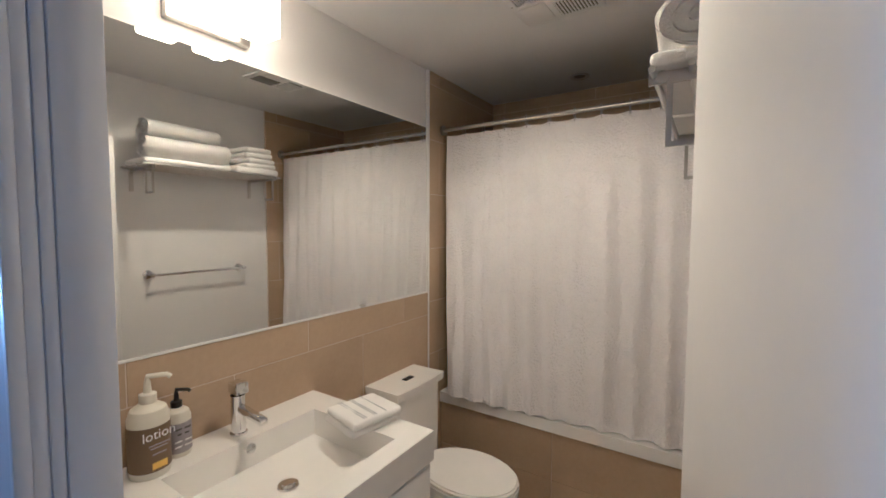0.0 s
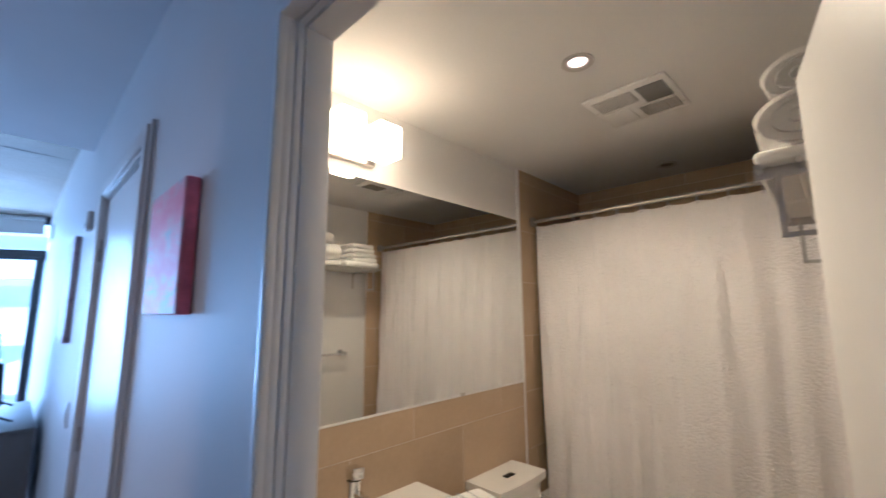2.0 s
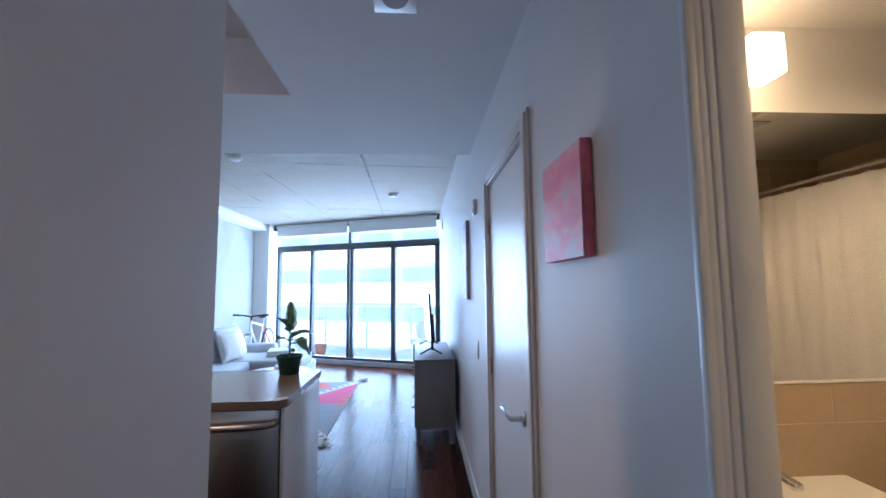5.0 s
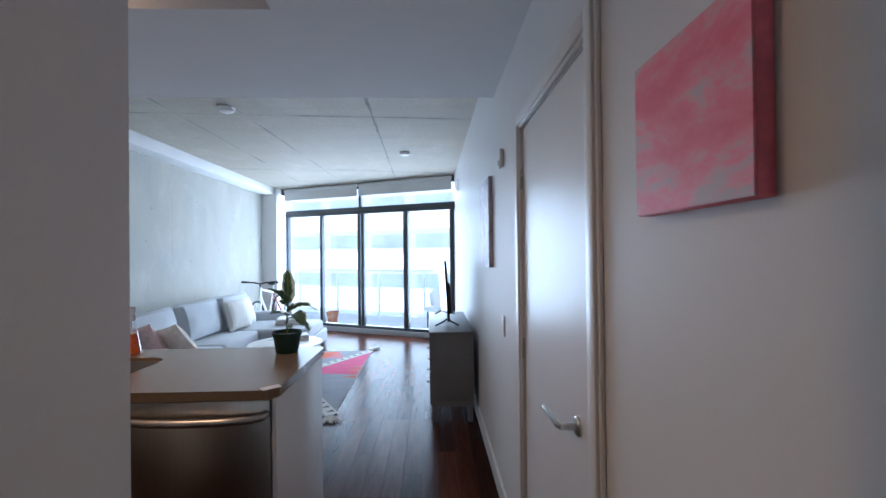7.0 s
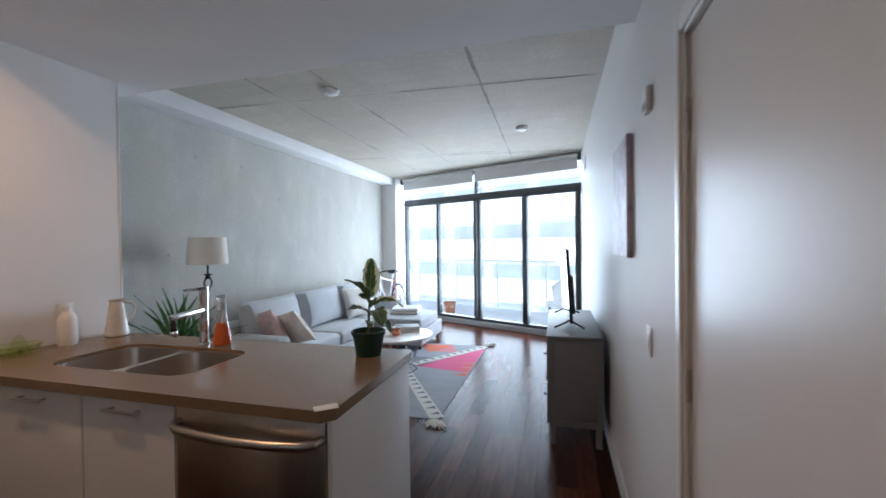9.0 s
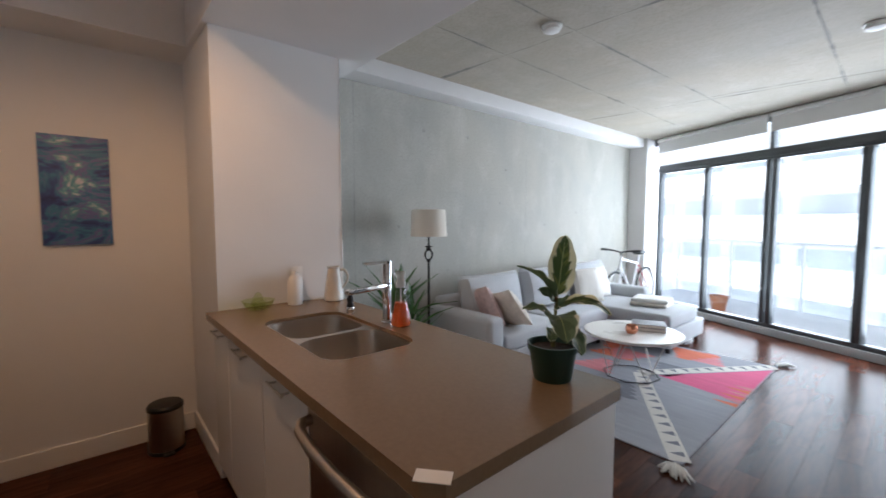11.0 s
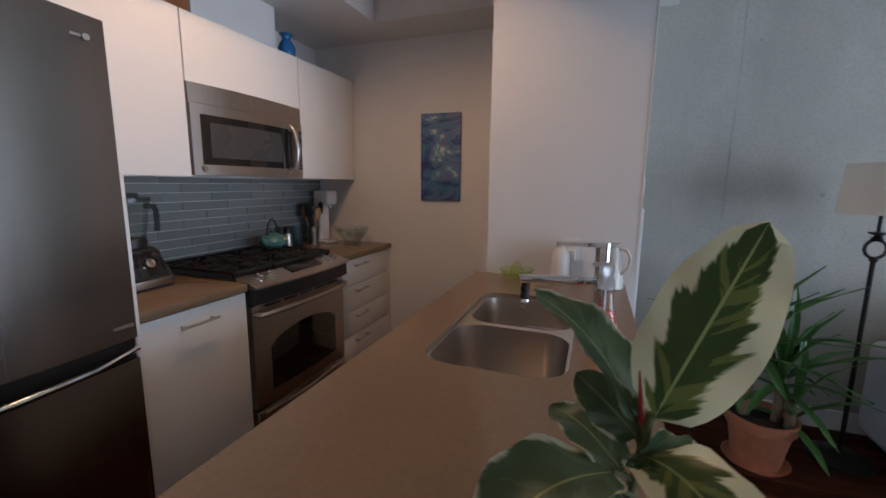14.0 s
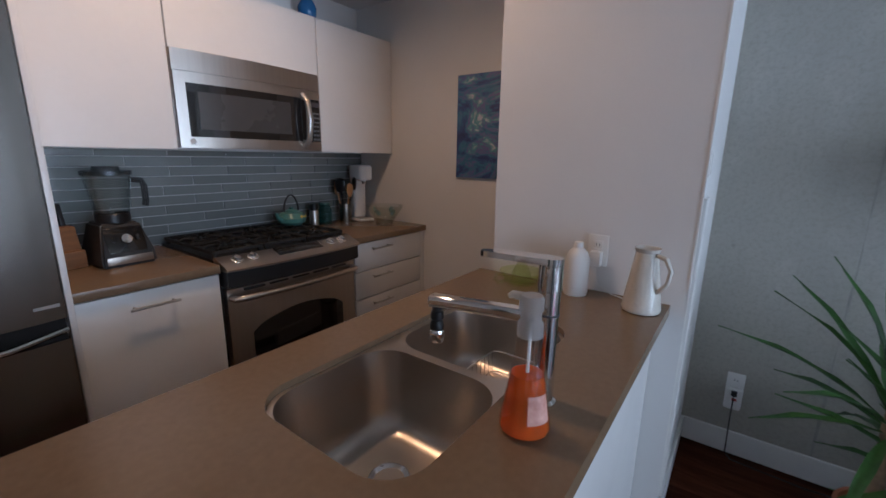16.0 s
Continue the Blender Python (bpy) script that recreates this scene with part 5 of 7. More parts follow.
part("body", box(-0.345, 0.02, 0.03, 0.34, 0.64, 1.90, 0.004), "grey", fg)


def bow_front(z0, z1, material, name, label=""):
    out = [(x, 0.70 + 0.03 * (1 - (x / 0.36) ** 2)) for x in [-0.348 + 0.69 * k / 14 for k in range(15)]] + [(0.342, 0.645), (-0.348, 0.645)]
    return part(name, slab(out, z0, z1), material, fg, label)


ud = bow_front(0.88, 1.905, "steel", "fridge_door")
lf = bow_front(0.06, 0.805, "steel", "freezer_drawer")
part("grip_gap", box(-0.345, 0.64, 0.803, 0.34, 0.69, 0.882), "black", fg, "dark grip recess")
part("freezer_grip", tube([(-0.345, 0.70, 0.84), (-0.2, 0.725, 0.82), (0, 0.738, 0.815), (0.2, 0.725, 0.82), (0.34, 0.70, 0.84)], 0.012, 10), "chrome", lf, "bowed bright edge")
part("badge", cyl(0, 0, 0, 0.003, 0.01, seg=18, turn=pose(-0.29, 0.7135, 1.84, -90, 0, 0)), "nickel", ud, "round maker's badge")
part("badge_bar", box(-0.276, 0.7145, 1.8355, -0.248, 0.7165, 1.8435), "nickel", ud)
part("feature_label", box(-0.335, 0.7035, 0.925, -0.25, 0.713, 0.935), "nickel", ud)
for x in (-0.3, 0.3):
    part("foot", cyl(x, 0.55, 0.003, 0.06, 0.02, seg=12), "black", fg)

# items on the worktops
bl = thing("blender", "black blender base with clear plastic jar", "blender", -1.992, 1.262, CT, 4)
bb_ = bmesh.new()
lo_, hi_ = [(-0.1, -0.11), (0.1, -0.11), (0.1, 0.12), (-0.1, 0.12)], [(-0.07, -0.09), (0.07, -0.09), (0.07, 0.06), (-0.07, 0.06)]
a_ = [bb_.verts.new((x, y, 0)) for x, y in lo_]
m_ = [bb_.verts.new((x, y, 0.05)) for x, y in lo_]
t_ = [bb_.verts.new((x, y, 0.18)) for x, y in hi_]
for p, q in ((a_, m_), (m_, t_)):
    for k in range(4):
        bb_.faces.new((p[k], p[(k + 1) % 4], q[(k + 1) % 4], q[k]))
bb_.faces.new(a_[::-1])
bb_.faces.new(t_)
bmesh.ops.bevel(bb_, geom=bb_.edges[:], offset=0.008, segments=3, affect="EDGES")
bs_ = part("base", bb_, "charcoal", bl)
part("face_panel", box(-0.072, -0.001, 0.004, 0.072, 0.004, 0.118, 0.004, turn=pose(0, 0.1145, 0.052, 22, 0, 0)), "bglass", bs_, "glossy black control face")
part("trim_strip", box(-0.085, 0.118, 0.012, 0.085, 0.124, 0.045, 0.002), "steelh", bs_, "silver base strip")
part("dial", lathe([(0.022, 0), (0.02, 0.016), (0, 0.018)], 20, turn=pose(0, 0.096, 0.112, -66, 0, 0)), "chrome", bs_, "silver dial")
part("switch", box(-0.006, 0.0, -0.012, 0.006, 0.012, 0.012, 0.002, turn=pose(0.045, 0.09, 0.115, 24, 0, 0)), "black", bs_)
part("switch", box(-0.006, 0.0, -0.012, 0.006, 0.012, 0.012, 0.002, turn=pose(-0.045, 0.09, 0.115, 24, 0, 0)), "black", bs_)
jr = part("jar", lathe([(0.055, 0.185), (0.06, 0.2), (0.085, 0.385), (0.087, 0.39), (0.084, 0.39), (0.057, 0.205), (0.0, 0.2)], 24), "glass", bl, "clear plastic jar")
part("jar_collar", lathe([(0.06, 0.178), (0.064, 0.18), (0.064, 0.215), (0.06, 0.22)], 24), "black", jr)
part("lid", lathe([(0.09, 0.382), (0.09, 0.398), (0.083, 0.4), (0.05, 0.4), (0.046, 0.418), (0.0, 0.418)], 24), "smoke", jr, "smoky clear lid")
for a in (30, 150, 270):
    part("rib", tube([(0.059 * math.cos(radians(a)), 0.059 * math.sin(radians(a)), 0.21), (0.082 * math.cos(radians(a)), 0.082 * math.sin(radians(a)), 0.375)], 0.004, 6), "glass", jr)
part("jar_handle", tube([(-0.08, 0, 0.36), (-0.125, 0, 0.355), (-0.135, 0, 0.33), (-0.135, 0, 0.26), (-0.128, 0, 0.24)], 0.013, 8), "smoke", jr)
part("blade", boxes((-0.03, -0.005, 0.215, 0.03, 0.005, 0.219), (-0.005, -0.03, 0.219, 0.005, 0.03, 0.223)), "chrome", jr)
kn = thing("knife_block", "wooden knife block with black-handled knives", "knife block", -1.815, 1.2, CT, 10)
part("block", box(-0.05, -0.07, 0, 0.05, 0.07, 0.17, 0.005, turn=Matrix.Shear("XY", 4, (0, -0.25))), "darkwood", kn)
part("foot_block", box(-0.05, 0.0, 0, 0.05, 0.085, 0.075, 0.005), "darkwood", kn)
for i in range(3):
    for j in range(2):
        part("knife_handle", box(-0.037 + i * 0.027, -0.04 + j * 0.05, 0.165, -0.018 + i * 0.027, -0.018 + j * 0.05, 0.25 + 0.012 * ((i + j) % 2), 0.004, turn=Matrix.Shear("XY", 4, (0, -0.25))), "black", kn)
ke = thing("teapot", "teal cast iron teapot with looped black handle", "teapot", -2.92, 1.19, 0.992, 12)
part("body", lathe([(0, 0), (0.06, 0), (0.085, 0.02), (0.09, 0.045), (0.07, 0.075), (0.04, 0.085), (0.038, 0.09), (0.012, 0.098), (0.014, 0.11), (0, 0.113)], 28), "teal", ke)
part("spout", tube([(0.08, 0, 0.04), (0.11, 0, 0.055), (0.125, 0, 0.085)], [0.018, 0.013, 0.009], 10), "teal", ke)
part("handle", tube([(0.06 * math.cos(radians(a)), 0, 0.085 + 0.1 * math.sin(radians(a))) for a in range(0, 181, 15)], 0.005, 8), "iron", ke)
for px, pz, pr in ((-0.018, 0.046, 0.011), (0.004, 0.056, 0.009), (0.014, 0.042, 0.008), (-0.034, 0.052, 0.007)):
    part("flower", lathe([(0, -0.002), (pr, 0.0), (0, 0.003)], 10, turn=pose(px, 0.0865 - abs(px) * 0.18, pz, -80, 0, 0)), "yellow", ke, "painted yellow blossom")
fl_ = thing("flask", "short steel insulated flask with black cap", "flask", -3.14, 1.12, CT)
part("body", lathe([(0, 0), (0.03, 0), (0.03, 0.1), (0.026, 0.11)], 20), "nickel", fl_)
part("cap", lathe([(0.028, 0.11), (0.028, 0.15), (0.02, 0.155), (0, 0.155)], 20), "black", fl_)
jg = thing("glass_jar", "teal tinted glass storage jar", "jar", -3.24, 1.11, CT)
part("body", lathe([(0, 0.002), (0.045, 0.002), (0.047, 0.1), (0.04, 0.115), (0.036, 0.125), (0.038, 0.14)], 24), "tealglass", jg)
part("lid", lathe([(0.04, 0.14), (0.04, 0.152), (0, 0.155)], 24), "teal", jg)
ut = thing("utensil_crock", "steel utensil crock full of black and wooden spoons", "utensil holder", -3.41, 1.13, CT)
part("crock", lathe([(0, 0), (0.045, 0), (0.045, 0.135), (0.042, 0.135), (0.042, 0.01), (0, 0.01)], 24), "steel", ut)
for a, tl, mt, wd in ((20, 0.3, "black", 1.5), (80, 0.27, "wooden", 0.9), (140, 0.31, "black", 1.6), (200, 0.25, "white", 0.7), (260, 0.3, "black", 1.7), (320, 0.28, "wooden", 1.0)):
    ca, sa = math.cos(radians(a)), math.sin(radians(a))
    b = tube([(0.01 * ca, 0.01 * sa, 0.02), (0.05 * ca, 0.05 * sa, tl - 0.07)], 0.006, 6)
    lathe([(0, -0.05), (0.022, -0.032), (0.03, 0.0), (0.026, 0.03), (0, 0.042)], 12, b, turn=pose(0.066 * ca, 0.066 * sa, tl - 0.03, 0, 0, a + 90) @ Matrix.Diagonal((wd, 0.35 * wd, 1.15, 1)))
    part("utensil", b, mt, ut)
so = thing("soda_maker", "white countertop soda water maker", "soda maker", -3.54, 1.15, CT, -12)
part("foot", box(-0.06, -0.07, 0, 0.06, 0.09, 0.02, 0.008), "white", so)
part("column", box(-0.05, -0.07, 0.02, 0.05, 0.0, 0.36, 0.02, 4), "white", so)
part("head", box(-0.055, -0.07, 0.3, 0.055, 0.09, 0.41, 0.02, 4), "white", so)
part("nozzle", cyl(0, 0.055, 0.275, 0.3, 0.014, seg=14), "nickel", so)
part("drip_tray", box(-0.045, 0.01, 0.02, 0.045, 0.085, 0.026, 0.003), "nickel", so)
def leaf_patch(a):
    """A pointed leaf lying on the flaring side of the bowl, turned by a degrees."""
    bm = bmesh.new()
    rows = []
    for k in range(7):
        u = k / 6
        w = 0.016 * math.sin(math.pi * u) + 0.0004
        r, z = 0.085 + 0.026 * u, 0.056 + 0.046 * u
        rows.append([bm.verts.new((r * math.cos(radians(a) + q * w / r), r * math.sin(radians(a) + q * w / r), z)) for q in (-1, 1)])
    for p, q in zip(rows, rows[1:]):
        bm.faces.new((p[0], p[1], q[1], q[0]))
    return bm


gb = thing("glass_bowl", "clear glass bowl painted with pale teal leaves", "bowl", -3.54, 1.4, CT)
gb.matrix_world = gb.matrix_world @ Matrix.Scale(1.15, 4)
part("body", lathe([(0, 0.004), (0.05, 0.004), (0.052, 0.012), (0.085, 0.06), (0.118, 0.115), (0.115, 0.115), (0.08, 0.06), (0.045, 0.014), (0, 0.012)], 32), "glass", gb)
for a in (20, 75, 130, 200, 265, 320):
    part("painted_leaf", leaf_patch(a), "paleteal", gb, "pale teal painted leaf")
part("foot", lathe([(0.05, 0.0), (0.055, 0.0), (0.05, 0.012)], 24), "glass", gb)

# painting and bin at the end wall
pa = thing("blue_painting", "small unframed deep blue and violet abstract canvas", "painting", KX, 2.082, 1.295)
part("canvas", box(0.001, -0.155, 0, 0.02, 0.155, 0.628, 0.003), "blueart", pa)
bn = thing("pedal_bin", "small steel pedal bin with black lid", "bin", -3.5, 2.44, 0.0)
part("body", lathe([(0, 0.012), (0.095, 0.012), (0.095, 0.27), (0.09, 0.27)], 30), "steelh", bn)
part("base", lathe([(0, 0), (0.1, 0), (0.1, 0.018), (0.095, 0.02)], 30), "black", bn)
part("lid", lathe([(0.099, 0.268), (0.099, 0.285), (0.09, 0.297), (0.0, 0.305)], 30), "black", bn)
part("pedal", box(0.09, -0.03, 0.008, 0.13, 0.03, 0.016, 0.003), "black", bn)

# ---- peninsula ----
PY0, PY1, PX0, PX1 = 2.58, 3.33, -2.928, -1.02
sinkA, sinkB = rounded(-2.14, 2.748, -1.777, 3.125, 0.09, 10), rounded(-2.522, 2.76, -2.168, 3.125, 0.085, 8)
hole = rounded(-2.532, 2.738, -1.767, 3.135, 0.09, 10)
pt = thing("peninsula_worktop", "long brown quartz peninsula worktop with sink cutout", "worktop", 0, 0, 0)
part("slab", slab([(PX0, PY0), (PX1 - 0.036, PY0), (PX1, PY0 + 0.036), (PX1, PY1 - 0.03), (PX1 - 0.012, PY1 - 0.008), (PX1 - 0.03, PY1), (PX0, PY1)], CT - 0.038, CT, [hole]), "counter", pt)
single("paper_tag", box(-0.037, -0.02, 0, 0.037, 0.02, 0.0012), "paper", "white paper tag taped to the worktop corner", "tag", -1.052, 2.611, CT + 0.0006, 40)
sk = thing("double_sink", "stainless double-bowl undermount sink", "sink", 0, 0, 0)
part("deck", slab(rounded(-2.5305, 2.7395, -1.7685, 3.1335, 0.0885, 10), CT - 0.02, CT - 0.016, [sinkA, sinkB]), "sink", sk)
part("basin", bowl_shell(sinkA, CT - 0.017, CT - 0.23, 0.03), "sink", sk, "large satin steel basin")
part("basin", bowl_shell(sinkB, CT - 0.017, CT - 0.20, 0.025), "sink", sk, "small satin steel basin")
for x, y, z in ((-1.975, 2.925, CT - 0.229), (-2.345, 2.94, CT - 0.199)):
    part("drain", lathe([(0.048, 0.003), (0.044, 0.004), (0.03, -0.004), (0.0, -0.006)], 24, x=x, y=y, z=z), "chrome", sk, "steel basket drain")
rk = thing("sink_rack", "wire dish basket standing in the small sink basin", "rack", -2.35, 2.995, CT - 0.196)
for k in range(11):
    x = -0.12 + k * 0.024
    part("wire", tube([(x, -0.09, 0.075), (x, -0.088, 0.012), (x, -0.08, 0.004), (x, 0.08, 0.004), (x, 0.088, 0.012), (x, 0.09, 0.075)], 0.0016, 6), "chrome", rk)
for z, r in ((0.076, 0.0028), (0.006, 0.0022)):
    part("rim_wire", tube([(x, y, z) for x, y in rounded(-0.135, -0.092, 0.135, 0.092, 0.03, 4)], r, 6, closed=True), "chrome", rk)
cup = bmesh.new()
rings_ = [[cup.verts.new((sx * math.cos(2 * math.pi * k / 24), sy * math.sin(2 * math.pi * k / 24), z)) for k in range(24)]
          for sx, sy, z in ((0.03, 0.018, 0.0), (0.033, 0.02, 0.004), (0.046, 0.028, 0.1), (0.044, 0.026, 0.1), (0.031, 0.018, 0.006))]
for p, q in zip(rings_, rings_[1:]):
    for k in range(24):
        cup.faces.new((p[k], p[(k + 1) % 24], q[(k + 1) % 24], q[k]))
cup.faces.new(rings_[0][::-1])
cup.faces.new(rings_[-1])
single("plastic_cup", cup, "bottle", "oval frosted plastic cup standing in the sink", "cup", -2.255, 2.83, CT - 0.199, -20)
kf = thing("kitchen_faucet", "chrome kitchen faucet with long swivel spout", "faucet", -2.13, 3.205, CT)
part("column", lathe([(0.0, 0), (0.028, 0), (0.028, 0.004), (0.0215, 0.008), (0.0215, 0.235), (0.023, 0.237), (0.023, 0.285), (0.018, 0.29), (0, 0.29)], 24), "chrome", kf)
sp = part("spout", box(-0.015, -0.25, 0.166, 0.015, 0.0, 0.192, 0.007, 3, turn=pose(0, 0, 0, 0, 0, 14)), "chrome", kf)
sh = part("spray_head", lathe([(0.011, 0.17), (0.011, 0.158), (0.014, 0.155), (0.0145, 0.14), (0.011, 0.136), (0.014, 0.13), (0.016, 0.12), (0.015, 0.114)], 18, x=0.056, y=-0.225), "black", sp, "black swivel nozzle")
part("nozzle_ring", lathe([(0.0145, 0.116), (0.0165, 0.112), (0.0165, 0.09), (0.014, 0.086), (0, 0.086)], 18, x=0.056, y=-0.225), "chrome", sh, "chrome nozzle ring")
part("seam_ring", lathe([(0.0218, 0.186), (0.0224, 0.187), (0.0224, 0.19), (0.0218, 0.191)], 24), "dark", kf)
part("lever", slab(arc(0, 0, 0.023, -20, 200, 10) + [(-0.013, -0.13), (-0.007, -0.14), (0.007, -0.14), (0.013, -0.13)], 0.287, 0.299), "chrome", kf, "flat chrome lever").matrix_local = pose(0, 0, 0, 0, 0, 10)
sp_ = thing("dish_soap_bottle", "clear cone-shaped bottle of orange dish soap with pump cap", "bottle", -2.027, 3.215, CT, 10)
part("body", lathe([(0, 0.002), (0.04, 0.002), (0.0455, 0.006), (0.0465, 0.016), (0.034, 0.09), (0.0245, 0.15), (0.0215, 0.172), (0.0245, 0.176), (0.0245, 0.181), (0.021, 0.184)], 28), "bottle", sp_)
part("soap", lathe([(0, 0.004), (0.039, 0.004), (0.0445, 0.008), (0.0452, 0.016), (0.0325, 0.09), (0.0285, 0.112), (0, 0.1125)], 28), "orange", sp_, "orange liquid soap")
lbm = bmesh.new()
lrows = [[lbm.verts.new(((0.0472 - (z - 0.016) * 0.165) * math.cos(radians(a)), (0.0472 - (z - 0.016) * 0.165) * math.sin(radians(a)), z)) for a in range(20, 81, 10)] for z in (0.035, 0.06, 0.085)]
for p, q in zip(lrows, lrows[1:]):
    for k in range(6):
        lbm.faces.new((p[k], p[k + 1], q[k + 1], q[k]))
part("label", lbm, "pinklabel", sp_, "faded pink and white label")
part("pump", lathe([(0.0225, 0.182), (0.0225, 0.205), (0.018, 0.212), (0.018, 0.225), (0.021, 0.23), (0.021, 0.25), (0.018, 0.255), (0, 0.256)], 20), "frosted", sp_, "frosted pump cap")
part("pump_nozzle", tube([(0.0, -0.015, 0.25), (0.0, -0.034, 0.251), (0.0, -0.04, 0.247)], [0.008, 0.007, 0.005], 10), "frosted", sp_)
part("dip_tube", tube([(0, 0, 0.02), (0, 0, 0.2)], 0.0032, 6), "white", sp_)

# peninsula carcass
units = [(-2.926, -2.63, "door"), (-2.626, -2.11, "drawer"), (-2.106, -1.66, "drawer")]
for a, b, kind_ in units:
    c = thing("base_cabinet", "white peninsula base cabinet below the sink", "cabinet", 0, 0, 0, 0, "peninsula base cabinets")
    part("body", boxes((a, PY0 + 0.055, 0.1, b, 3.27, 0.66), (a, PY0 + 0.055, 0.66, b, 2.69, CT - 0.04), (a, 3.15, 0.66, b, 3.27, CT - 0.04)), "cab", c)
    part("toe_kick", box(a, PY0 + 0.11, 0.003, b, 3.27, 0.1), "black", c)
    f = part("door", box(a + 0.0015, PY0 + 0.034, 0.105, b - 0.0015, PY0 + 0.053, CT - 0.045, 0.0015, 1), "cab", c)
    m_ = (a + b) / 2 if kind_ == "drawer" else a + 0.15
    bar_handle(f, (m_ - 0.08, PY0 + 0.034, 0.86), (m_ + 0.08, PY0 + 0.034, 0.86), -0.03)
dw = thing("dishwasher", "stainless dishwasher with bowed towel-bar handle", "dishwasher", -1.345, PY0, 0)
part("body", box(-0.305, 0.06, 0.1, 0.295, 0.72, CT - 0.042), "black", dw)
dd = part("door", box(-0.3, 0.03, 0.12, 0.29, 0.06, CT - 0.05, 0.004), "steelh", dw)
part("handle", tube([(-0.285, 0.032, 0.842), (-0.28, 0.0, 0.842), (-0.24, -0.022, 0.84), (-0.13, -0.034, 0.838), (0, -0.038, 0.837), (0.13, -0.034, 0.838), (0.23, -0.022, 0.84), (0.27, 0.0, 0.842), (0.275, 0.032, 0.842)], 0.016, 14), "steelh", dd, "bowed steel handle")
part("kick_plate", box(-0.3, 0.08, 0.003, 0.29, 0.1, 0.1), "black", dw)
single("end_panel", box(-1.048, PY0 + 0.03, 0.0, -1.03, 3.29, CT - 0.0385, 0.001), "cab", "white end panel of the peninsula", "panel")
single("back_panel", box(-2.928, 3.271, 0.0, -1.049, 3.29, CT - 0.0385, 0.001), "cab", "white back panel of the peninsula", "panel")

# things by the pier
jc = thing("citrus_juicer", "green pressed glass citrus juicer", "juicer", -2.835, 2.82, CT, -25)
jc.matrix_world = jc.matrix_world @ Matrix.Scale(1.15, 4)
part("dish", lathe([(0, 0.004), (0.05, 0.004), (0.058, 0.012), (0.075, 0.045), (0.072, 0.045), (0.055, 0.014), (0, 0.01)], 28), "greenglass", jc)
part("cone", lathe([(0.035, 0.01), (0.03, 0.04), (0.014, 0.075), (0.0, 0.085)], 8), "greenglass", jc)
part("handle", tube([(0.07, 0, 0.04), (0.1, 0, 0.045), (0.11, 0, 0.03), (0.095, 0, 0.015), (0.065, 0, 0.02)], 0.006, 8), "greenglass", jc)
wbt = thing("white_bottle", "plain white bottle on the worktop", "bottle", -2.845, 3.03, CT)
part("body", lathe([(0, 0), (0.04, 0), (0.043, 0.01), (0.042, 0.13), (0.034, 0.155), (0.017, 0.172), (0.015, 0.192), (0, 0.194)], 24), "white", wbt)
jug = thing("ceramic_jug", "off-white ribbed stoneware jug with looped handle", "jug", -2.812, 3.258, CT, 60)
jug.matrix_world = jug.matrix_world @ Matrix.Scale(0.93, 4)
pj = [(0, 0.003), (0.062, 0.003), (0.064, 0.01)]
for k in range(13):
    z = 0.015 + k * 0.0155
    pj += [(0.063 - 0.0265 * (k / 12) + 0.0015, z), (0.0635 - 0.0265 * (k / 12) - 0.0015, z + 0.009)]
pj += [(0.038, 0.212), (0.043, 0.225), (0.04, 0.225), (0.034, 0.21), (0.05, 0.02), (0, 0.012)]
part("body", lathe(pj, 30), "stone", jug)
part("handle", tube([(0.04, 0, 0.205), (0.075, 0, 0.2), (0.095, 0, 0.165), (0.088, 0, 0.12), (0.06, 0, 0.085), (0.045, 0, 0.08)], [0.008, 0.008, 0.0075, 0.007, 0.008, 0.009], 10), "stone", jug)


def plate(name, label, m, slots=True, w=0.072, h=0.115):
    o = thing(name, label, "wall outlet" if slots else "switch")
    o.matrix_world = m
    part("cover", box(-w / 2, -0.006, -h / 2, w / 2, 0, h / 2, 0.003), "white", o)
    if slots:
        for z in (-0.022, 0.022):
            s_ = part("socket", box(-0.017, -0.0075, z - 0.015, 0.017, -0.006, z + 0.015, 0.002), "white", o)
            for x in (-0.006, 0.006):
                part("slot", box(x - 0.001, -0.008, z - 0.005, x + 0.001, -0.0074, z + 0.005), "dark", s_)
    else:
        part("rocker", box(-0.016, -0.009, -0.033, 0.016, -0.006, 0.033, 0.002), "white", o)
    return o


plate("wall_outlet", "white double wall outlet above the worktop", pose(-2.929, 3.075, 1.1, 0, 0, 90))
ch = thing("phone_charger", "white plug-in charger with thin cable", "charger", -2.923, 3.075, 1.08, 90)
part("block", box(-0.02, -0.035, -0.035, 0.02, 0.0, 0.02, 0.005), "white", ch)
part("cable", tube([(0, -0.02, -0.03), (0.02, -0.03, -0.1), (0.07, -0.025, -0.128), (0.12, -0.04, -0.13), (0.16, -0.03, -0.13)], 0.002, 6), "white", ch)
plate("wall_outlet", "white wall outlet on the concrete wall", pose(CX + 0.001, 3.575, 0.37, 0, 0, 90))
tm = thing("plug_timer", "white plug-in adapter with red light and black cord", "plug", CX + 0.008, 3.575, 0.33, 90)
part("body", box(-0.035, -0.035, -0.08, 0.035, 0.0, 0.03, 0.012, 3), "white", tm)
part("switch", box(-0.006, -0.038, -0.03, 0.014, -0.034, -0.018, 0.001), "redpaint", tm, "small red light")
part("plug", box(-0.012, -0.055, 0.0, 0.012, -0.035, 0.024, 0.003), "black", tm)
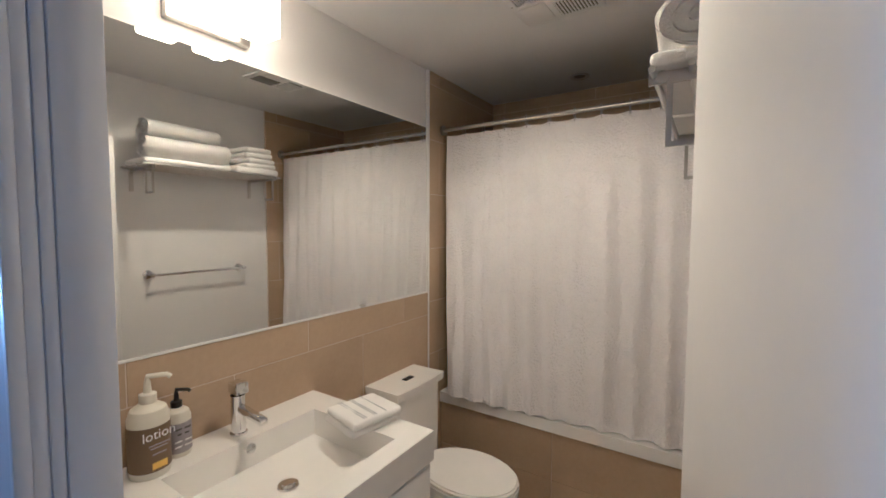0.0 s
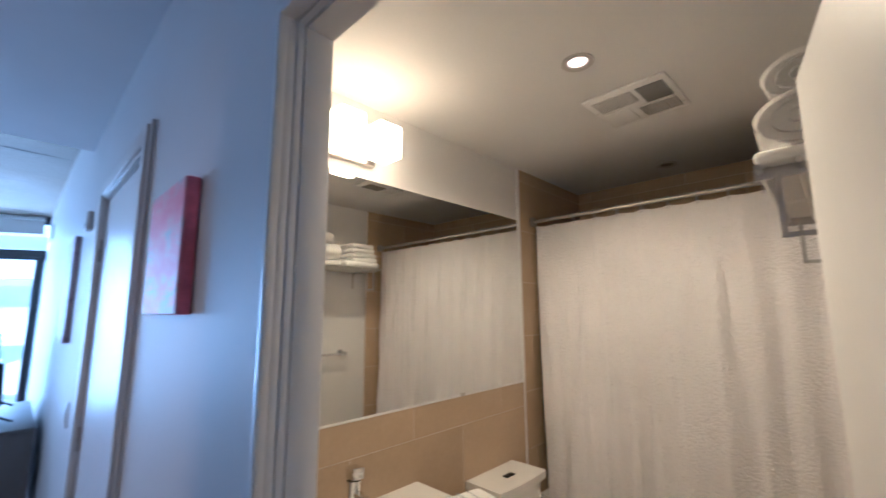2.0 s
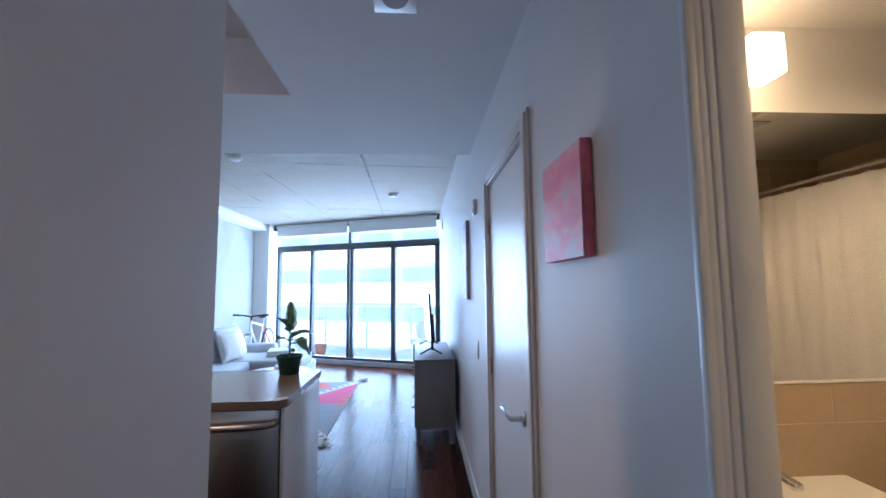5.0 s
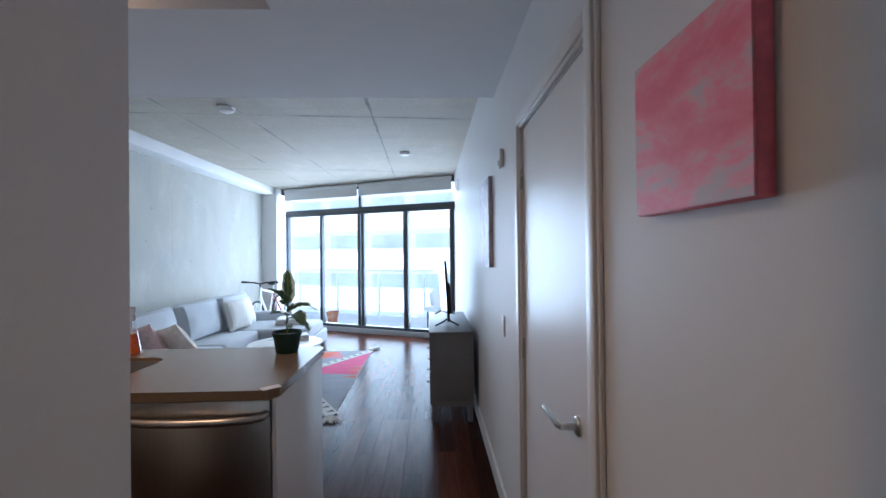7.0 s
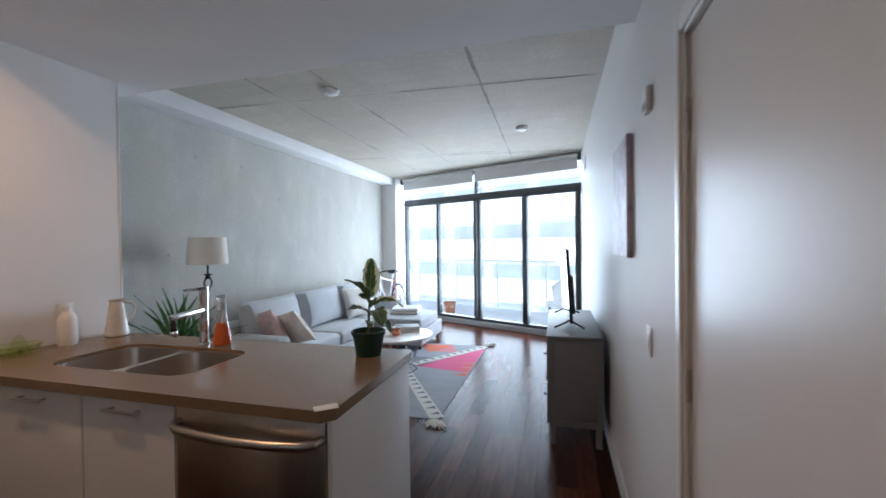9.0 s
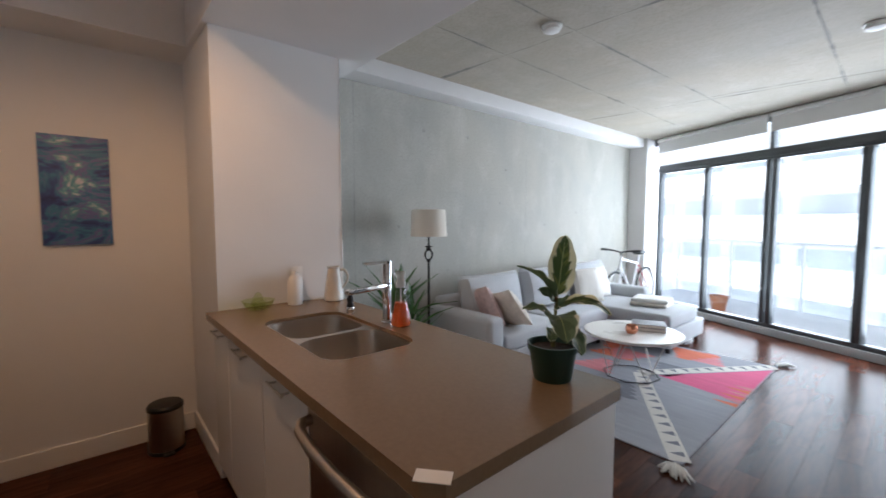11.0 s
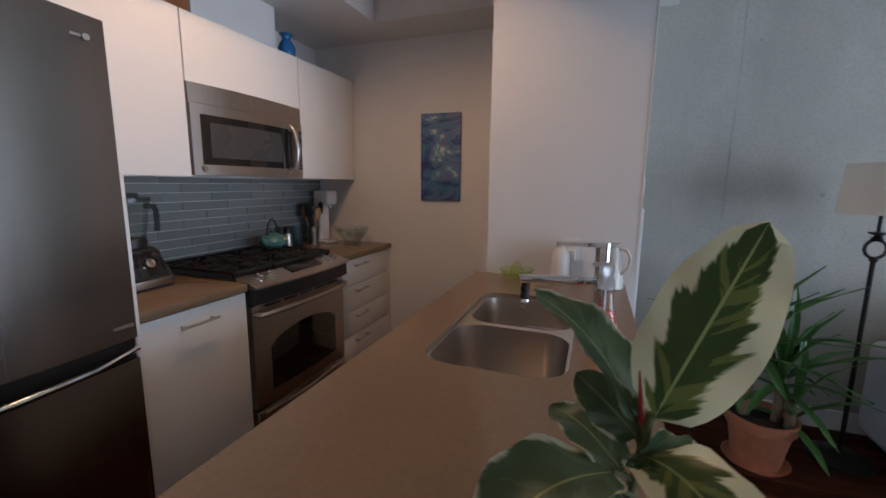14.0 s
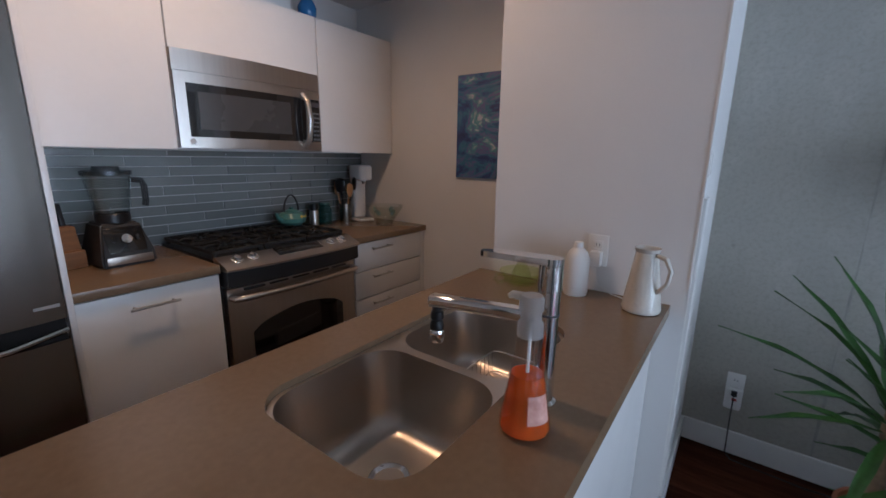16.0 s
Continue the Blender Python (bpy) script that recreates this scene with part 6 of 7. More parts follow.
part("cord", tube([(0.0, -0.05, 0.005), (0.0, -0.055, -0.1), (0.005, -0.05, -0.3), (0.03, -0.06, -0.325), (0.3, -0.08, -0.326), (0.6, -0.05, -0.326)], 0.003, 6), "black", tm)
structure("corner_bead", boxes((-2.9305, 3.372, 1.0, -2.9275, 3.3775, H1), (-2.955, 3.3745, 0.12, -2.93, 3.3785, 2.46)), "trim", "white corner bead of the pier", "trim")
downlight(-2.12, 2.12, 2.76, True, "lit recessed kitchen downlight")
plate("light_switch", "white wall switch on the side of the pier", pose(-2.975, 3.376, 1.416, 0, 0, 180), False, 0.06, 0.085)
bo = thing("white_board", "narrow white painted board standing against the pier's side", "board", -2.972, 3.376, 0.0)
part("panel", box(-0.04, 0.001, 0.2, 0.034, 0.013, 1.31, 0.002), "trim", bo)
part("foot", box(-0.036, 0.0145, 0.0, 0.03, 0.0175, 0.2, 0.001), "trim", bo)
# ---- plants ----
def leaf(base, tip, width, face, droop=0.0, fold=0.15, blunt=0.55, n=12, across=8, bm=None):
    """A blade from base to tip, its upper side towards face; droop bends the middle up, fold raises the edges."""
    bm = bm or bmesh.new()
    uv = bm.loops.layers.uv.get("leaf") or bm.loops.layers.uv.new("leaf")
    base, tip, face = Vector(base), Vector(tip), Vector(face)
    ax = (tip - base)
    ln = ax.length
    ax.normalize()
    side = ax.cross(face).normalized()
    nor = side.cross(ax).normalized()
    grid, uvs = [], {}
    for i in range(n + 1):
        u = i / n
        w = width / 2 * (math.sin(math.pi * min(1, u ** 0.85)) ** blunt) if 0 < u < 1 else 0.0008
        row = []
        for j in range(across + 1):
            v = 2 * j / across - 1
            p = base + ax * (ln * u) + side * (w * v) + nor * (droop * math.sin(math.pi * u) + fold * w * v * v + 0.004 * math.sin(u * 17 + v * 3) * abs(v))
            q = bm.verts.new(p)
            uvs[q] = (u, v)
            row.append(q)
        grid.append(row)
    for i in range(n):
        for j in range(across):
            f = bm.faces.new((grid[i][j], grid[i + 1][j], grid[i + 1][j + 1], grid[i][j + 1]))
            for lo in f.loops:
                lo[uv].uv = uvs[lo.vert]
    return bm


rp = thing("rubber_plant", "variegated rubber plant in a dark green plastic pot", "plant", -1.195, 3.21, CT)
O = Vector((-1.195, 3.21, CT))
part("pot", lathe([(0, 0), (0.056, 0), (0.058, 0.004), (0.072, 0.092), (0.077, 0.093), (0.079, 0.112), (0.074, 0.112), (0.069, 0.09), (0.0, 0.09)], 36), "pot", rp)
sl = lathe([(0.069, 0.094), (0.05, 0.098), (0.02, 0.096), (0, 0.1)], 24)
for v in sl.verts:
    v.co.z += 0.004 * noise.noise(v.co * 70)
part("soil", sl, "soil", rp)
part("stem", tube([(0, 0, 0.09), (-0.003, 0.008, 0.15), (-0.004, 0.018, 0.21), (-0.004, 0.024, 0.262)], [0.007, 0.006, 0.005, 0.004], 8), "stem", rp)
part("bud", tube([(-0.004, 0.02, 0.23), (-0.006, 0.016, 0.26), (-0.008, 0.012, 0.3)], [0.003, 0.003, 0.0008], 6), "redpaint", rp, "slim red leaf sheath")
for b, t, w, face, dr, fo in (
        ((-1.2, 3.237, 1.203), (-1.224, 3.314, 1.388), 0.098, (0.9, -0.42, 0.35), 0.0, 0.12),
        ((-1.2, 3.225, 1.195), (-1.262, 3.112, 1.298), 0.072, (0.35, 0.6, 0.8), 0.018, 0.4),
        ((-1.19, 3.225, 1.17), (-1.055, 3.303, 1.152), 0.07, (-0.1, -0.35, 1), 0.035, 0.2),
        ((-1.19, 3.205, 1.145), (-1.072, 3.094, 1.105), 0.095, (0.25, -0.2, 1), 0.03, 0.35),
        ((-1.185, 3.21, 1.13), (-1.055, 3.14, 1.066), 0.07, (0.3, 0.25, 1), 0.02, 0.3),
        ((-1.2, 3.215, 1.14), (-1.262, 3.14, 1.162), 0.062, (0.4, 0.2, 1), 0.012, 0.3),
        ((-1.2, 3.225, 1.18), (-1.222, 3.165, 1.225), 0.05, (0.9, 0.3, 0.4), 0.01, 0.3),
        ((-1.2, 3.22, 1.16), (-1.14, 3.275, 1.185), 0.055, (0.2, -0.2, 1), 0.012, 0.3),
        ((-1.2, 3.21, 1.1), (-1.15, 3.13, 1.085), 0.04, (0.4, 0, 1), 0.01, 0.2)):
    bmv = leaf(Vector(b) - O, Vector(t) - O, w, face, dr, fo, 0.46, 16)
    lfv = part("leaf", bmv, "leaf" if w in (0.098, 0.07) and dr != 0.02 else "leaf_low", rp)
    st = Vector((-0.004, 0.018, min(0.26, max(0.1, b[2] - CT - 0.012))))
    part("petiole", tube([st, (Vector(b) - O + st) / 2 + Vector((0, 0, 0.002)), Vector(b) - O], 0.0028, 6), "stem", lfv)

pm_ = thing("yucca_palm", "spiky green palm in a terracotta pot on a saucer", "plant", -3.2, 4.04, 0)
part("saucer", lathe([(0, 0), (0.13, 0), (0.15, 0.022), (0.143, 0.022), (0.125, 0.008), (0, 0.008)], 32), "terra", pm_)
part("pot", lathe([(0, 0.008), (0.105, 0.008), (0.14, 0.21), (0.155, 0.212), (0.16, 0.27), (0.147, 0.27), (0.135, 0.235), (0, 0.235)], 36), "terra", pm_)
part("soil", lathe([(0.137, 0.238), (0.06, 0.25), (0, 0.245)], 24), "soil", pm_)
rnd = random.Random(7)
for cx, cy, ch, nl, ln in ((-0.01, -0.07, 0.68, 28, 0.55), (0.01, 0.06, 0.54, 24, 0.48), (0.05, 0.1, 0.38, 9, 0.4)):
    pts = [(cx + 0.01 * math.sin(k), cy, 0.235 + (ch - 0.235) * k / 5) for k in range(6)]
    part("cane", tube(pts, [0.024, 0.022, 0.023, 0.021, 0.022, 0.017], 12), "cane", pm_)
    crown = bmesh.new()
    for k in range(nl):
        a = k * 2.39996 + rnd.uniform(-0.2, 0.2)
        f = k / nl
        el = radians(84 - 105 * f ** 1.2 + rnd.uniform(-8, 8))
        L_ = ln * (0.75 + 0.35 * math.sin(math.pi * min(1, f + 0.15))) * rnd.uniform(0.85, 1.1)
        o = Vector((cx, cy, ch - 0.02 - 0.11 * f))
        d = Vector((math.cos(a) * math.cos(el), math.sin(a) * math.cos(el), math.sin(el)))
        tip = o + d * L_ + Vector((0, 0, -0.10 * L_ * (1 + f)))
        if tip.x < -0.45:
            tip.x = -0.45
        leaf(o, tip, rnd.uniform(0.03, 0.044), (d.x * -0.2, d.y * -0.2, 1) if el < 1.3 else (1, 0, 0.1), 0.07 * L_, 0.45, 0.62, 9, 4, crown)
    part("crown", crown, "palm", pm_)

# ---- living room ----
lm = thing("floor_lamp", "dark bronze floor lamp with cream drum shade", "floor lamp", -3.38, 4.465, 0)
part("base", lathe([(0, 0), (0.14, 0), (0.14, 0.012), (0.06, 0.03), (0.018, 0.045), (0, 0.045)], 30), "bronze", lm)
part("pole", tube([(0, 0, 0.04), (0, 0, 1.08)], 0.011, 12), "bronze", lm)
part("ring", tube([(0, 0.042 * math.cos(radians(a)), 1.125 + 0.045 * math.sin(radians(a))) for a in range(0, 360, 15)], 0.008, 8, closed=True), "bronze", lm)
part("collar", lathe([(0.02, 1.165), (0.026, 1.175), (0.012, 1.19), (0.035, 1.2), (0.035, 1.207), (0.008, 1.21), (0.008, 1.3)], 18), "bronze", lm)
part("collar", lathe([(0.012, 1.06), (0.02, 1.07), (0.012, 1.085)], 16), "bronze", lm)
part("shade", lathe([(0.162, 1.295), (0.167, 1.295), (0.152, 1.535), (0.147, 1.535), (0.162, 1.295)], 40), "linen", lm)

# sectional sofa along the concrete wall
sf = thing("sectional_sofa", "pale grey fabric sectional sofa with chaise", "sofa", 0, 0, 0)
SX, SY0, SY1 = -3.66, 4.64, 7.75
part("base_frame", soft_box(SX, SY0 + 0.03, 0.07, -2.80, SY1 - 0.02, 0.27, 0.02), "sofa", sf)
part("chaise_frame", soft_box(-2.81, 6.72, 0.07, -2.12, SY1 - 0.02, 0.27, 0.02), "sofa", sf)
part("arm", soft_box(SX, SY0, 0.06, -2.78, SY0 + 0.2, 0.60, 0.05), "sofa", sf)
part("arm", soft_box(SX, SY1 - 0.2, 0.06, -2.75, SY1, 0.56, 0.05), "sofa", sf)
part("back_frame", soft_box(SX, SY0 + 0.1, 0.06, SX + 0.2, SY1 - 0.1, 0.68, 0.05), "sofa", sf)
for a, b in ((4.85, 5.76), (5.78, 6.69)):
    part("seat_cushion", soft_box(SX + 0.2, a, 0.27, -2.79, b, 0.43, 0.045), "sofa", sf)
part("seat_cushion", soft_box(SX + 0.2, 6.71, 0.27, -2.13, 7.54, 0.43, 0.045), "sofa", sf)
for y in (5.28, 6.22, 7.12):
    part("back_cushion", cushion(0.88, 0.48, 0.26, turn=Matrix.Translation((SX + 0.31, y, 0.655)) @ pose(0, 0, 0, 0, -12, 0) @ pose(0, 0, 0, 0, 0, 90), bulge=0.28), "sofa", sf)
for x, y in ((SX + 0.06, SY0 + 0.08), (-2.86, SY0 + 0.08), (-2.86, 6.6), (-2.18, 6.8), (-2.18, 7.66), (SX + 0.06, 7.66)):
    part("leg", cyl(x, y, 0.0, 0.07, 0.022, 0.028, 14), "black", sf)


def pillow(label, material, x, y, z, w, h, d, lean, rz, tilt=0):
    o = link("throw_pillow", cushion(w, h, d, turn=Matrix.Identity(4), puff=1.6, bulge=0.45), material)
    o.matrix_world = Matrix.Translation((x, y, z)) @ pose(0, 0, 0, 0, 0, rz) @ pose(0, 0, 0, lean, tilt, 0)
    return tagged(o, label, "pillow", "pillows on the sofa")


pillow("dusty pink patterned throw pillow leaning on the sofa", "pinkp", -3.2, 5.03, 0.60, 0.44, 0.42, 0.15, -24, 160, 12)
pillow("cream woven throw pillow leaning on the sofa", "creamp", -3.02, 5.17, 0.59, 0.46, 0.40, 0.15, -32, 158, 14)
pillow("off-white striped throw pillow on the chaise", "stripep", -3.12, 6.78, 0.64, 0.48, 0.44, 0.16, -16, 78, 0)
pillow("plain white throw pillow behind the striped one", "terry", -3.22, 7.2, 0.62, 0.45, 0.42, 0.15, -18, 84, 0)
for k in range(2):
    folded("folded_blanket", "folded cream blanket on the chaise", -2.52, 7.2, 0.432 + k * 0.045, 0.4, 0.36, 1, 0.044, 8 + 4 * k, "blankets on the chaise", material="creamp" if k == 0 else "terry")

# coffee table
tb_ = thing("coffee_table", "round white coffee table on bent wire legs", "coffee table", -2.15, 5.88, 0.012)
part("tabletop", lathe([(0, 0.385), (0.405, 0.385), (0.42, 0.395), (0.42, 0.408), (0.415, 0.412), (0, 0.412)], 56), "tabletop", tb_)
for a in (20, 110, 200, 290):
    c, s = math.cos(radians(a)), math.sin(radians(a))
    c2, s2 = math.cos(radians(a + 40)), math.sin(radians(a + 40))
    part("leg", tube([(0.3 * c, 0.3 * s, 0.385), (0.22 * c2, 0.22 * s2, 0.006), (0.3 * math.cos(radians(a + 80)), 0.3 * math.sin(radians(a + 80)), 0.385)], 0.005, 8), "nickel", tb_)
part("base_ring", tube([(0.24 * math.cos(radians(a)), 0.24 * math.sin(radians(a)), 0.006) for a in (60, 105, 150, 195, 240, 285, 330, 15)], 0.005, 8, closed=True), "black", tb_, "black wire base")
cp_ = thing("candle_holder", "small copper candle holder on the coffee table", "candle holder", -2.12, 5.80, 0.424)
part("cup", lathe([(0, 0), (0.04, 0), (0.052, 0.02), (0.052, 0.05), (0.045, 0.075), (0.041, 0.075), (0.048, 0.05), (0.036, 0.006), (0, 0.006)], 12), "brass", cp_)
part("candle", cyl(0, 0, 0.006, 0.045, 0.03, seg=16), "paper", cp_)
for k, (mt, w, d) in enumerate((("paper", 0.3, 0.22), ("greylabel", 0.28, 0.2))):
    bk = thing("book", "grey hardcover book lying on the coffee table", "book", -2.08, 6.06, 0.424 + k * 0.03, 20 + 6 * k, "books on the coffee table")
    part("pages", box(-w / 2 + 0.004, -d / 2 + 0.004, 0.003, w / 2 - 0.004, d / 2, 0.026), "paper", bk)
    part("cover", boxes((-w / 2, -d / 2, 0, w / 2, d / 2 + 0.003, 0.003), (-w / 2, -d / 2, 0.026, w / 2, d / 2 + 0.003, 0.029), (-w / 2, d / 2, 0.003, w / 2, d / 2 + 0.003, 0.026)), "greylabel" if k == 0 else "grey", bk)

# kilim rug with woven shapes
M["rug_grey"] = mat("grey_kilim_wool", (0.30, 0.31, 0.34), 0.95, var=0.12, fine=120, bump=0.4, stretch=(1, 6, 1))
M["rug_dark"] = mat("slate_kilim_wool", (0.17, 0.18, 0.21), 0.95, var=0.15, fine=120, bump=0.4, stretch=(1, 6, 1))
M["rug_pink"] = mat("magenta_kilim_wool", (0.62, 0.10, 0.22), 0.95, var=0.12, fine=120, bump=0.4, stretch=(1, 6, 1))
M["rug_rose"] = mat("rose_kilim_wool", (0.56, 0.20, 0.22), 0.95, var=0.15, fine=120, bump=0.4, stretch=(1, 6, 1))
M["rug_coral"] = mat("coral_kilim_wool", (0.60, 0.15, 0.08), 0.95, var=0.12, fine=120, bump=0.4, stretch=(1, 6, 1))
M["rug_white"] = mat("ivory_kilim_wool", (0.62, 0.60, 0.55), 0.95, var=0.08, fine=120, bump=0.4, stretch=(1, 6, 1))
rug = thing("kilim_rug", "woven kilim rug in grey, pink, coral and ivory with tassels", "rug", 0, 0, 0.001)
RX0, RX1, RY0, RY1 = -2.95, -1.305, 4.70, 7.16
part("ground_weave", box(RX0, RY0, 0, RX1, RY1, 0.007, 0.002, 1), "rug_grey", rug)


def patch(points, material, z=0.0076, name="woven_patch"):
    b = slab(points, 0.0066, z)
    return part(name, b, material, rug)


def steps(x0, y0, x1, y1, n, depth, material, flip=1):
    """A saw-toothed band from one point to another."""
    pts, back = [], []
    d = Vector((x1 - x0, y1 - y0))
    nrm = Vector((-d.y, d.x)).normalized() * flip
    for k in range(n):
        a = Vector((x0, y0)) + d * (k / n)
        b = Vector((x0, y0)) + d * ((k + 1) / n)
        pts += [tuple(a), tuple(a * 0.45 + b * 0.55 + nrm * depth)]
    pts.append((x1, y1))
    if flip > 0:
        pts = pts[::-1]
    return patch(pts, material, 0.0072)


AP = (-2.12, 6.0)
patch([(RX1 - 0.01, 5.95), (RX1 - 0.01, 7.02), (-1.98, 6.06)], "rug_pink", 0.0074)
for k in range(6):
    f = k / 6
    y0 = 6.35 - 0.09 * k
    patch([(RX1 - 0.01, y0 - 0.08), (RX1 - 0.01, y0), (RX1 - 0.16 - 0.03 * (k % 2), y0 - 0.03)], "rug_coral" if k % 2 else "rug_rose", 0.0079)
for (xa, ya), side in (((RX1 - 0.02, RY0 + 0.03), 1), ((RX1 - 0.02, RY1 - 0.03), -1)):
    d = Vector((AP[0] - xa, AP[1] - ya))
    nn = Vector((-d.y, d.x)).normalized() * 0.06
    patch([(xa + nn.x, ya + nn.y), (xa - nn.x, ya - nn.y), (AP[0] - nn.x, AP[1] - nn.y), (AP[0] + nn.x, AP[1] + nn.y)], "rug_white", 0.0078)
    for k in range(11):
        c = Vector((xa, ya)) + d * ((k + 0.6) / 11.6)
        e = d.normalized() * 0.045
        q = nn * 0.7
        patch([tuple(c - e * 0.5 - q), tuple(c + e * 0.9 - q), tuple(c + e * 0.2 + q)], "rug_dark", 0.0083)
lay = 0.0068
for xx, yy, mt, s, w in ((-1.80, RY0 + 0.02, "rug_coral", 1, 0.34), (-2.45, RY0 + 0.02, "rug_rose", 1, 0.4), (-2.35, 5.25, "rug_dark", 1, 0.5), (-2.55, 5.0, "rug_rose", 1, 0.3),
                         (-2.1, 5.35, "rug_dark", 1, 0.36), (-2.5, 5.75, "rug_rose", 1, 0.36), (-2.55, 6.25, "rug_coral", 1, 0.4), (-2.45, 6.6, "rug_rose", -1, 0.4),
                         (-1.85, 6.75, "rug_rose", 1, 0.34), (-1.95, 6.45, "rug_dark", -1, 0.3), (-2.0, 7.1, "rug_coral", -1, 0.4), (-2.7, 6.9, "rug_coral", -1, 0.35), (-2.75, 5.5, "rug_coral", 1, 0.24)):
    rows_n, lay = 5, lay + 0.00006
    for k in range(rows_n):
        y0 = yy + s * k * 0.075
        y1 = yy + s * (k + 1) * 0.075
        ww = w * (1 - k / rows_n) / 2
        patch([(xx - ww - 0.05, (y0 + y1) / 2), (xx - ww, min(y0, y1)), (xx + ww, min(y0, y1)), (xx + ww + 0.05, (y0 + y1) / 2), (xx + ww, max(y0, y1)), (xx - ww, max(y0, y1))], mt, lay)
rnd = random.Random(3)
for cx, cy in ((RX1 - 0.03, RY0 - 0.02), (RX1 + 0.0, RY1 + 0.03), (RX0 + 0.03, RY0 - 0.02)):
    tt = bmesh.new()
    sgn = -1 if cy < 6 else 1
    for k in range(26):
        a = rnd.uniform(-0.9, 0.9)
        ln = rnd.uniform(0.1, 0.17)
        p = Vector((cx, cy, 0.012))
        d = Vector((math.sin(a) * 0.8 + 0.25, sgn * math.cos(a), 0))
        tube([p, p + d * ln * 0.5 + Vector((0, 0, 0.014)), p + d * ln + Vector((0, 0, rnd.uniform(-0.006, 0.004)))], [0.006, 0.007, 0.004], 5, tt)
    part("tassel", tt, "rug_white", rug, "ivory wool tassel")

# tv stand and television
tvx0, tvx1, tvy0, tvy1, tvh = -0.425, -0.045, 4.50, 5.72, 0.785
tv = thing("tv_stand", "grey painted sideboard used as tv stand", "tv stand", 0, 0, 0)
part("body", box(tvx0 + 0.01, tvy0 + 0.015, 0.14, tvx1, tvy1 - 0.015, tvh - 0.022, 0.002), "grey", tv)
part("top", box(tvx0 - 0.008, tvy0, tvh - 0.022, tvx1 + 0.004, tvy1, tvh, 0.004), "grey", tv)
for x in (tvx0 + 0.012, tvx1 - 0.052):
    for y in (tvy0 + 0.017, tvy1 - 0.057):
        part("leg", box(x, y, 0, x + 0.04, y + 0.04, 0.14, 0.002), "grey", tv)
part("side_frame", boxes((tvx0 + 0.012, tvy0 + 0.009, 0.14, tvx0 + 0.052, tvy0 + 0.015, tvh - 0.022), (tvx1 - 0.042, tvy0 + 0.009, 0.14, tvx1 - 0.002, tvy0 + 0.015, tvh - 0.022), (tvx0 + 0.052, tvy0 + 0.009, 0.14, tvx1 - 0.042, tvy0 + 0.015, 0.18)), "grey", tv)
for k in range(3):
    y0 = tvy0 + 0.02 + k * 0.395
    for z0, z1 in ((0.15, 0.44), (0.45, 0.755)):
        d = part("drawer", box(tvx0 - 0.006, y0, z0, tvx0 + 0.01, y0 + 0.385, z1, 0.002), "grey", tv)
        part("knob", lathe([(0.006, 0), (0.006, 0.012), (0.013, 0.016), (0.012, 0.026), (0, 0.028)], 14, turn=pose(tvx0 - 0.006, y0 + 0.19, (z0 + z1) / 2, 0, -90, 0)), "bronze", d)
te = thing("television", "black flat television on splayed feet", "television", -0.265, 5.15, tvh)
part("panel", box(-0.012, -0.48, 0.06, 0.012, 0.48, 0.615, 0.004, turn=pose(0, 0, 0, 0, -3, 2)), "black", te)
part("screen", box(-0.0135, -0.472, 0.07, -0.0118, 0.472, 0.607, turn=pose(0, 0, 0, 0, -3, 2)), "bglass", te, "dark glossy screen")
part("back_box", box(0.01, -0.3, 0.1, 0.045, 0.3, 0.4, 0.01, turn=pose(0, 0, 0, 0, -3, 2)), "black", te)
for y in (-0.36, 0.36):
    part("foot", tube([(-0.11, y, 0.006), (-0.03, y, 0.045), (0.005, y, 0.07)], 0.008, 8), "black", te)
    part("foot", tube([(0.11, y, 0.006), (0.04, y, 0.045), (0.005, y, 0.07)], 0.008, 8), "black", te)

# bicycle leaning in the window corner
bk = thing("bicycle", "white and red bicycle leaning by the window", "bicycle", -3.38, 8.1, 0, 0)
def wheel(y):
    w = part("wheel", tube([(0, y + 0.325 * math.cos(radians(a)), 0.345 + 0.325 * math.sin(radians(a))) for a in range(0, 360, 10)], 0.018, 8, closed=True), "tyre", bk, "black tyred wheel")
    part("rim", tube([(0, y + 0.3 * math.cos(radians(a)), 0.345 + 0.3 * math.sin(radians(a))) for a in range(0, 360, 10)], 0.008, 6, closed=True), "nickel", w)
    sb_ = tube([(-0.03, y, 0.345), (0.03, y, 0.345)], 0.018, 10)
    for a in range(0, 360, 20):
        tube([(0.015 * (-1) ** (a // 20), y, 0.345), (0, y + 0.3 * math.cos(radians(a)), 0.345 + 0.3 * math.sin(radians(a)))], 0.0012, 4, sb_)
    part("spokes", sb_, "nickel", w)
wheel(-0.1)
wheel(0.93)
part("fork", tube([(0.04, -0.1, 0.345), (0.045, 0.0, 0.66), (0, 0.04, 0.74), (-0.045, 0.0, 0.66), (-0.04, -0.1, 0.345)], 0.014, 8), "bikewhite", bk)
fr = bmesh.new()
for p, q, r in (((0, 0.03, 0.7), (0, 0.08, 0.9), 0.02), ((0, 0.05, 0.76), (0, 0.42, 0.3), 0.022), ((0, 0.07, 0.86), (0, 0.62, 0.76), 0.018), ((0, 0.42, 0.3), (0, 0.65, 0.86), 0.017)):
    tube([p, q], r, 10, fr)
part("frame", fr, "bikewhite", bk)
part("rear_stays", tube([(0.05, 0.93, 0.345), (0.02, 0.62, 0.74), (-0.02, 0.62, 0.74), (-0.05, 0.93, 0.345), (-0.02, 0.44, 0.3), (0.02, 0.44, 0.3)], 0.009, 6, closed=True), "redpaint", bk, "red rear stays")
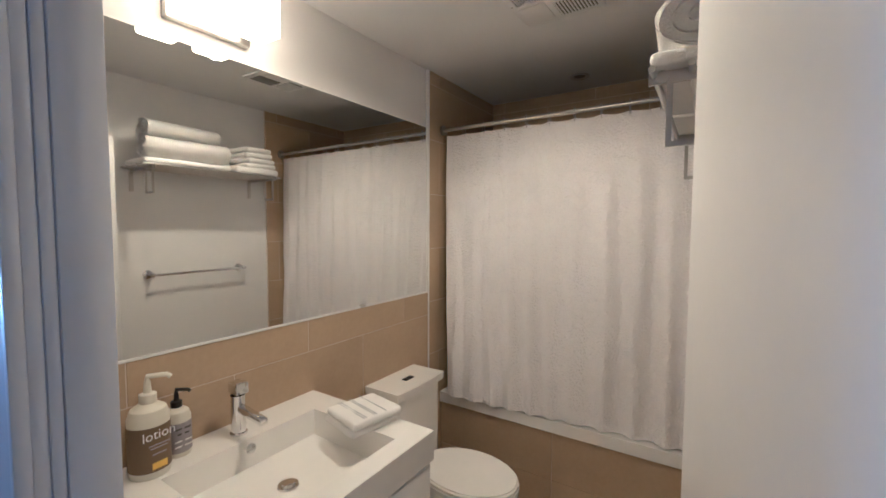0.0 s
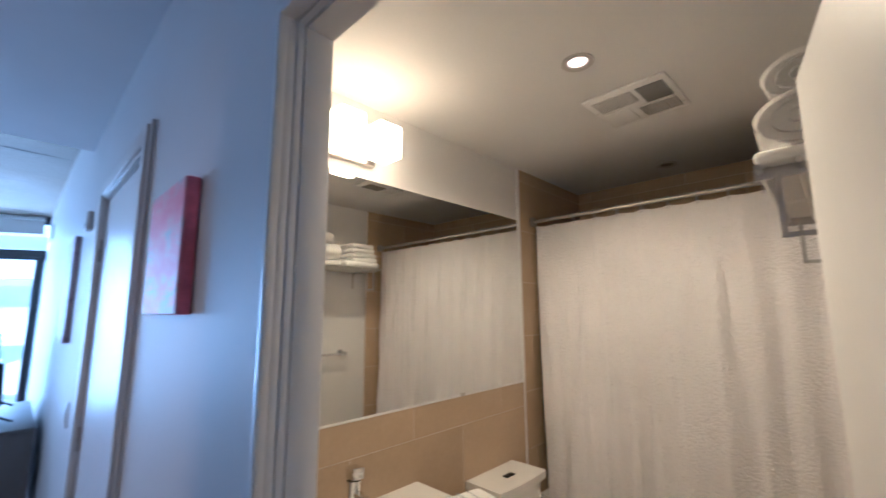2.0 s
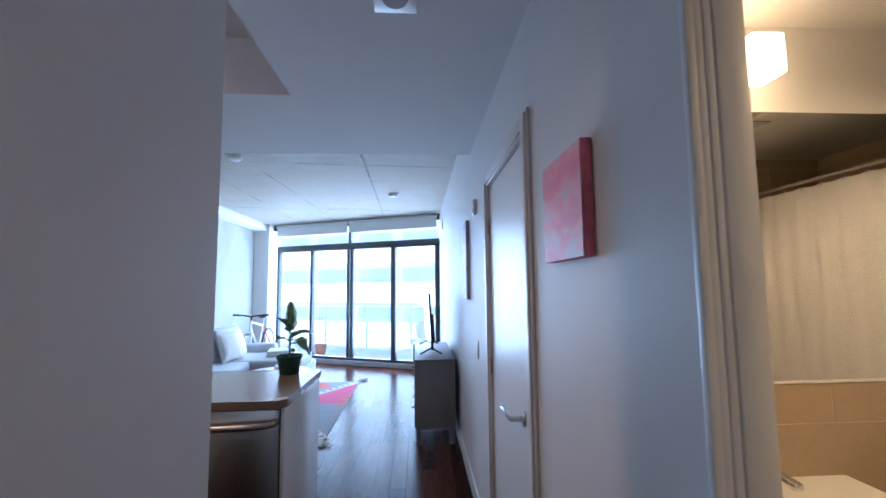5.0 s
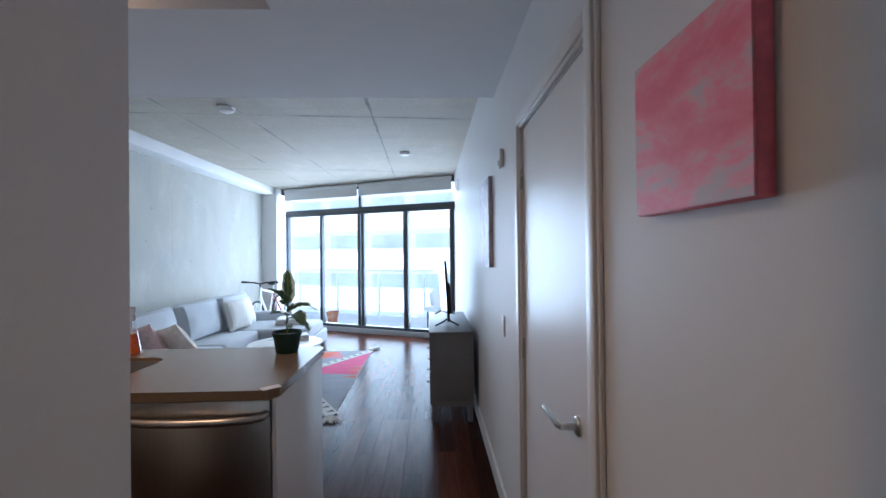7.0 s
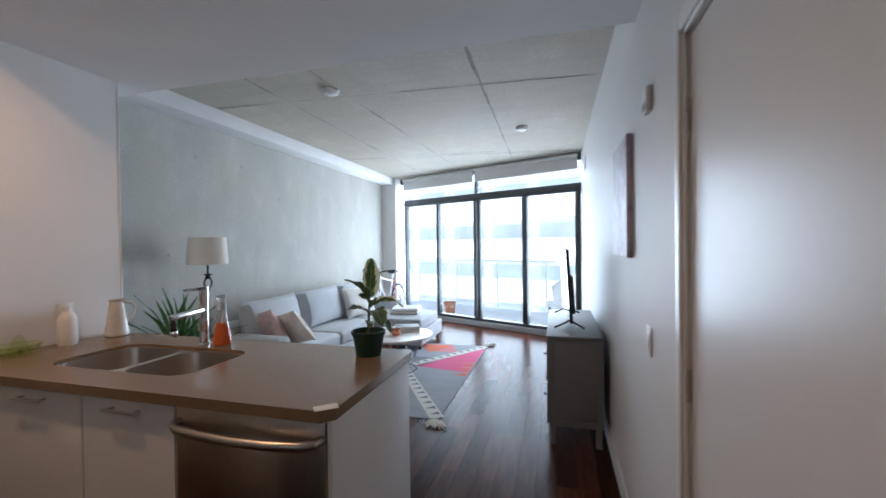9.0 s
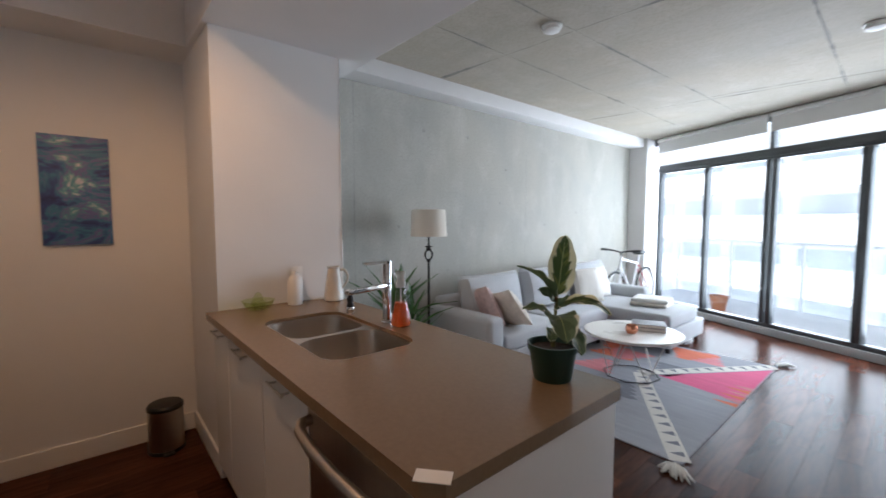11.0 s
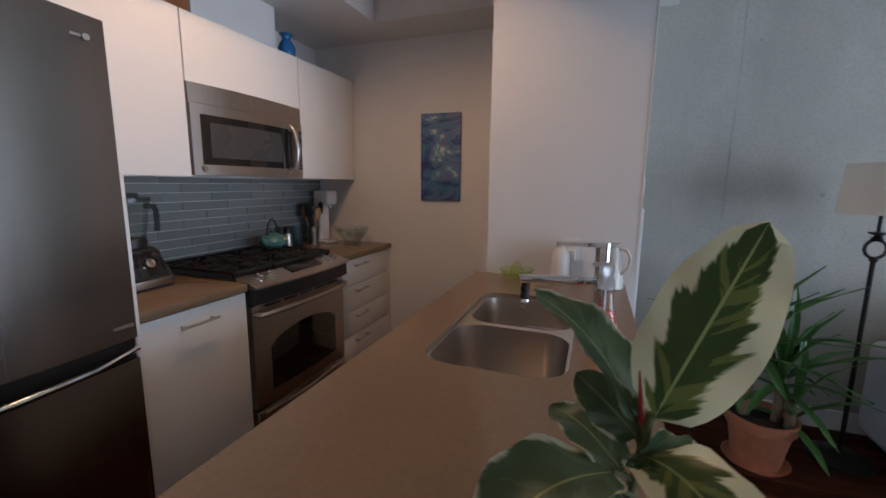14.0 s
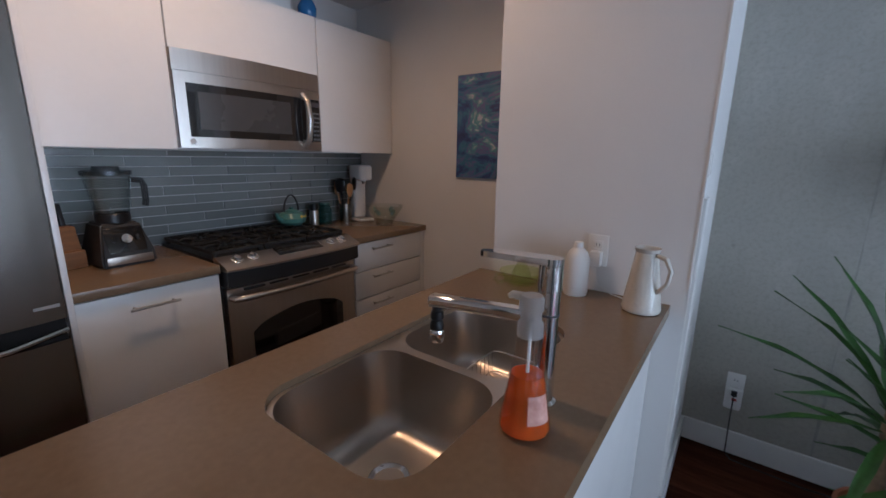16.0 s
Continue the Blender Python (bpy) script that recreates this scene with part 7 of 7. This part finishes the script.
part("handlebar", tube([(-0.3, 0.05, 0.995), (-0.12, 0.06, 0.985), (0, 0.06, 0.96), (0.12, 0.06, 0.985), (0.3, 0.05, 0.995)], 0.013, 8), "black", bk)
part("grip", tube([(-0.31, 0.05, 0.995), (-0.2, 0.055, 0.99)], 0.018, 8), "black", bk)
part("grip", tube([(0.31, 0.05, 0.995), (0.2, 0.055, 0.99)], 0.018, 8), "black", bk)
part("stem", tube([(0, 0.08, 0.88), (0, 0.06, 0.965)], 0.014, 8), "black", bk)
part("saddle", cushion(0.15, 0.26, 0.06, 8, turn=pose(0, 0.68, 0.93, 90, 0, 0)), "black", bk)
part("seat_post", tube([(0, 0.65, 0.84), (0, 0.67, 0.91)], 0.012, 8), "nickel", bk)
ck = part("crankset", cyl(0, 0, -0.006, 0.006, 0.09, seg=24, turn=pose(0.05, 0.42, 0.3, 0, 90, 0)), "iron", bk)
part("pedal", boxes((0.05, 0.36, 0.14, 0.065, 0.4, 0.3), (0.06, 0.33, 0.12, 0.14, 0.41, 0.14)), "black", ck)

# pictures on the hall wall
p1 = thing("pink_painting", "square pink and grey abstract canvas on the wall", "painting", 0, 1.56, 1.538)
part("canvas", box(-0.026, -0.138, 0.002, -0.001, 0.138, 0.272, 0.003), "pinkedge", p1, "deep pink painted edge")
part("face", box(-0.0285, -0.137, 0.004, -0.026, 0.137, 0.27), "pinkart", p1)
p2 = thing("violet_painting", "tall violet grey abstract canvas on the wall", "painting", 0, 3.87, 1.375)
part("canvas", box(-0.026, -0.24, 0, -0.001, 0.24, 0.6, 0.003), "purpleart", p2)
part("face", box(-0.028, -0.239, 0.002, -0.026, 0.239, 0.598), "purpleart", p2)
plate("light_switch", "white wall switch by the closet door", pose(-0.001, 3.26, 1.06, 0, 0, -90), False)
th_ = thing("thermostat", "white wall thermostat by the closet door", "thermostat", -0.001, 3.24, 2.0, -90)
part("case", box(-0.035, -0.022, -0.05, 0.035, 0, 0.05, 0.006), "white", th_)
part("grille", box(-0.025, -0.0235, -0.04, 0.025, -0.0215, -0.01), "greylabel", th_)
wv = thing("wall_vent", "white wall air vent near the ceiling", "vent", -0.001, 7.0, 2.45, -90)
part("frame", box(-0.13, -0.012, -0.09, 0.13, 0, 0.09, 0.004), "white", wv)
for k in range(8):
    part("slat", box(-0.115, -0.016, -0.075 + k * 0.02, 0.115, -0.012, -0.064 + k * 0.02), "white", wv)
for x, y in ((-2.19, 4.60), (-0.73, 6.23)):
    s_ = thing("smoke_detector", "round white ceiling smoke detector", "smoke detector", x, y, H2, 0, "ceiling detectors")
    part("base", lathe([(0.07, 0), (0.07, -0.012), (0.062, -0.014)], 28), "white", s_)
    part("cover", lathe([(0.062, -0.012), (0.058, -0.034), (0.035, -0.044), (0, -0.046)], 28), "white", s_)
sp2 = thing("ceiling_speaker", "square white ceiling fitting with round grey grille", "ceiling fitting", -0.465, 1.86, H1)
part("plate", box(-0.075, -0.075, -0.012, 0.075, 0.075, 0, 0.004), "white", sp2)
part("grille", lathe([(0.045, -0.012), (0.04, -0.02), (0, -0.022)], 24), "greylabel", sp2)
ds = thing("door_stop", "steel door stop on the baseboard", "door stop", -0.014, 2.9, 0.07)
part("rod", tube([(0, 0, 0), (-0.06, 0, 0)], 0.006, 8), "nickel", ds)
part("tip", tube([(-0.06, 0, 0), (-0.075, 0, 0)], 0.01, 10), "white", ds)
# ---- floor planks and wall tiles, one by one ----
rnd = random.Random(11)
plank_meshes = {}


def piece(name, size, material, parent, m, bev=0.0015):
    key = (name, tuple(round(s, 3) for s in size))
    if key not in plank_meshes:
        b = box(-size[0] / 2, -size[1] / 2, -size[2] / 2, size[0] / 2, size[1] / 2, size[2] / 2, bev, 1)
        me = bpy.data.meshes.new(name)
        b.to_mesh(me)
        b.free()
        me.materials.append(M[material])
        plank_meshes[key] = me
    ob = new(name, plank_meshes[key])
    ob.parent = parent
    ob.matrix_local = m
    return ob


PW = 0.122
rest = bmesh.new()
cells = []
k = 0
x = -PW / 2
while x > -3.86:
    y = -2.0 + rnd.choice((0.0, 0.3, 0.6, 0.9)) - 0.9
    while y < 9.6:
        ln = rnd.choice((0.9, 1.2, 1.5))
        y0, y1 = max(y, -2.0 if x > LX - 0.1 else 0.93), min(y + ln, 9.62)
        if y1 - y0 > 0.1:
            cells.append((x, (y0 + y1) / 2, y1 - y0))
        y += ln
    x -= PW
near = sorted(cells, key=lambda c: abs(c[0] + 0.9) * 0.8 + abs(c[1] - 4.2))
for n_, (x, y, ln) in enumerate(near):
    if x < -2.9 and 2.7 < y - ln / 2 and y + ln / 2 < 3.4:
        continue
    if n_ < 300:
        piece("plank", (PW - 0.0008, ln - 0.0008, 0.013), "wood", fl, Matrix.Translation((x, y, -0.0065)), 0.0005)
    else:
        box(x - PW / 2, y - ln / 2, -0.013, x + PW / 2 - 0.0008, y + ln / 2 - 0.0008, 0, bm=rest)
tagged(part("far_planks", rest, "wood", fl), kind="stuff")

# kitchen glass tiles in running bond
TW, TH = 0.305, 0.0508
bs = structure("backsplash", boxes((-3.69, 1.0, 0.946, -1.68, 1.004, 1.44)), "ggrout", "backsplash of long grey-green glass tiles", "backsplash")
z = 0.948
r = 0
while z < 1.44:
    h = min(TH, 1.439 - z) - 0.001
    x = -1.68 - (0.0 if r % 2 else TW / 2) - rnd.choice((0, 0.04))
    edges = [-1.68]
    while x > -3.688:
        edges.append(x)
        x -= TW
    edges.append(-3.688)
    for a, b in zip(edges, edges[1:]):
        if a - b > 0.02 and h > 0.01:
            piece("tile", (a - b - 0.004, 0.006, h - 0.0032), "gtile", bs, Matrix.Translation(((a + b) / 2, 1.007, z + h / 2)), 0.0012)
    z += TH
    r += 1

# bathroom tiles
def band(name, label, a, b, joints, axis, at, out, shift):
    g = structure(name, boxes((a, at, joints[0], b, at + out * 0.0115, joints[-1]) if axis == "x" else (at, a, joints[0], at + out * 0.0115, b, joints[-1])), "grout", label, "tiles")
    for q, (lo, hi) in enumerate(zip(joints, joints[1:])):
        u = a - 0.6 + (shift + (q % 2) * 0.3) % 0.6
        while u < b:
            l, r_ = max(u, a), min(u + 0.6, b)
            if r_ - l > 0.02:
                c = ((l + r_) / 2, at + out * 0.009, (lo + hi) / 2) if axis == "x" else (at + out * 0.009, (l + r_) / 2, (lo + hi) / 2)
                s = (r_ - l - 0.003, 0.008, hi - lo - 0.003) if axis == "x" else (0.008, r_ - l - 0.003, hi - lo - 0.003)
                piece("tile", s, "tile", g, Matrix.Translation(c), 0.001)
            u += 0.6
    return g


LOW = [0.0, 0.13, 0.43, 0.73, 1.03, 1.156]
FULL = [0.0, 0.2, 0.5, 0.8, 1.1, 1.4, 1.7, 2.0, 2.3, 2.37]
band("wall_tiles_vanity", "beige stone tiles below the mirror", 0.09, TX, LOW, "x", BN, -1, 0.247)
band("wall_tiles_alcove_left", "beige stone tiles at the tub's faucet end", TX, BE, FULL, "x", BN, -1, 0.1)
band("wall_tiles_alcove_right", "beige stone tiles at the tub's far end", TX, BE, FULL, "x", BS, 1, 0.1)
band("wall_tiles_alcove_back", "beige stone tiles on the tub's long wall", BS + 0.014, BN - 0.014, FULL, "y", BE, -1, 0.2)
